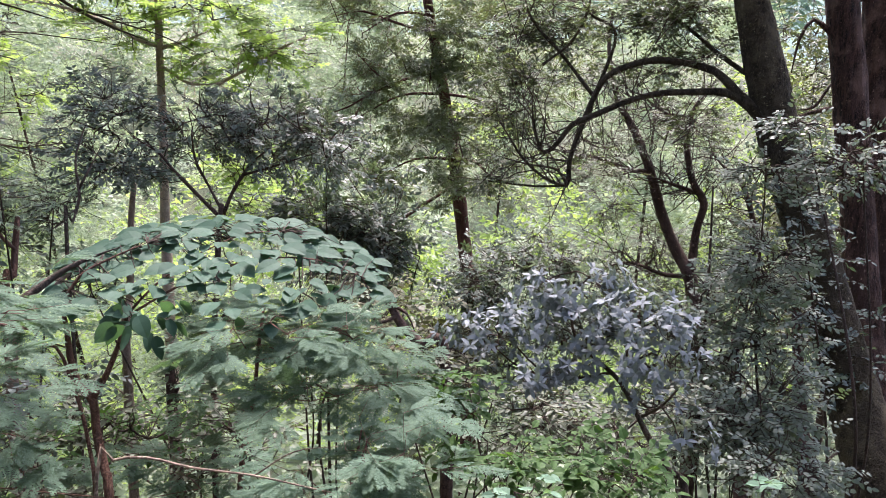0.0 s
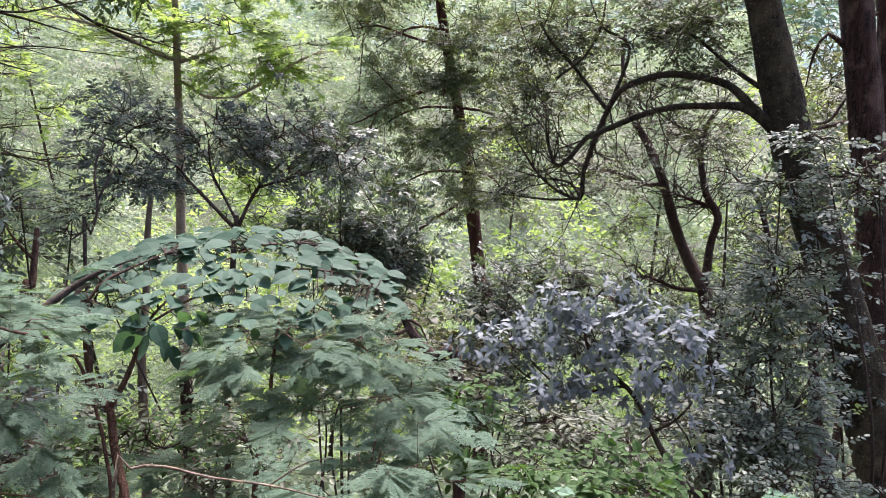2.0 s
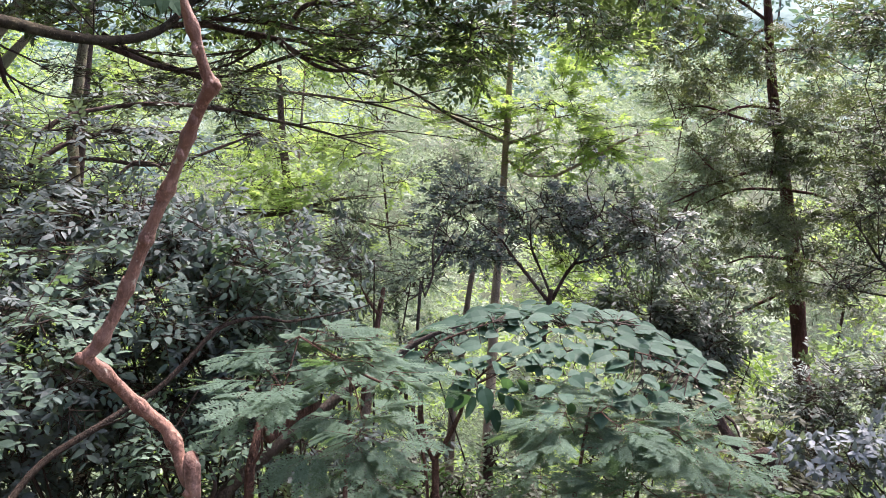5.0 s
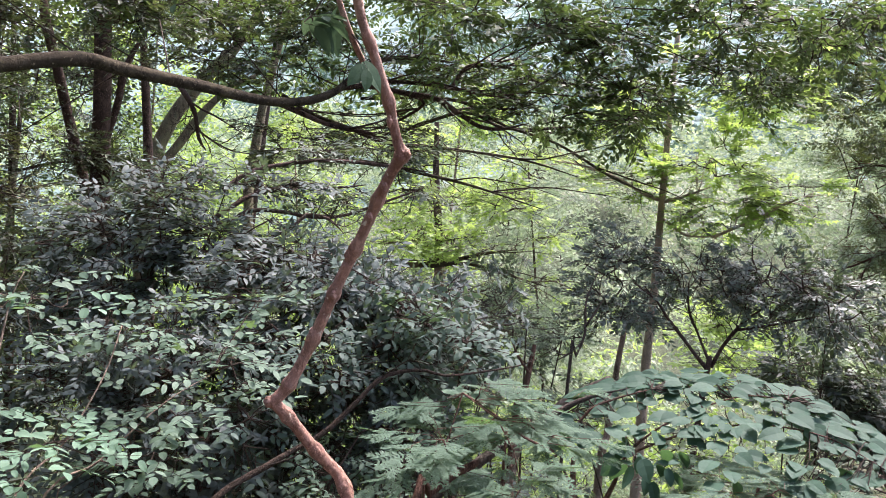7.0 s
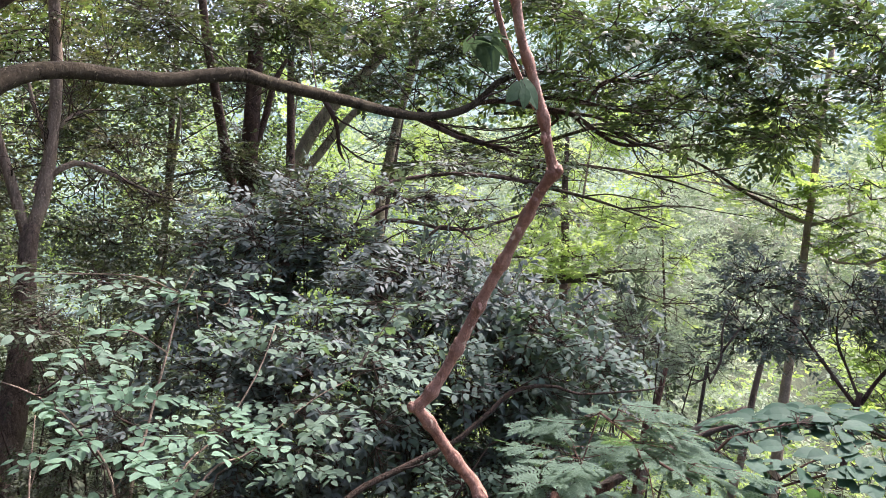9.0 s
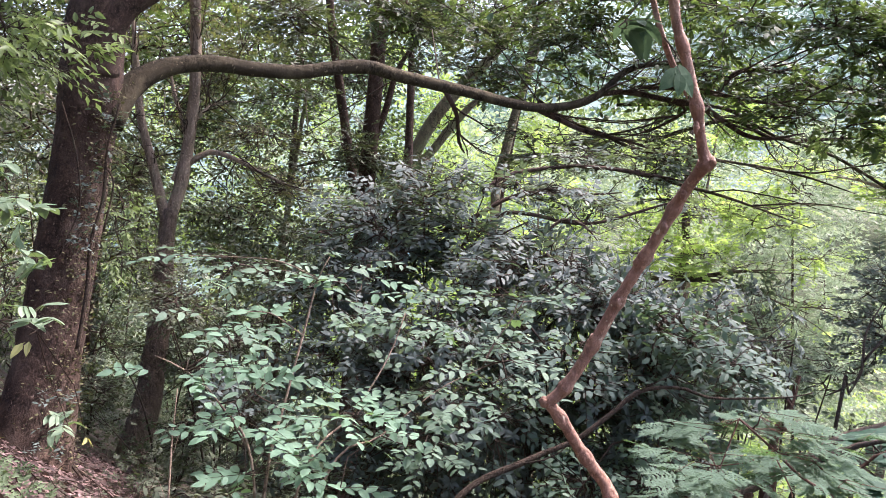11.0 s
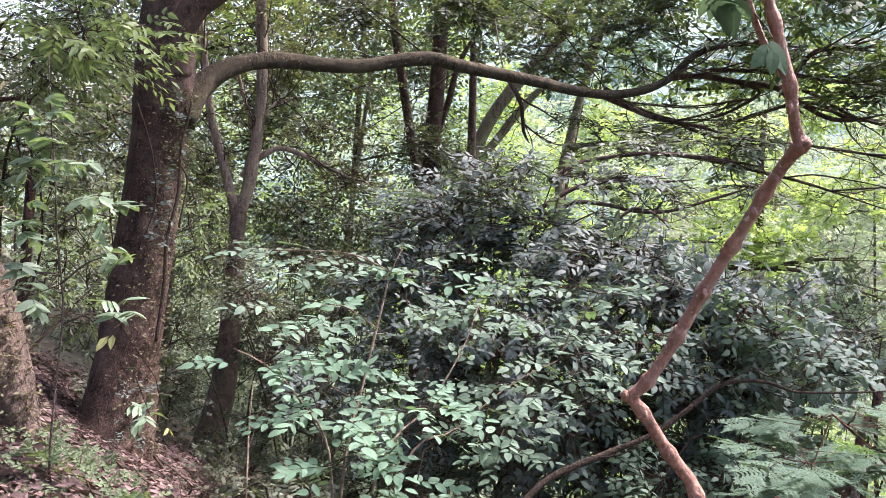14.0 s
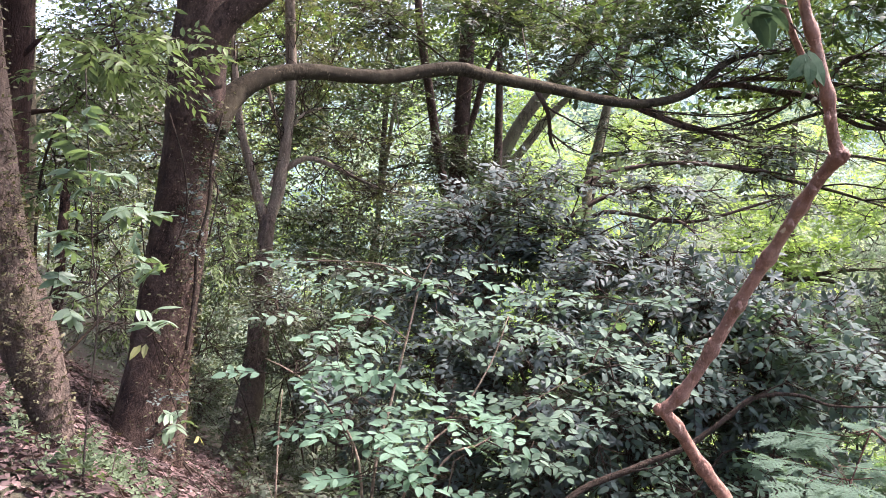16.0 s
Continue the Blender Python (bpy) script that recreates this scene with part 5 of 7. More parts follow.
limb("twig", [(-0.307, 3.018, -0.147, 0.0041), (-0.134, 2.985, -0.022, 0.003), (0.058, 2.907, 0.038, 0.0019)], BARK_PALE, twig_thing, sides=5, step=0.05, seed=166)

# fallen mossy stems on the slope
def snag(label, path, seed, mat=BARK_OAK, twigs=()):
    p = rooted(path)
    t = thing("bent_stem", label, "branch", foot_of(p), "bent stems on the slope")
    limb("stem", p, mat, t, sides=9, step=0.08, seed=seed, rough=0.08)
    for k, b in enumerate(twigs):
        limb("twig", b, mat, t, sides=6, step=0.08, seed=seed + k + 1)
    rng = np.random.default_rng(seed)
    c = curve_points(p, 0.1)
    for k in range(3 if not twigs else 1):
        i = int(rng.uniform(0.12, 0.6) * (len(c) - 2))
        q, along = c[i], unit(c[i, :3] - c[i + 1, :3])
        d = unit(along + rng.normal(0, 0.6, 3) + np.array((0, 0, 0.3)))
        n = rng.uniform(0.15, 0.4)
        limb("twig", [(*q[:3], q[3] * 0.4), (*(q[:3] + d * n * 0.5), q[3] * 0.28), (*(q[:3] + d * n + rng.normal(0, 0.04, 3)), q[3] * 0.1)], mat, t, sides=6, step=0.05, seed=seed + 30 + k)


snag("dark crooked stem with broken twigs", [(0.5, 7.183, -0.499, 0.0264), (0.637, 7.072, -0.673, 0.0393), (0.743, 6.96, -0.843, 0.0478), (0.929, 6.824, -1.004, 0.0518), (1.162, 6.651, -1.176, 0.0556)], 170, BARK_OAK, [[(0.687, 6.98, -0.761, 0.0217), (0.575, 6.971, -0.815, 0.0174), (0.437, 6.981, -0.817, 0.013)], [(0.632, 7.02, -0.656, 0.0217), (0.798, 6.977, -0.732, 0.013), (0.88, 6.904, -0.914, 0.0087)]])
snag("grey bent stem on the slope", [(-1.736, 6.41, 0.136, 0.0239), (-1.961, 6.309, -0.009, 0.0319), (-2.118, 6.226, -0.13, 0.0319), (-2.303, 6.073, -0.415, 0.0399), (-2.435, 5.906, -0.73, 0.0438)], 172, BARK_PALE)
snag("reddish broken stub with side twigs", [(-2.423, 6.255, 0.358, 0.0202), (-2.429, 6.164, 0.111, 0.0282), (-2.434, 6.085, -0.082, 0.0321), (-2.449, 5.929, -0.409, 0.0359)], 174, TWIG_RED, [[(-2.406, 6.101, 0.127, 0.0159), (-2.523, 6.091, 0.275, 0.012), (-2.605, 6.09, 0.425, 0.008)]])
snag("reddish bent stem rising over the slope", [(-1.143, 4.341, 0.572, 0.0022), (-1.275, 4.286, 0.529, 0.0082), (-1.418, 4.217, 0.467, 0.0165), (-1.597, 4.101, 0.335, 0.0246), (-1.792, 3.95, 0.181, 0.0326), (-2.015, 3.731, -0.033, 0.0378), (-2.212, 3.5, -0.221, 0.0403), (-2.321, 3.331, -0.359, 0.0428), (-2.398, 3.184, -0.476, 0.0426), (-2.457, 3.025, -0.604, 0.0424), (-2.482, 2.877, -0.736, 0.0422)], 176, TWIG_GREY)
snag("thin grey winding stem with bare side twigs", [(-1.999, 6.686, 1.046, 0.005), (-2.064, 6.646, 0.845, 0.008), (-2.076, 6.624, 0.696, 0.01), (-2.053, 6.594, 0.461, 0.012), (-2.109, 6.537, 0.253, 0.013), (-2.146, 6.474, 0.023, 0.015)], 177, TWIG_GREY,
     [[(-2.067, 6.575, 0.377, 0.014), (-2.173, 6.52, 0.27, 0.011), (-2.277, 6.468, 0.193, 0.007)], [(-2.056, 6.605, 0.531, 0.012), (-1.978, 6.653, 0.694, 0.009), (-1.88, 6.705, 0.891, 0.005)]])
snag("thin trunk with pale bark", [(-2.222, 9.134, 0.231, 0.0278), (-2.264, 9.044, -0.226, 0.039), (-2.273, 8.831, -1.065, 0.0446), (-2.283, 8.568, -1.81, 0.0501)], 178, BARK_PALE)
snag("thin trunk with dark bark", [(-1.733, 8.202, -1.675, 0.0528), (-1.692, 8.062, -2.025, 0.0633), (-1.631, 7.858, -2.474, 0.0633), (-1.589, 7.632, -2.898, 0.0686)], 179, BARK_CEDAR)
snag("slim upright brown sapling stem", [(3.382, 6.065, 0.718, 0.0082), (3.363, 5.922, -0.019, 0.0123), (3.297, 5.734, -0.691, 0.0164), (3.2, 5.495, -1.327, 0.0205)], 180, TWIG)

dark_bush("undergrowth_shrub", "leafy dark green undergrowth in the gully", [(-3.9, 4.4, -0.27, 0.51, 0.43, 120), (-3.34, 4.52, -0.38, 0.49, 0.47, 130), (-3.04, 5.21, -0.35, 0.47, 0.45, 100), (-2.44, 4.88, -0.72, 0.49, 0.42, 120), (-2.88, 4.14, -0.71, 0.51, 0.39, 120), (-3.35, 3.61, -0.53, 0.44, 0.38, 110), (-2, 5.44, -0.9, 0.41, 0.45, 70), (-3.39, 3.93, -0.32, 0.56, 0.34, 100), (-2.63, 4.45, -0.22, 0.61, 0.34, 120)], LEAF_DARK, 188, (-2.0, 4.9), 6,
          lean=(0.3, -0.35, 0.0), tilt=0.5, stem=0.2, per=6, length=0.07, width=0.03, shape="oval")
dark_bush("undergrowth_shrub", "low yellowish green plants in the gully", [(-1.98, 4.15, -0.67, 0.57, 0.27, 70), (-1.18, 4.59, -0.77, 0.59, 0.28, 60), (-2.77, 3.51, -0.55, 0.46, 0.26, 60)], LEAF_BRAMBLE, 189, (-1.6, 4.2), 4,
          stem=0.16, per=6, length=0.055, width=0.032, shape="oval")
dark_bush("light_shrub", "pale green airy shrub on the slope below", [(-0.93, 6.59, -0.56, 0.45, 0.43, 70), (-0.42, 6.24, -1.07, 0.43, 0.42, 70), (-1.17, 6.11, -1.15, 0.43, 0.48, 70), (0.02, 6.86, -0.6, 0.39, 0.38, 50), (-2.18, 6.8, -0.34, 0.54, 0.39, 70)], LEAF_PALE, 190, (-0.9, 6.4), 5, stem=0.22, per=6, length=0.065, width=0.035, shape="oval")
# undergrowth at the lip of the slope
dark_bush("bramble", "fresh green low shrub at the slope's edge", [(0.86, 3.3, -0.3, 0.29, 0.2, 46), (1.17, 3.11, -0.24, 0.31, 0.2, 56), (1.4, 2.91, -0.21, 0.27, 0.15, 40), (0.73, 3.6, -0.21, 0.22, 0.2, 40), (0.76, 3.79, -0.05, 0.15, 0.11, 16), (0.42, 4.19, -0.25, 0.25, 0.16, 24)], LEAF_BRAMBLE, 185, (0.9, 3.3), 6,
          stem=0.14, per=5, length=0.06, width=0.042, shape="lance", tilt=0.2, pieces=300, thick=0.006)
dark_bush("bramble", "fresh green low shrub at the slope's edge", [(1.69, 2.37, 0.05, 0.15, 0.07, 9), (0.81, 2.62, -0.05, 0.09, 0.06, 6)], LEAF_FRESH, 186, (1.7, 2.7), 3, stem=0.1, per=5, length=0.06, width=0.04, shape="lance", tilt=0.2, pieces=80, thick=0.005)
dark_bush("undergrowth_shrub", "leafy green undergrowth in the gully", [(0.66, 5.64, -0.89, 0.45, 0.43, 90), (1.54, 5, -0.91, 0.53, 0.3, 110), (2.16, 4.74, -0.95, 0.53, 0.41, 110), (-0.57, 4.9, -1.05, 0.46, 0.39, 80), (-1.6, 5.01, -0.85, 0.53, 0.56, 100), (-1.79, 4.26, -0.79, 0.43, 0.27, 70)], LEAF_OAK, 187, (0.5, 5.0), 6,
          stem=0.2, per=6, length=0.075, width=0.04)


# ---- the trees beside the path ----
# red-barked stem that zigzags close to the path
def zigzag():
    path = rooted([(-1.394, 1.49, 2.31, 0.0131), (-1.3911, 1.5287, 2.2139, 0.0140), (-1.3832, 1.5518, 2.1467, 0.0132), (-1.3681, 1.5781, 2.0869, 0.0138), (-1.3564, 1.6125, 2.0206, 0.0141), (-1.3444, 1.6446, 1.9524, 0.0144), (-1.3381, 1.6668, 1.8966, 0.0147), (-1.3322, 1.6868, 1.8411, 0.0151), (-1.326, 1.698, 1.815, 0.0171), (-1.319, 1.703, 1.8, 0.0185), (-1.326, 1.706, 1.786, 0.0185), (-1.345, 1.713, 1.763, 0.0171)] + [(-1.3942, 1.7292, 1.6952, 0.0168), (-1.4429, 1.7473, 1.609, 0.0170), (-1.5111, 1.764, 1.4837, 0.0174), (-1.5735, 1.7608, 1.3519, 0.0176), (-1.6285, 1.7516, 1.2158, 0.0180), (-1.6743, 1.7355, 1.1011, 0.0183), (-1.7144, 1.7141, 1.0152, 0.0185), (-1.735, 1.701, 0.986, 0.0193), (-1.745, 1.695, 0.972, 0.0203), (-1.742, 1.705, 0.958, 0.0193), (-1.7156, 1.7588, 0.8942, 0.0185), (-1.6815, 1.8322, 0.7941, 0.0203), (-1.6464, 1.8899, 0.7205, 0.0211), (-1.6239, 1.9197, 0.6803, 0.0212), (-1.5865, 1.9192, 0.6229, 0.0203), (-1.5643, 1.9089, 0.5719, 0.0203), (-1.5305, 1.9021, 0.5153, 0.0207), (-1.5036, 1.8905, 0.4622, 0.0198)])
    t = thing("zigzag_stem", "bare red-brown stem bent in a zigzag beside the path", "tree", foot_of(path))
    stem = limb("stem", path, BARK_SMOOTH, t, sides=20, step=0.012, rough=0.02, seed=200, knots=0.34, relief=0.16, fibre=1.6)
    for k, (x, y, z, r) in enumerate(((-1.306, 1.706, 1.797, 0.017), (-1.758, 1.683, 0.973, 0.019), (-1.38, 1.712, 1.7, 0.011), (-1.437, 1.73, 1.6, 0.012), (-1.524, 1.752, 1.475, 0.013), (-1.565, 1.743, 1.34, 0.011), (-1.64, 1.742, 1.21, 0.012), (-1.338, 1.65, 1.89, 0.01), (-1.517, 1.88, 0.49, 0.017))):
        limb("knot", [(x, y, z - 0.019, r * 0.45), (x + 0.002, y - 0.003, z, r), (x, y, z + 0.017, r * 0.4)], BARK_SMOOTH, stem, "swollen knot", sides=10, step=0.006, rough=0.08, seed=210 + k)
    side = [(-1.46, 1.467, 2.33, 0.0075), (-1.446, 1.503, 2.23, 0.0085), (-1.425, 1.547, 2.13, 0.0088), (-1.398, 1.585, 2.05, 0.009), (-1.362, 1.622, 1.965, 0.0095)]
    limb("branch", side, BARK_SMOOTH, t, sides=9, step=0.03, seed=215)
    foliage(t, [(-1.48, 1.39, 2.13, 0.09, 0.05, 4)], LEAF_THIN, 216, stem=0.07, per=4, length=0.078, width=0.036, shape="broad", roots=[side[1]], pieces=16, droop=0.35, tilt=0.4, thick=0.004)
    foliage(t, [(-1.32, 1.52, 2.06, 0.05, 0.03, 1)], LEAF_THIN, 217, stem=0.03, per=3, length=0.08, width=0.045, shape="broad", roots=[side[2]], pieces=6, droop=0.6, tilt=0.3, thick=0.004)
    foliage(t, [(-1.86, 1.31, 2.15, 0.03, 0.03, 1)], LEAF_THIN, 218, stem=0.02, per=1, length=0.06, width=0.035, shape="broad", roots=[side[0]], pieces=2, droop=0.8, thick=0.003)


zigzag()


# the big oak and its long level limb
def big_oak():
    path = rooted([(-6.417, 1.79, 3.406, 0.1857), (-6.474, 1.903, 2.966, 0.2008), (-6.549, 1.897, 2.48, 0.2236), (-6.578, 1.901, 2.071, 0.231), (-6.589, 1.877, 1.605, 0.2153), (-6.566, 1.817, 1.039, 0.2225), (-6.499, 1.737, 0.483, 0.2298), (-6.388, 1.644, -0.053, 0.2408), (-6.254, 1.547, -0.517, 0.2747), (-6.144, 1.462, -0.834, 0.3277)], 0.3)
    t = thing("big_oak", "thick dark evergreen oak with a long level limb", "tree", foot_of(path), "large trees by the path")
    trunk = limb("trunk", path, BARK_OAK, t, sides=48, step=0.04, rough=0.012, seed=220, relief=0.06, fibre=0.5)
    clinging(t, path, 219, 1500, (0.95, 0.25, 0.0), 0.45, LEAF_CRUST, 0.03, 0.07, (0.3, 0.95))
    long = [(-6.475, 2.013, 1.829, 0.1219), (-6.538, 2.146, 2.078, 0.1086), (-6.559, 2.345, 2.271, 0.0868), (-6.554, 2.598, 2.394, 0.0722), (-6.529, 2.912, 2.464, 0.0695), (-6.481, 3.297, 2.483, 0.0647), (-6.404, 3.685, 2.526, 0.0639), (-6.316, 4.014, 2.619, 0.065), (-6.209, 4.346, 2.69, 0.0661), (-6.091, 4.694, 2.659, 0.0628), (-5.928, 5.096, 2.631, 0.0595), (-5.741, 5.491, 2.598, 0.0559), (-5.564, 5.826, 2.556, 0.0521), (-5.371, 6.144, 2.557, 0.0481), (-5.168, 6.44, 2.637, 0.044), (-5.018, 6.647, 2.784, 0.0396), (-4.876, 6.845, 3.04, 0.0352), (-4.715, 7.038, 3.16, 0.0254), (-4.432, 7.364, 3.229, 0.0207), (-4.122, 7.708, 3.23, 0.0158)]
    # darker bark than the trunk's: the limb's shade is put into its colour
    limb("limb", long, BARK_MOSS_SHADE, t, sides=20, step=0.05, rough=0.02, seed=221, relief=0.07, fibre=0.7)
    limb("limb", [(-6.486, 1.925, 2.209, 0.1524), (-6.415, 1.928, 2.52, 0.1365), (-6.319, 2.018, 2.728, 0.1133), (-6.211, 2.152, 2.874, 0.1054), (-6.044, 2.353, 3.049, 0.0899), (-5.82, 2.622, 3.207, 0.0745), (-5.494, 2.916, 3.481, 0.0517)], BARK_OAK, t, sides=28, step=0.04, rough=0.015, seed=222, relief=0.07, fibre=0.6)
    br = [[(-5.267, 7.026, 2.844, 0.0313), (-5, 7.202, 2.89, 0.0314), (-4.659, 7.425, 2.848, 0.0314), (-4.321, 7.625, 2.804, 0.0315), (-4.073, 7.778, 2.641, 0.0289), (-3.877, 7.889, 2.524, 0.0263), (-3.652, 7.995, 2.502, 0.0211), (-3.333, 8.12, 2.59, 0.0158)],
          [(-6.377, 5.635, 2.661, 0.0299), (-6.367, 5.839, 2.436, 0.0252), (-6.425, 5.992, 2.132, 0.0205), (-6.412, 6.091, 2.011, 0.0155)],
          [(-5.886, 6.613, 2.625, 0.0365), (-5.671, 6.87, 2.518, 0.0315), (-5.448, 7.116, 2.417, 0.0265), (-5.084, 7.467, 2.36, 0.0214), (-4.803, 7.722, 2.262, 0.0162)]]
    br += [[(-4.693, 7.486, 2.857, 0.0211), (-4.53, 7.691, 2.758, 0.0213), (-4.951, 7.685, 2.511, 0.0163), (-5.075, 7.663, 2.496, 0.0109)],
           [(-4.204, 7.722, 2.932, 0.0264), (-4.051, 7.818, 3.202, 0.0239), (-3.795, 7.987, 3.27, 0.0187), (-3.545, 8.139, 3.363, 0.0108)],
           [(-4.946, 7.21, 2.95, 0.0209), (-4.515, 7.478, 2.969, 0.0235), (-4.088, 7.723, 2.928, 0.021), (-3.716, 7.915, 2.883, 0.0158), (-3.362, 8.063, 2.948, 0.0106)]]
    for k, b in enumerate(br):
        limb("branch", b, BARK_OAK, t, sides=7, step=0.08, seed=223 + k)
    foliage(t, [(-3.99, 7.21, 3.79, 0.79, 0.49, 130), (-3.09, 7.85, 3.69, 0.72, 0.62, 179), (-2.36, 8.32, 3.54, 0.66, 0.59, 146), (-2.16, 8.48, 2.93, 0.58, 0.67, 114), (-1.34, 8.64, 3.89, 0.84, 0.68, 195), (-4.16, 7.52, 3.05, 0.72, 0.35, 65), (-3.15, 8.21, 2.79, 0.9, 0.39, 98), (-1.04, 9.02, 3.17, 0.64, 0.41, 81)],
            LEAF_CANOPY, 230, stem=0.26, per=7, length=0.11, width=0.046, shape="oval", roots=twiggy(t, [long[11:], *br, *fanned(t, "branch", [long[13:], *br], 228, 3, 1.3, 0.014, BARK_OAK, 0.0)], 229, 4, 0.6, 0.007), tilt=0.3)
    foliage(t, [(-5.97, 7.2, 3.2, 1.22, 0.58, 179), (-4.72, 8.06, 3.13, 1.04, 0.42, 146), (-3.46, 8.74, 3.19, 1.05, 0.5, 179), (-2.39, 9.3, 3.12, 0.98, 0.56, 179), (-1.07, 10.17, 3.53, 1.06, 0.64, 179), (-0.25, 9.51, 4.01, 0.86, 0.79, 195), (-5.01, 7.37, 4.45, 1.03, 0.66, 130), (-7.71, 6.02, 3.85, 0.73, 0.61, 90), (-7.01, 6.73, 3.94, 0.73, 0.66, 100), (-5.82, 7.2, 3.91, 0.79, 0.63, 108), (-4.93, 7.97, 4.08, 0.72, 0.6, 86), (-2.5, 8.48, 4.74, 1.74, 0.62, 210)],
            LEAF_CANOPY, 238, stem=0.26, per=7, length=0.11, width=0.046, shape="oval", roots=long[13:] + br[0] + br[4] + br[5], tilt=0.3, name="outer_crown")
    foliage(t, [(-6.54, 6.36, 3.13, 0.71, 0.36, 144), (-8.27, 4.88, 3.45, 0.61, 0.5, 162), (-7.5, 5.87, 3.52, 0.79, 0.55, 180), (-5.87, 7.05, 2.14, 0.8, 0.28, 108), (-5.21, 7.73, 2.15, 0.94, 0.37, 108), (-5.83, 7.12, 3.5, 0.69, 0.33, 108)], LEAF_OAK, 231, stem=0.24, per=7, length=0.1, width=0.04, roots=long[8:] + br[2])
    foliage(t, [(-10.39, 5.71, 3.98, 1.53, 0.68, 144), (-9.87, 7.24, 4.38, 1.26, 0.66, 122), (-8.87, 8.36, 4.42, 1.26, 0.66, 108), (-10.75, 6.41, 2.78, 1.26, 0.6, 86), (-7.68, 8.7, 4.59, 0.88, 0.63, 65)], LEAF_OAK, 239, stem=0.3, per=7, length=0.115, width=0.046, roots=long[8:], name="rear_crown", fine=False)
    # high leaves out of view, added so the gully floor stays dark
    foliage(t, [(-6.6, 0.6, 6.8, 2.4, 0.9, 560), (-5.2, -1.8, 6.8, 2.6, 0.9, 240), (-7.0, 3.3, 7.4, 2.4, 0.9, 470), (-5.4, 2.2, 6.6, 1.8, 0.7, 360), (-8.8, 1.8, 7.0, 2.2, 0.8, 330)],
            LEAF_OAK, 232, stem=0.5, per=7, length=0.2, width=0.09, roots=path[:2], thick=0.03, name="upper_crown")
    # stems and leaves of a climber on the bark
    for k, b in enumerate(([(-6.069, 1.936, 1.978, 0.0107), (-6.101, 1.878, 1.623, 0.0107), (-6.09, 1.87, 1.27, 0.0143), (-6.083, 1.797, 0.914, 0.0143), (-6.034, 1.775, 0.566, 0.0179), (-5.961, 1.704, 0.14, 0.0143)], [(-6.205, 1.571, 1.937, 0.0072), (-6.172, 1.685, 1.562, 0.0072), (-6.141, 1.716, 1.172, 0.0072), (-6.139, 1.602, 0.818, 0.0072)], [(-6.135, 1.784, 1.527, 0.0072), (-6.076, 1.926, 1.407, 0.0072), (-6.064, 1.875, 1.006, 0.0072)])):
        limb("climber_stem", b, TWIG, trunk, sides=5, step=0.06, seed=233 + k)
    foliage(t, [(-6.11, 1.85, 1.73, 0.17, 0.4, 29), (-6.11, 1.76, 1.04, 0.22, 0.59, 47), (-5.77, 1.51, -0.31, 0.25, 0.42, 25)], LEAF_DARK, 237, stem=0.09, per=4, length=0.045, width=0.02, shape="oval", name="climber", inner=False)


big_oak()


# the nearer trunk crusted with small leaves
def crusted_tree():
    path = rooted([(-4.893, 0.112, 2.633, 0.1079), (-4.944, 0.174, 2.16, 0.1128), (-4.948, 0.228, 1.682, 0.1177), (-4.907, 0.275, 1.245, 0.1226), (-4.85, 0.333, 0.953, 0.125), (-4.773, 0.396, 0.662, 0.1486), (-4.671, 0.471, 0.374, 0.1244), (-4.577, 0.523, 0.15, 0.0846), (-4.491, 0.544, -0.038, 0.0686)], 0.2)
    t = thing("crusted_tree", "grey-brown trunk crusted with tiny climbing leaves", "tree", foot_of(path), "large trees by the path")
    limb("trunk", path, BARK_IVY, t, sides=44, step=0.03, rough=0.015, seed=240, relief=0.07, fibre=0.5)
    clinging(t, path, 242, 1300, (0.95, -0.1, 0.0), 0.95, LEAF_CRUST, 0.026, 0.035)
    foliage(t, [(-4.75, 0.3, 1.23, 0.18, 0.5, 120), (-4.58, 0.4, 0.59, 0.19, 0.46, 170)], LEAF_CRUST, 241, stem=0.03, per=4, length=0.022, width=0.012, name="climber", inner=False)
    # leaves over and behind the viewpoint, added to dim surfaces facing it
    foliage(t, [(-4.6, -1.2, 6.4, 2.0, 0.8, 330), (-2.6, -2.4, 6.9, 2.2, 0.8, 330), (-0.4, -3.2, 7.0, 2.2, 0.9, 330), (1.8, -3.4, 7.2, 2.2, 0.9, 300), (-3.2, -4.6, 6.4, 2.4, 0.9, 300)], LEAF_OAK, 243, stem=0.5, per=7, length=0.2, width=0.09, roots=path[:2], thick=0.03, name="upper_crown")


crusted_tree()
straight_cedar("dark trunk behind the leaning one", [(-7.718, 0.753, 3.476, 0.1426), (-7.847, 0.78, 2.814, 0.147), (-7.925, 0.784, 2.056, 0.1426), (-7.932, 0.77, 1.367, 0.1426), (-7.83, 0.756, 0.377, 0.147), (-7.518, 0.695, -0.85, 0.1604)], 245, [[(-7.795, 0.834, 2.346, 0.0308), (-7.667, 0.916, 2.468, 0.0217), (-7.536, 0.995, 2.588, 0.0128)]])
straight_cedar("slim brown trunk in the shade", [(-8.829, 1.435, 1.369, 0.0403), (-8.784, 1.394, 0.671, 0.0454), (-8.661, 1.341, -0.131, 0.0504), (-8.474, 1.249, -0.899, 0.0605)], 248)


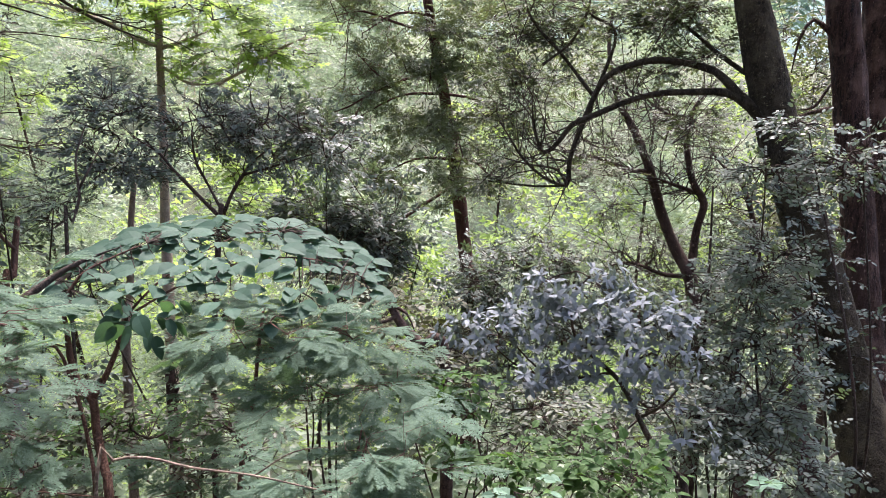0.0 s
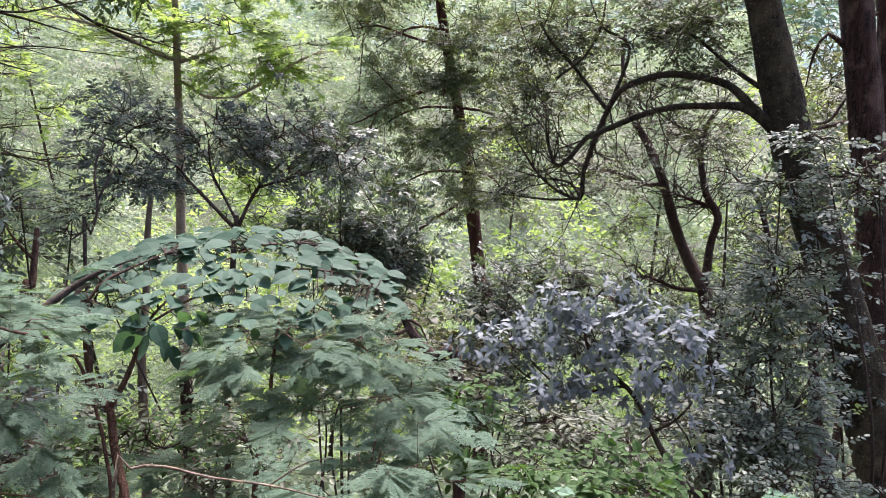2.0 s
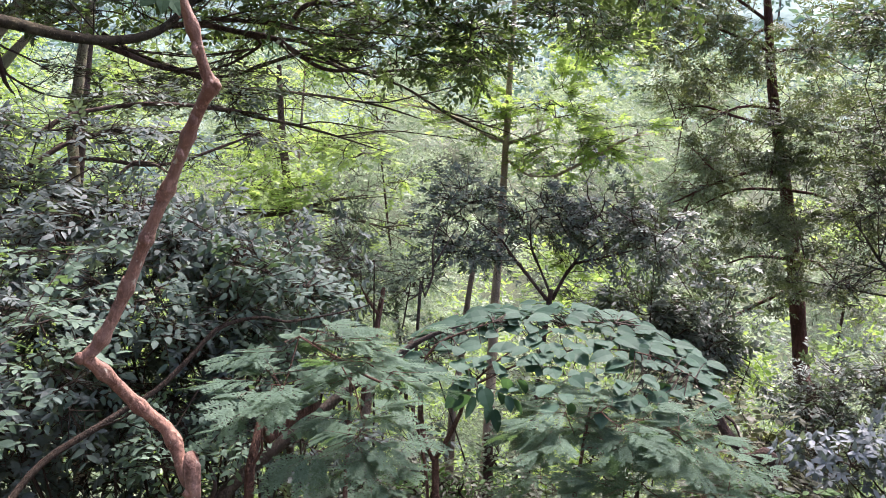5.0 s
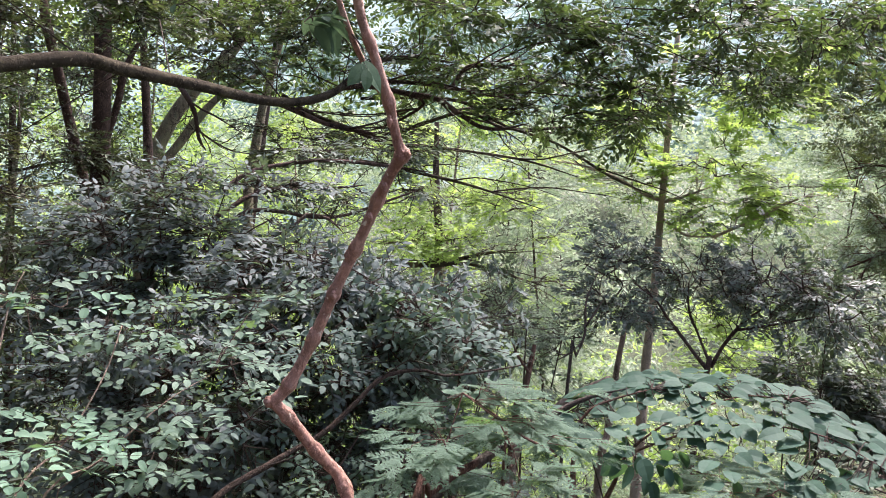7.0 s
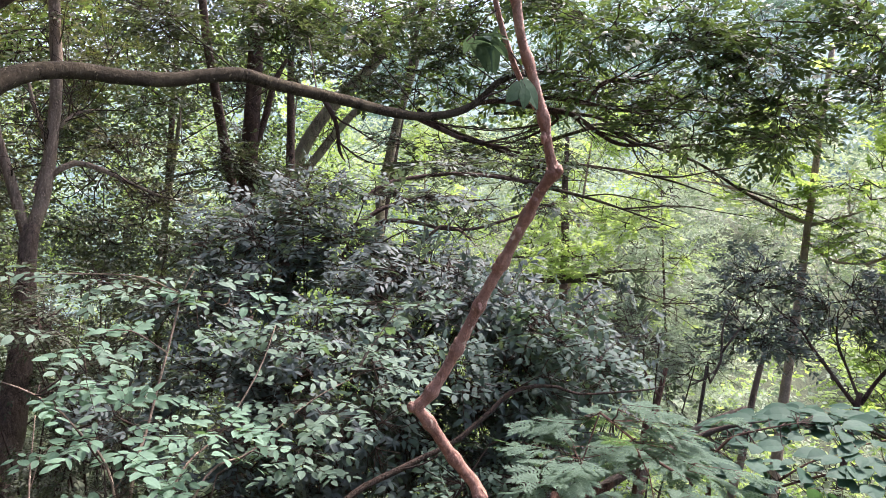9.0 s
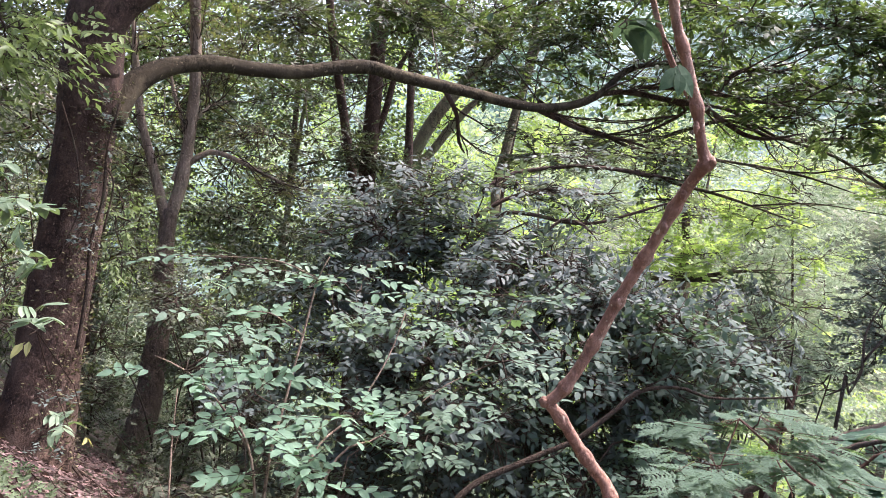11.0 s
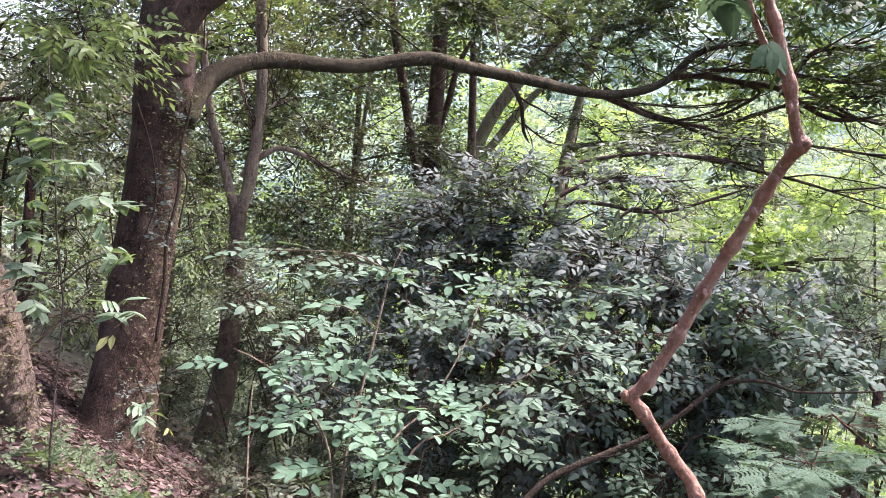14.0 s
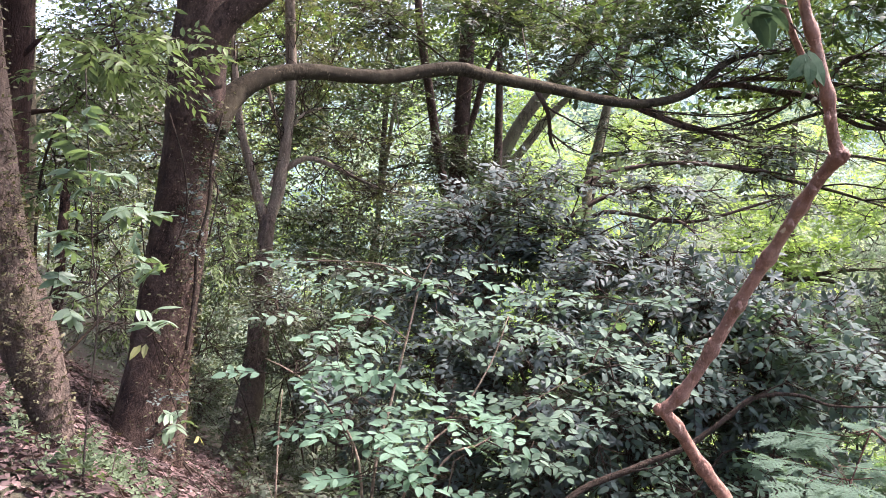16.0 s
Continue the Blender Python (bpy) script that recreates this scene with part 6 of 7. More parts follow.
# forked tree behind the oak
def fork_tree():
    path = rooted([(-8.872, 3.711, 0.971, 0.0937), (-8.824, 3.663, 0.556, 0.0989), (-8.717, 3.626, 0.013, 0.1096), (-8.562, 3.524, -0.647, 0.1309), (-8.383, 3.375, -1.275, 0.1521), (-8.208, 3.127, -1.859, 0.1839), (-8.089, 2.976, -2.186, 0.2049)])
    t = thing("forked_tree", "grey-brown tree forking into two slim stems", "tree", foot_of(path), "trees on the slope")
    limb("trunk", path, BARK_IVY, t, sides=22, step=0.08, rough=0.02, seed=250, relief=0.07, fibre=0.5)
    br = [[(-8.865, 3.713, 0.901, 0.0771), (-8.844, 3.807, 1.256, 0.0827), (-8.827, 3.858, 1.816, 0.0716), (-8.783, 3.864, 2.5, 0.0661), (-8.729, 3.79, 3.154, 0.0606), (-8.625, 3.663, 3.893, 0.0496), (-8.46, 3.475, 4.682, 0.0386)],
          [(-8.882, 3.67, 0.864, 0.0661), (-8.951, 3.581, 1.237, 0.0606), (-9.02, 3.451, 1.706, 0.0551), (-9.052, 3.358, 2.037, 0.0496), (-9.052, 3.281, 2.496, 0.0441), (-9.005, 3.164, 3.195, 0.0386)],
          [(-8.819, 3.874, 1.54, 0.0441), (-8.731, 4.087, 1.699, 0.0387), (-8.612, 4.342, 1.654, 0.0332), (-8.413, 4.731, 1.478, 0.0222), (-8.19, 5.112, 1.335, 0.0167)]]
    br += [[(-8.806, 3.886, 2.025, 0.0331), (-8.759, 4.061, 2.251, 0.0222), (-8.668, 4.319, 2.35, 0.0167)],
           [(-8.884, 3.731, 1.319, 0.0276), (-8.872, 3.843, 1.813, 0.0221), (-8.958, 3.698, 2.347, 0.0222), (-8.989, 3.612, 2.743, 0.0167)]]
    for k, b in enumerate(br):
        limb("limb", b, BARK_PALE, t, sides=9, step=0.1, seed=251 + k)
    foliage(t, [(-8.75, 4.81, 1.98, 0.81, 0.43, 120), (-9.08, 4.52, 2.82, 0.55, 0.61, 110), (-8.44, 4.93, 1.34, 0.88, 0.34, 150), (-8.9, 3.74, 3.56, 0.53, 0.5, 100), (-9.63, 3.53, 1.37, 0.46, 0.57, 120)], LEAF_OLIVE, 256, stem=0.24, per=7, length=0.07, width=0.03, roots=twiggy(t, br, 255, 12, 0.7, 0.01))
    foliage(t, [(-10.86, 3.81, 3.47, 0.84, 0.86, 90), (-10.52, 4.52, 3.7, 1.05, 0.76, 90), (-11.13, 4.72, 2.65, 0.88, 0.63, 66), (-10.6, 5.59, 3.29, 0.88, 0.42, 54), (-10.98, 5.12, 1.86, 0.77, 0.68, 54), (-10.14, 5.58, 1.17, 0.95, 0.6, 66), (-10.9, 4.04, 1.09, 0.74, 0.7, 54)], LEAF_OLIVE, 257, stem=0.28, per=7, length=0.085, width=0.035, roots=br[0][2:], name="outer_crown", fine=False)


fork_tree()


# group of trunks further back
def back_trees():
    a = rooted([(-8.974, 6.666, 4.812, 0.1052), (-9.14, 6.857, 3.746, 0.1106), (-9.233, 6.96, 2.763, 0.116), (-9.271, 6.997, 1.736, 0.1261), (-9.226, 6.987, 0.689, 0.1315), (-8.995, 6.892, -0.86, 0.147)])
    t = thing("back_tree", "dark trunk with moss in the shaded wood", "tree", foot_of(a), "trees on the slope")
    limb("trunk", a, BARK_OAK, t, sides=22, step=0.1, rough=0.02, seed=260, relief=0.08, fibre=0.4)
    clinging(t, a, 268, 500, (0.8, -0.6, 0.0), 0.9, LEAF_OAK, 0.05, 0.12, (0.3, 0.95))
    limb("limb", [(-9.241, 7.022, 2.086, 0.0526), (-9.124, 7.112, 2.61, 0.0526), (-8.998, 7.158, 3.204, 0.0472), (-8.739, 7.305, 3.791, 0.0371)], BARK_OAK, t, sides=8, step=0.15, seed=261)
    foliage(t, [(-9.19, 6.77, 1.9, 0.6, 0.7, 150), (-8.6, 7.3, 1.6, 0.72, 0.4, 110), (-8.75, 7.62, 4.18, 0.75, 0.62, 160), (-8.94, 6.15, 1.9, 0.89, 0.6, 80), (-9.26, 5.89, 3.15, 0.9, 0.58, 70)], LEAF_OAK, 262, stem=0.26, per=7, length=0.09, width=0.035, roots=a[1:4])
    b = rooted([(-9.742, 6.233, 4.673, 0.054), (-9.813, 6.488, 3.739, 0.0595), (-9.788, 6.719, 2.918, 0.065), (-9.731, 6.881, 2.237, 0.0699), (-9.627, 7.033, 1.453, 0.0754), (-9.485, 7.131, 0.57, 0.0809)])
    t = thing("back_tree", "slim dark trunk leaning in the shaded wood", "tree", foot_of(b), "trees on the slope")
    limb("trunk", b, BARK_OAK, t, sides=10, step=0.2, seed=264)
    c = rooted([(-8.058, 9.565, 5.191, 0.0297), (-8.513, 9.396, 4.598, 0.0533), (-8.93, 9.229, 3.88, 0.0831), (-9.45, 8.888, 3.153, 0.1014), (-9.734, 8.675, 2.606, 0.1067), (-9.918, 8.525, 2.006, 0.1189), (-9.999, 8.433, 1.21, 0.125), (-9.951, 8.378, 0.222, 0.1311)])
    t = thing("leaning_back_tree", "mossy trunk leaning out over the valley", "tree", foot_of(c), "trees on the slope")
    limb("trunk", c, BARK_LICHEN, t, sides=10, step=0.2, seed=266)
    limb("limb", [(-9.875, 8.576, 1.817, 0.077), (-9.656, 8.786, 2.231, 0.077), (-9.428, 8.973, 2.686, 0.0716), (-9.118, 9.204, 3.138, 0.0533), (-8.621, 9.565, 3.544, 0.0358)], BARK_LICHEN, t, sides=9, step=0.15, seed=267)
    d = rooted([(-8.37, 10.019, 5.074, 0.0372), (-8.642, 10.038, 4.276, 0.0491), (-8.826, 10.035, 3.624, 0.0617), (-8.992, 10.005, 2.946, 0.0744), (-9.077, 9.991, 2.353, 0.0863), (-9.168, 9.938, 1.646, 0.0926), (-9.112, 9.912, 0.436, 0.0989)])
    t = thing("leaning_back_tree", "mossy trunk leaning out over the valley", "tree", foot_of(d), "trees on the slope")
    limb("trunk", d, BARK_LICHEN, t, sides=10, step=0.2, seed=269)
    e = rooted([(-9.572, 7.92, 3.707, 0.0513), (-9.614, 8.058, 2.725, 0.0689), (-9.607, 8.131, 1.799, 0.0799), (-9.533, 8.153, 0.667, 0.0857)])
    t = thing("back_tree", "slim reddish trunk in the shaded wood", "tree", foot_of(e), "trees on the slope")
    limb("trunk", e, BARK_OAK, t, sides=10, step=0.2, seed=271)


back_trees()


# maple whose thin mossy boughs spread level over the slope
def spreading_maple():
    path = rooted([(-7.14, 13.051, 3.124, 0.044), (-7.115, 13.145, 1.877, 0.0703), (-7.02, 13.182, 1.022, 0.0791), (-6.897, 13.12, -0.283, 0.0879), (-6.704, 12.851, -2.01, 0.1055)])
    t = thing("spreading_maple", "maple with thin mossy boughs spread in level tiers", "tree", foot_of(path), "trees on the slope")
    limb("trunk", path, BARK_OAK, t, sides=10, step=0.2, seed=280)
    br = [[(-7.172, 10.149, 0.65, 0.044), (-6.799, 10.634, 0.505, 0.0447), (-6.377, 11.119, 0.428, 0.0455), (-5.914, 11.613, 0.533, 0.0385), (-5.482, 12.032, 0.677, 0.0312), (-5.013, 12.431, 0.78, 0.0237)],
          [(-5.943, 10.876, 0.472, 0.0366), (-5.523, 11.442, 0.519, 0.03), (-5.04, 11.987, 0.36, 0.0231), (-4.418, 12.589, 0.142, 0.0158)],
          [(-6.503, 7.48, 2.835, 0.0293), (-6.287, 7.848, 2.638, 0.0297), (-6.022, 8.207, 2.523, 0.03), (-5.579, 8.72, 2.343, 0.0244), (-4.936, 9.304, 2.337, 0.0187), (-4.063, 9.95, 2.257, 0.0191), (-3.363, 10.382, 2.066, 0.0129)]]
    br += [[(-5.904, 8.022, 2.072, 0.0293), (-5.589, 8.473, 2.043, 0.0299), (-5.125, 9.04, 1.946, 0.0245), (-4.638, 9.541, 1.833, 0.0188), (-3.818, 10.238, 1.562, 0.0129)],
           [(-5.831, 8.043, 2.474, 0.0234), (-5.448, 8.512, 2.465, 0.0239), (-4.723, 9.205, 2.841, 0.0246), (-4.266, 9.623, 2.68, 0.025), (-3.618, 10.08, 2.743, 0.0191), (-3.057, 10.409, 2.869, 0.0129)],
           [(-5.697, 8.085, 2.874, 0.0234), (-5.139, 8.657, 2.968, 0.0239), (-4.663, 9.083, 2.967, 0.0243), (-4.212, 9.493, 2.703, 0.0185), (-3.569, 9.95, 2.501, 0.0188), (-2.86, 10.393, 2.082, 0.0191), (-2.325, 10.655, 1.868, 0.0129)]]
    for k, b in enumerate(br):
        limb("bough", b, BARK_MOSS_SHADE, t, sides=7, step=0.12, seed=281 + k)
    foliage(t, [(-6.7, 11.06, 0.81, 1.01, 0.34, 90), (-6.52, 11.77, 1.51, 1.11, 0.41, 80), (-5.2, 11.84, 1.66, 1.19, 0.4, 80), (-7.64, 9.82, 2.56, 1.03, 0.44, 60), (-4.59, 11.53, 2.45, 1.03, 0.33, 60), (-6.78, 10.99, 2.75, 1.19, 0.4, 60), (-4.72, 13.09, 0.97, 0.9, 0.43, 50), (-5.72, 11.48, 0.92, 0.95, 0.4, 60)],
            LEAF_MAPLE, 290, stem=0.36, per=6, length=0.11, width=0.1, shape="star", roots=twiggy(t, br + fanned(t, "bough", br, 288, 5, 2.0, 0.014, BARK_MOSS_SHADE), 289, 5, 0.7, 0.006, BARK_MOSS_SHADE, rise=0.05), tilt=0.15)


spreading_maple()

# masses of dark long-leaved shrubs in front of the slope
dark_bush("long_leaved_shrub", "dark glossy long-leaved shrub hanging over the slope", [(-3.35, 3.85, 0.94, 0.48, 0.36, 154), (-2.76, 4, 0.89, 0.41, 0.31, 188), (-2.41, 4.17, 0.76, 0.41, 0.31, 188), (-2.82, 4.08, 0.36, 0.48, 0.36, 171), (-2.38, 4.43, 0.37, 0.39, 0.28, 102), (-3.27, 3.71, 0.59, 0.33, 0.27, 102)],
          LEAF_DARK, 300, (-2.4, 4.0), 7, lean=(0.3, -0.35, 0.0), tilt=0.5, stem=0.22, per=7, length=0.066, width=0.024, shape="lance", pieces=300, whorl=True, rise=0.3, droop=0.35, shell=0.3)
def arching_shrub():
    """A tall shrub whose thin dark branches reach out level, with sprays of long leaves."""
    t = dark_bush("long_leaved_shrub", "dark glossy long-leaved shrub with level branches reaching out", [(-4.88, 4.25, 1.57, 0.53, 0.34, 90), (-4.64, 4.73, 1.66, 0.75, 0.29, 100), (-5.48, 4.19, 1.39, 0.47, 0.33, 110), (-5.89, 3.99, 1.08, 0.45, 0.34, 90), (-4.53, 4.27, 1.2, 0.57, 0.3, 202), (-5.17, 3.91, 1.12, 0.41, 0.31, 135), (-3.62, 4.22, 1.13, 0.54, 0.25, 202), (-2.95, 4.14, 0.97, 0.52, 0.27, 186)],
                  LEAF_DARK, 301, (-4.2, 4.8), 7, lean=(0.15, -0.15, 0.0), stem=0.22, per=7, length=0.085, width=0.032, shape="oval", droop=0.2, shell=0.33)
    br = [[(-4.832, 4.707, 1.603, 0.0236), (-4.718, 4.892, 1.771, 0.0198), (-4.548, 5.115, 1.86, 0.02), (-4.266, 5.447, 1.931, 0.0183), (-3.898, 5.831, 1.925, 0.0166), (-3.566, 6.139, 1.893, 0.0084)], [(-4.75, 4.504, 1.354, 0.0229), (-4.59, 4.791, 1.57, 0.0194), (-4.421, 5.03, 1.658, 0.0177), (-4.125, 5.394, 1.687, 0.014), (-3.943, 5.599, 1.73, 0.0081)]]
    br += [[(-4.602, 4.495, 1.272, 0.0225), (-4.505, 4.656, 1.44, 0.0189), (-4.298, 4.903, 1.448, 0.0172), (-4.164, 5.051, 1.417, 0.0154), (-3.946, 5.277, 1.445, 0.0136), (-3.645, 5.572, 1.611, 0.0118), (-3.427, 5.766, 1.736, 0.008)], [(-4.402, 4.512, 1.057, 0.0185), (-4.261, 4.641, 1.223, 0.0166), (-4.103, 4.768, 1.337, 0.0148), (-4.016, 4.835, 1.445, 0.0148), (-3.862, 4.938, 1.417, 0.0111), (-3.753, 5.002, 1.306, 0.0074)]]
    for k, b in enumerate(br):
        limb("branch", b, BARK_OAK, t, sides=7, step=0.06, seed=290 + k)
    foliage(t, [(-4.4, 5.53, 2.02, 0.46, 0.17, 60), (-3.98, 6.03, 2.01, 0.57, 0.22, 80), (-4.33, 5.23, 1.7, 0.42, 0.16, 60), (-4.04, 5.31, 1.54, 0.34, 0.18, 30), (-3.69, 5.86, 1.72, 0.42, 0.15, 30)], LEAF_EVERGREEN, 295, stem=0.2, per=6, length=0.085, width=0.03, shape="oval",
            roots=twiggy(t, br, 296, 9, 0.45, 0.006), droop=0.2, name="level_sprays", flat=0.3)


arching_shrub()
low_shrub = dark_bush("long_leaved_shrub", "dark glossy long-leaved shrub hanging over the slope", [(-3.23, 2.99, 0.18, 0.42, 0.36, 197), (-2.84, 3.55, 0.26, 0.44, 0.5, 212), (-2.54, 4.03, 0.49, 0.34, 0.35, 118), (-3.65, 3.03, 0.55, 0.31, 0.29, 122), (-2.42, 3.74, 0.13, 0.35, 0.29, 100)],
          LEAF_DARK, 302, (-2.6, 3.2), 7, lean=(0.3, -0.35, 0.0), tilt=0.5, stem=0.16, per=7, length=0.06, width=0.023, shape="oval", whorl=True, rise=0.3, droop=0.35, shell=0.3)
foliage(low_shrub, [(-2.5, 3.3, 0.05, 0.4, 0.26, 50), (-2.15, 3.35, 0.28, 0.3, 0.24, 60), (-2.0, 3.1, 0.2, 0.26, 0.22, 50), (-2.3, 2.9, 0.05, 0.25, 0.2, 40)], LEAF_MID, 298, stem=0.16, per=6, length=0.052, width=0.025, shape="oval", roots=[(-2.57, 3.6, 0.1), (-2.42, 3.5, 0.3)], droop=0.2, tilt=0.45, lean=(0.25, -0.3, 0.0), name="lower_leaves")
foliage(low_shrub, [(-2.73, 3.25, 0.72, 0.44, 0.3, 60), (-2.45, 3.66, 0.72, 0.38, 0.32, 60), (-2.94, 2.95, 0.4, 0.31, 0.3, 40), (-2.16, 3.84, 0.82, 0.34, 0.24, 40), (-2.16, 3.52, 0.95, 0.25, 0.17, 40), (-2.32, 3.5, 1.05, 0.25, 0.17, 36), (-1.98, 3.6, 0.83, 0.2, 0.15, 30)], LEAF_COOL, 297, stem=0.18, per=6, length=0.07, width=0.03, shape="oval",
        roots=[(-2.89, 3.59, 0.45), (-3.09, 3.12, 0.24), (-2.57, 3.91, 0.5)], droop=0.2, tilt=0.45, lean=(0.25, -0.3, 0.0), name="outer_leaves")
dark_bush("shade_shrub", "dull evergreen shrub in the shade of the oak", [(-7.06, 3.05, 0.19, 0.69, 0.37, 110), (-6.99, 4.06, 0.46, 0.73, 0.46, 120), (-7.33, 4.71, 0.89, 0.63, 0.3, 110), (-7.99, 3.09, 0.48, 0.46, 0.37, 60)],
          LEAF_OAK, 303, (-6.4, 3.4), 6, stem=0.22, per=7, length=0.07, width=0.03)
dark_bush("shade_shrub", "dull evergreen shrub in the shade of the oak", [(-4.04, 4.64, 1.04, 0.51, 0.35, 80), (-3.58, 4.72, 0.88, 0.55, 0.37, 110), (-3.1, 4.98, 0.62, 0.49, 0.42, 110), (-3.25, 6.59, 0.46, 0.62, 0.39, 80), (-2.92, 6.12, 0.13, 0.45, 0.25, 40)],
          LEAF_DARK, 304, (-2.6, 5.0), 6, lean=(0.3, -0.35, 0.0), tilt=0.5, stem=0.22, per=7, length=0.085, width=0.034, shape="oval", droop=0.2)
dark_bush("hanging_conifer_shrub", "soft green conifer foliage below the shrubs", [(-2.6, 5.99, 0.57, 0.43, 0.3, 80), (-2.94, 5.88, 0.67, 0.37, 0.36, 70), (-2.28, 6.8, 0.33, 0.41, 0.33, 60)], LEAF_CEDAR, 305, (-2.6, 6.2), 3, stem=0.22, per=6, length=0.09, width=0.09, shape="tuft", droop=0.5)
dark_bush("shade_shrub", "dull evergreen shrub in the shade of the oak", [(-6.27, 0.91, 2.14, 0.38, 0.58, 90), (-5.8, 1.06, 2.32, 0.38, 0.39, 110), (-6.78, 0.96, 1.33, 0.42, 0.54, 80), (-8.15, 2.85, 0.86, 0.42, 0.55, 50), (-7.57, 1.49, 0.35, 0.41, 0.59, 60)], LEAF_LIME, 306, (-7.6, 0.9), 5, stem=0.22, per=7, length=0.085, width=0.03, droop=0.5)
dark_bush("shade_shrub", "dull evergreen shrub in the shade of the oak", [(-9.55, 3.49, 0.24, 0.64, 0.79, 130), (-8.72, 3.64, -0.69, 0.52, 0.67, 120), (-8.59, 1.83, 0.76, 0.47, 0.82, 110), (-8.01, 1.56, -0.01, 0.51, 0.56, 90), (-7.92, 4.05, -0.67, 0.58, 0.63, 90), (-7.15, 4.4, -0.44, 0.62, 0.52, 90)], LEAF_OAK, 307, (-9.4, 3.0), 5, stem=0.22, per=7, length=0.075, width=0.032, droop=0.3)
dark_bush("shade_shrub", "dull evergreen shrub in the shade of the oak", [(-5.6, 3.62, 0.63, 0.48, 0.4, 130), (-5.01, 3.74, 0.83, 0.45, 0.38, 130), (-3.81, 3.53, 0.85, 0.35, 0.25, 110), (-3.66, 3.5, 0.4, 0.38, 0.3, 130), (-3.57, 3.45, -0.02, 0.38, 0.3, 120), (-3.8, 3.2, -0.3, 0.35, 0.25, 90), (-3.95, 3.2, 0.2, 0.35, 0.3, 100), (-4.25, 3.1, 0.45, 0.35, 0.3, 90), (-4.92, 3.33, 0.16, 0.49, 0.42, 130), (-4.18, 3.08, -0.15, 0.44, 0.43, 120), (-5.17, 2.78, -0.26, 0.38, 0.47, 90)], LEAF_DARK, 308, (-4.9, 3.9), 6, lean=(0.3, -0.35, 0.0), tilt=0.5, stem=0.22, per=7, length=0.075, width=0.03, shape="oval", droop=0.16)
snag("grey bent stem below the shrubs", [(-1.561, 3.772, 0.783, 0.0021), (-1.642, 3.686, 0.747, 0.0043), (-1.798, 3.539, 0.715, 0.0055), (-1.944, 3.4, 0.696, 0.0068), (-2.027, 3.315, 0.728, 0.0081), (-2.125, 3.234, 0.722, 0.0093), (-2.215, 3.142, 0.681, 0.0106), (-2.264, 3.066, 0.596, 0.0115), (-2.33, 2.956, 0.485, 0.0127), (-2.378, 2.876, 0.417, 0.0136), (-2.471, 2.733, 0.339, 0.0145), (-2.527, 2.632, 0.288, 0.0153), (-2.614, 2.49, 0.217, 0.0157), (-2.654, 2.379, 0.149, 0.0161), (-2.672, 2.289, 0.07, 0.0161), (-2.687, 2.061, -0.09, 0.0161), (-2.69, 1.812, -0.29, 0.0161)], 310, TWIG)
snag("short broken reddish stub among the sprays", [(-1.352, 2.539, 0.606, 0.01), (-1.37, 2.512, 0.592, 0.0165), (-1.413, 2.473, 0.569, 0.018), (-1.452, 2.428, 0.532, 0.0185), (-1.488, 2.38, 0.491, 0.019), (-1.509, 2.264, 0.42, 0.02)], 314, TWIG_RED)
dark_bush("undergrowth_shrub", "dark leafy plants at the foot of the oak", [(-5.15, 1.75, -0.75, 0.35, 0.2, 60), (-6.99, 1.63, -0.54, 0.43, 0.28, 90), (-4.5, 2.2, -0.6, 0.35, 0.3, 110), (-5.1, 2.6, -0.75, 0.4, 0.35, 130), (-4.2, 1.8, -0.5, 0.3, 0.25, 80)], LEAF_OAK, 316, (-5.0, 1.7), 6, stem=0.16, per=6, length=0.055, width=0.025, shape="oval", tilt=0.4)
dark_bush("shade_shrub", "small-leaved dark shrub at the forked tree's foot", [(-7.83, 2.57, -0.28, 0.3, 0.35, 90), (-7.52, 2.45, -0.73, 0.3, 0.35, 90), (-7.48, 3.47, -0.02, 0.34, 0.35, 90), (-7.16, 3.35, -0.55, 0.34, 0.4, 100), (-6.68, 3.07, -0.96, 0.34, 0.35, 90), (-6.91, 3.58, -0.15, 0.4, 0.4, 110), (-6.38, 3.37, -0.68, 0.4, 0.4, 120), (-7.8, 3.9, 0.41, 0.4, 0.3, 90), (-4.7, 3.3, -0.8, 0.4, 0.3, 110), (-4.88, 3.1, -0.85, 0.35, 0.3, 90), (-4.4, 3.4, -0.7, 0.35, 0.25, 90)], LEAF_OAK, 317, (-6.9, 3.0), 6, stem=0.18, per=6, length=0.052, width=0.026, shape="oval", tilt=0.4, shell=0.2)
snag("bare slim stem in the shade", [(-3.978, 1.509, 0.418, 0.0025), (-3.904, 1.463, 0.165, 0.004), (-3.813, 1.422, -0.074, 0.0045)], 312, BARK_PALE)


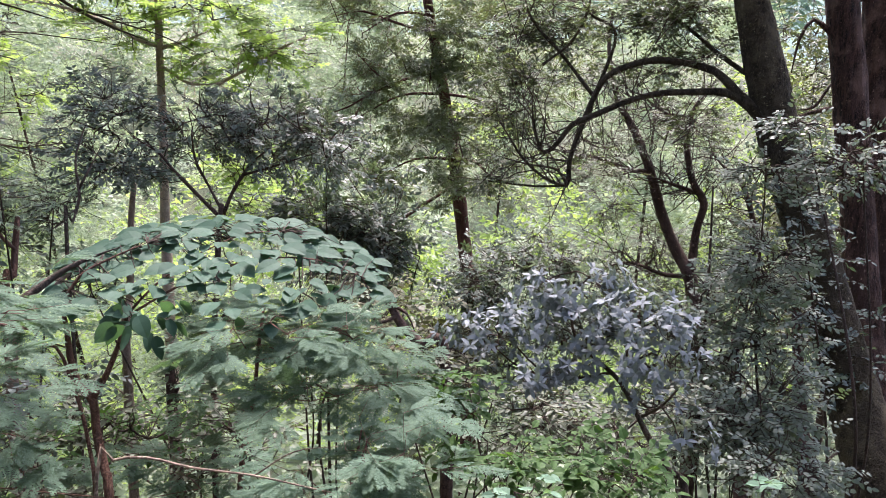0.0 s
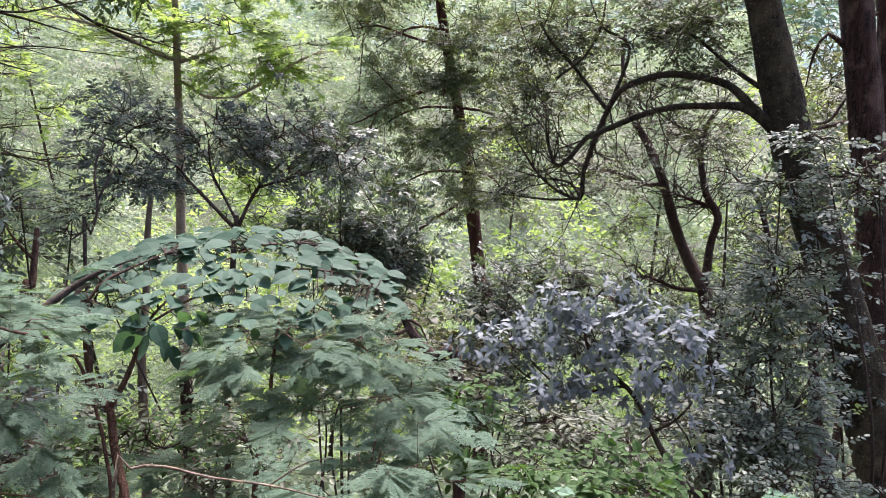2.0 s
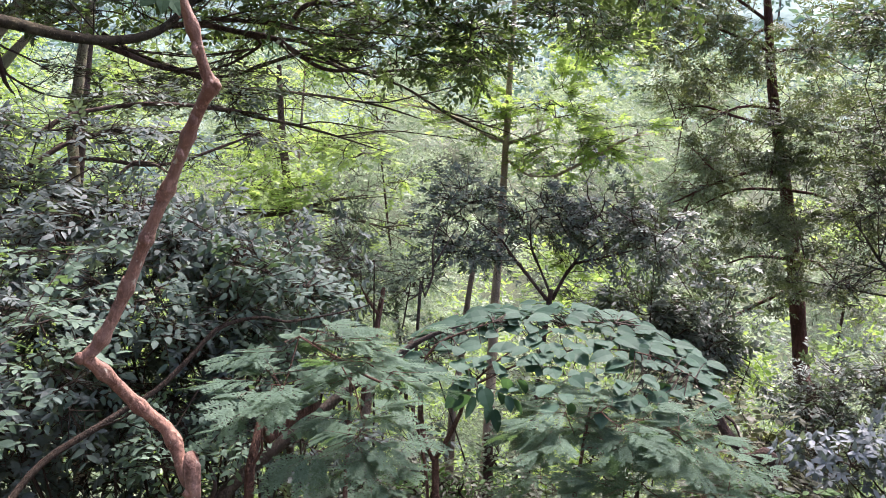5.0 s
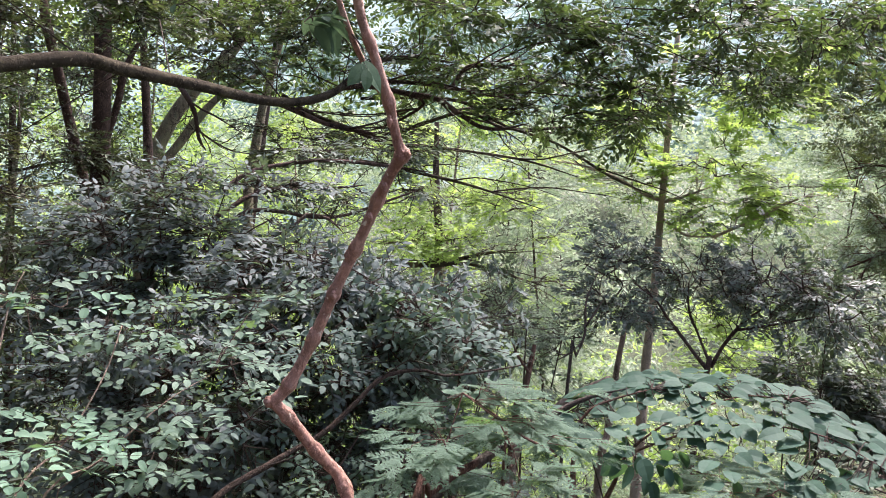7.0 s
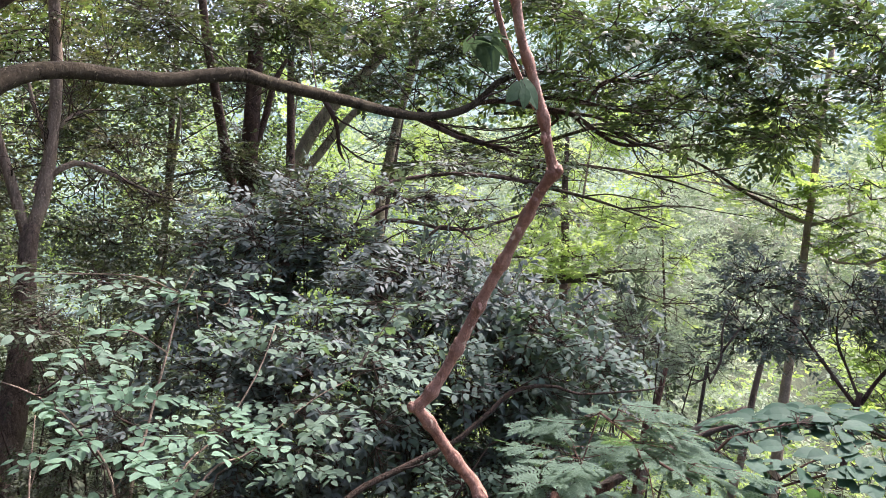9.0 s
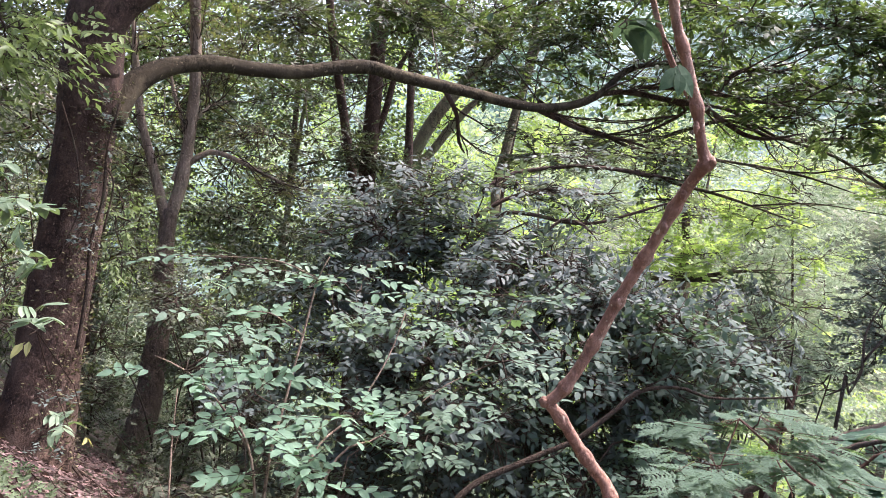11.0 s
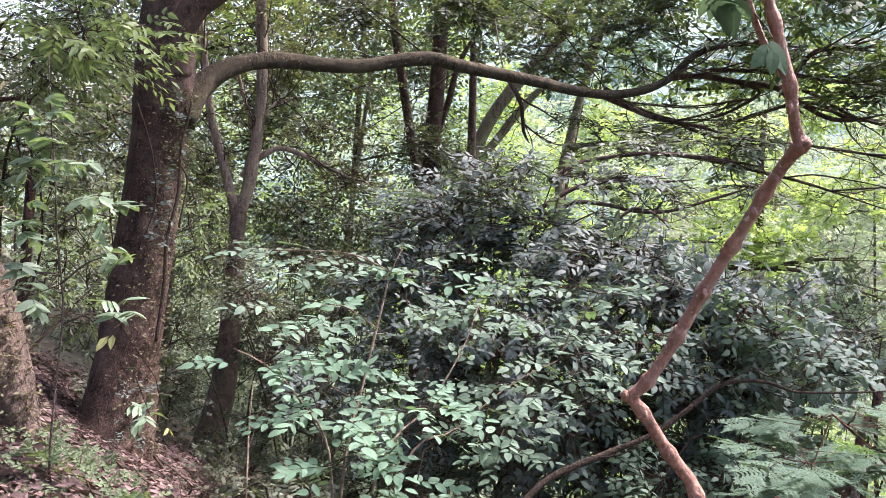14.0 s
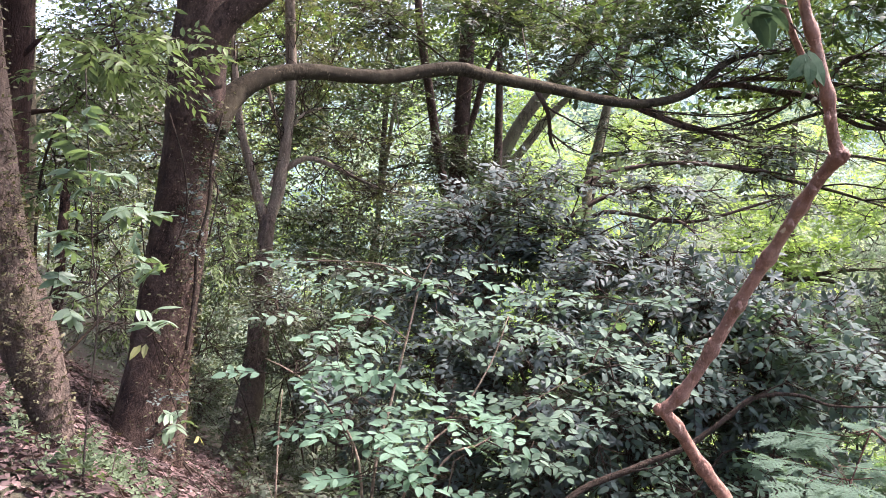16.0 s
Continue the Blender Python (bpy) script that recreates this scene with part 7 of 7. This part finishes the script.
# pale fresh-leaved shrub near the path
def fresh_shrub():
    x, y, z = (-2.57, 1.15, 0.42)
    gz = float(ground_z(x, y))
    t = thing("fresh_shrub", "shrub with pale fresh-green oval leaves in layered sprays", "shrub", (x, y, gz))
    br = [[(x, y, gz - 0.1, 0.008)] + [(-2.59, 1.181, 0.489, 0.0047), (-2.678, 1.293, 0.75, 0.0038), (-2.732, 1.388, 0.997, 0.0034), (-2.763, 1.459, 1.217, 0.0024), (-2.758, 1.503, 1.309, 0.0014)], [(x, y, gz - 0.1, 0.007)] + [(-2.613, 1.146, 0.487, 0.0037), (-2.736, 1.051, 0.765, 0.0028), (-2.807, 0.94, 0.886, 0.0023), (-2.85, 0.845, 0.938, 0.0014)]]
    br += [[(x, y, gz - 0.1, 0.007)] + [(-2.518, 1.284, 0.496, 0.0037), (-2.544, 1.527, 0.713, 0.0029), (-2.562, 1.698, 0.92, 0.0025), (-2.59, 1.796, 1.095, 0.0020)], [(x, y, gz - 0.1, 0.007)] + [(-2.468, 1.351, 0.502, 0.0037), (-2.439, 1.59, 0.647, 0.0029), (-2.386, 1.826, 0.814, 0.0020), (-2.309, 1.996, 0.909, 0.0015)],
          [(-2.721, 1.38, 1.001, 0.0024), (-2.926, 1.35, 1.051, 0.0020), (-3.095, 1.291, 1.019, 0.0015)], [(-2.732, 1.435, 1.223, 0.0019), (-2.899, 1.368, 1.267, 0.0020), (-3.084, 1.265, 1.259, 0.0015), (-3.369, 1.07, 1.224, 0.0013)]]
    for k, b in enumerate(br):
        limb("stem", [(*q[:3], q[3] * 1.35) for q in b], BARK_PALE, t, sides=7, step=0.05, seed=320 + k)
    roots = br[0][2:] + br[1][2:] + br[2][2:] + br[3][2:] + br[4] + br[5]
    foliage(t, [(-2.79, 0.94, 0.9, 0.19, 0.06, 8), (-2.58, 1.1, 0.77, 0.25, 0.1, 14), (-2.47, 1.07, 0.62, 0.22, 0.1, 14), (-2.43, 1.38, 0.75, 0.23, 0.1, 16), (-2.4, 1.25, 0.5, 0.2, 0.1, 12), (-2.94, 1.35, 1.02, 0.18, 0.06, 7), (-2.76, 1.63, 1.17, 0.17, 0.08, 4)],
            LEAF_FRESH, 330, stem=0.2, per=7, flat=0.2, length=0.054, width=0.031, lean=(0.28, -0.2, 0.0), shape="broad", roots=roots, pieces=300, tilt=0.16, droop=0.08, spread=58, thick=0.005)
    foliage(t, [(-2.39, 1.89, 0.81, 0.34, 0.12, 22), (-2.62, 2.04, 1.05, 0.3, 0.1, 19), (-2.6, 2.47, 1.12, 0.39, 0.1, 23), (-2.42, 2.44, 0.95, 0.19, 0.1, 11), (-3.22, 1.34, 1.22, 0.38, 0.05, 15), (-2.32, 1.73, 0.62, 0.2, 0.14, 16), (-2.2, 1.95, 0.95, 0.2, 0.1, 12)],
            LEAF_MID, 331, stem=0.2, per=7, flat=0.2, length=0.048, width=0.027, lean=(0.22, -0.18, 0.0), shape="broad", roots=roots, pieces=300, tilt=0.16, droop=0.1, spread=58, thick=0.005)
    foliage(t, [(-2.75, 1.08, 1.02, 0.14, 0.12, 8), (-2.66, 1.42, 1.17, 0.19, 0.21, 11)], LEAF_MID, 332, stem=0.2, per=7, flat=0.2, length=0.048, width=0.027, lean=(0.22, -0.18, 0.0), shape="broad", roots=roots, pieces=200, tilt=0.16, droop=0.1, thick=0.005)


fresh_shrub()


# sapling with drooping leaves beside the crusted trunk
def droop_sapling():
    path = rooted([(-4.208, 0.519, 2.003, 0.0028), (-4.218, 0.538, 1.72, 0.0038), (-4.205, 0.56, 1.456, 0.0044), (-4.19, 0.573, 1.164, 0.005), (-4.12, 0.59, 0.847, 0.0056), (-4.04, 0.549, 0.49, 0.0062), (-3.953, 0.514, 0.25, 0.007)])
    t = thing("drooping_sapling", "sapling with long drooping glossy leaves, some yellow", "tree", foot_of(path))
    limb("stem", [(*q[:3], q[3] * 0.8) for q in path], TWIG_GREY, t, sides=7, step=0.06, seed=340)
    br = [[(-4.185, 0.572, 1.217, 0.0057), (-4.127, 0.643, 1.292, 0.0045), (-4.057, 0.722, 1.382, 0.0033)], [(-4.142, 0.579, 0.952, 0.0057), (-4.079, 0.69, 1.069, 0.0045), (-3.997, 0.82, 1.12, 0.0033)], [(-4.101, 0.585, 0.769, 0.0057), (-4.082, 0.701, 0.82, 0.0046), (-4.033, 0.82, 0.768, 0.0034)], [(-4.156, 0.561, 1.004, 0.0046), (-4.221, 0.501, 0.995, 0.0046), (-4.274, 0.452, 0.946, 0.0035)]]
    for k, b in enumerate(br):
        limb("twig", b, TWIG_GREY, t, sides=5, step=0.05, seed=341 + k)
    foliage(t, [(-4.23, 0.49, 1.71, 0.16, 0.14, 9), (-4.21, 0.56, 1.51, 0.25, 0.14, 14), (-4.06, 0.71, 1.35, 0.12, 0.12, 8), (-4.18, 0.44, 0.96, 0.14, 0.15, 8), (-4, 0.8, 1.12, 0.14, 0.08, 6), (-4.05, 0.83, 0.85, 0.12, 0.07, 4), (-4.49, 1.18, 0.15, 0.17, 0.08, 6), (-4.31, 0.48, 1.23, 0.13, 0.14, 6)],
            LEAF_SAPLING, 345, stem=0.07, per=6, length=0.086, width=0.037, shape="broad", roots=path[:5] + br[0] + br[1] + br[2], pieces=300, droop=0.3, tilt=0.3, thick=0.004, spread=70)
    foliage(t, [(-3.94, 0.78, 0.75, 0.12, 0.05, 1), (-4.35, 1.18, 0.1, 0.06, 0.03, 1)], LEAF_YELLOW, 346, stem=0.04, per=3, length=0.075, width=0.032, shape="lance", roots=br[2], pieces=8, droop=0.9, thick=0.004)
    foliage(t, [(-5.04, 0.82, 2.27, 0.39, 0.19, 30), (-5.13, 1.23, 2.22, 0.41, 0.2, 30)], LEAF_LIME, 347, stem=0.16, per=6, length=0.085, width=0.03, shape="lance", roots=path[:2], name="upper_leaves", droop=0.3, inner=False)


droop_sapling()


# ---- forest floor at the path's edge ----
def litter():
    rng = np.random.default_rng(400)
    n = 54000
    x, y = rng.normal(-4.9, 2.4, n), rng.normal(0.5, 1.4, n)
    x[:13000], y[:13000] = rng.normal(-7.2, 1.1, 13000), rng.normal(1.35, 0.7, 13000)
    keep = (y < 0.85) | (x < -4.3) | (rng.random(n) < 0.3)
    x, y = x[keep], y[keep]
    n = len(x)
    pos = np.stack([x, y, ground_z(x, y) + 0.006 + rng.random(n) * 0.03], 1)
    a = rng.random(n) * 6.28
    along = np.stack([np.cos(a), np.sin(a), rng.normal(0, 0.18, n) - 0.5 * np.sin(a) * (y > 0.55)], 1)
    up = np.array((0, 0.5, 1.0)) + rng.normal(0, 0.75, (n, 3))
    s = (0.018 + 0.06 * rng.random(n) ** 2) * np.where(x > -4.6, 1.35, 1.0)
    v, f = blades(pos, along, up, s, s * rng.uniform(0.25, 0.6, n), "simple")
    ob = part("leaf_litter", v, f, LITTER)
    tagged(ob, "dry brown and pinkish fallen leaves on the bank", "leaf litter", "", "stuff")
    # dead twigs between the leaves
    n = 420
    x, y = rng.normal(-6.0, 1.3, n), rng.normal(1.0, 0.6, n)
    a, far = rng.random(n) * 6.28, 0.08 + 0.45 * rng.random(n) ** 3
    p = np.stack([x, y, ground_z(x, y) + rng.uniform(0.01, 0.04, n)], 1)
    x, y = x + np.cos(a) * far, y + np.sin(a) * far
    q = np.stack([x, y, ground_z(x, y) + rng.uniform(0.02, 0.12, n)], 1)
    v, f = sticks(p, q, 0.005, 0.002, rng, 0.1)
    tagged(part("fallen_twigs", v, f, TWIG), "dead brown twigs lying among the fallen leaves", "twigs", "", "stuff")


litter()


def low_plants():
    rng = np.random.default_rng(410)
    cl = []
    for k in range(40):
        x, y = rng.uniform(-5.2, -2.6), rng.uniform(0.3, 1.0)
        cl.append((x, y, float(ground_z(x, y)) + 0.06, 0.16, 0.06, 12))
    grow("ground_cover", "low green seedlings growing through the fallen leaves", cl, LEAF_SEEDLING, rng)
    cl = []
    for k in range(230):
        x, y = rng.uniform(-20, -4.6), rng.uniform(1.9, 8.0)
        k = 0.4 + 0.05 * abs(x)
        cl.append((x, y, float(ground_z(x, y)) + 0.5 * k, k, 0.5 * k, 20))
    for k in range(40):
        x, y = rng.uniform(-6.2, -3.6), rng.uniform(2.3, 3.8)
        cl.append((x, y, float(ground_z(x, y)) + 0.1, 0.35, 0.12, 14))
    for k in range(60):
        x, y = rng.uniform(-9.5, -5.6), rng.uniform(2.3, 4.4)
        cl.append((x, y, float(ground_z(x, y)) + 0.25, 0.4, 0.28, 24))
    grow("gully_undergrowth", "dark low evergreen undergrowth in the gully", cl, LEAF_OAK, rng)


def grow(name, label, cl, material, rng):
    pos, along, up, ln, wd, a, b = sprigs(cl, rng, 0.08, 6, 0.036, 0.02, rise=0.6)
    v, f = blades(pos, along, up, ln, wd, "simple")
    tagged(part(name, v, f, material, smooth=False), label, "undergrowth", "", "stuff")


low_plants()
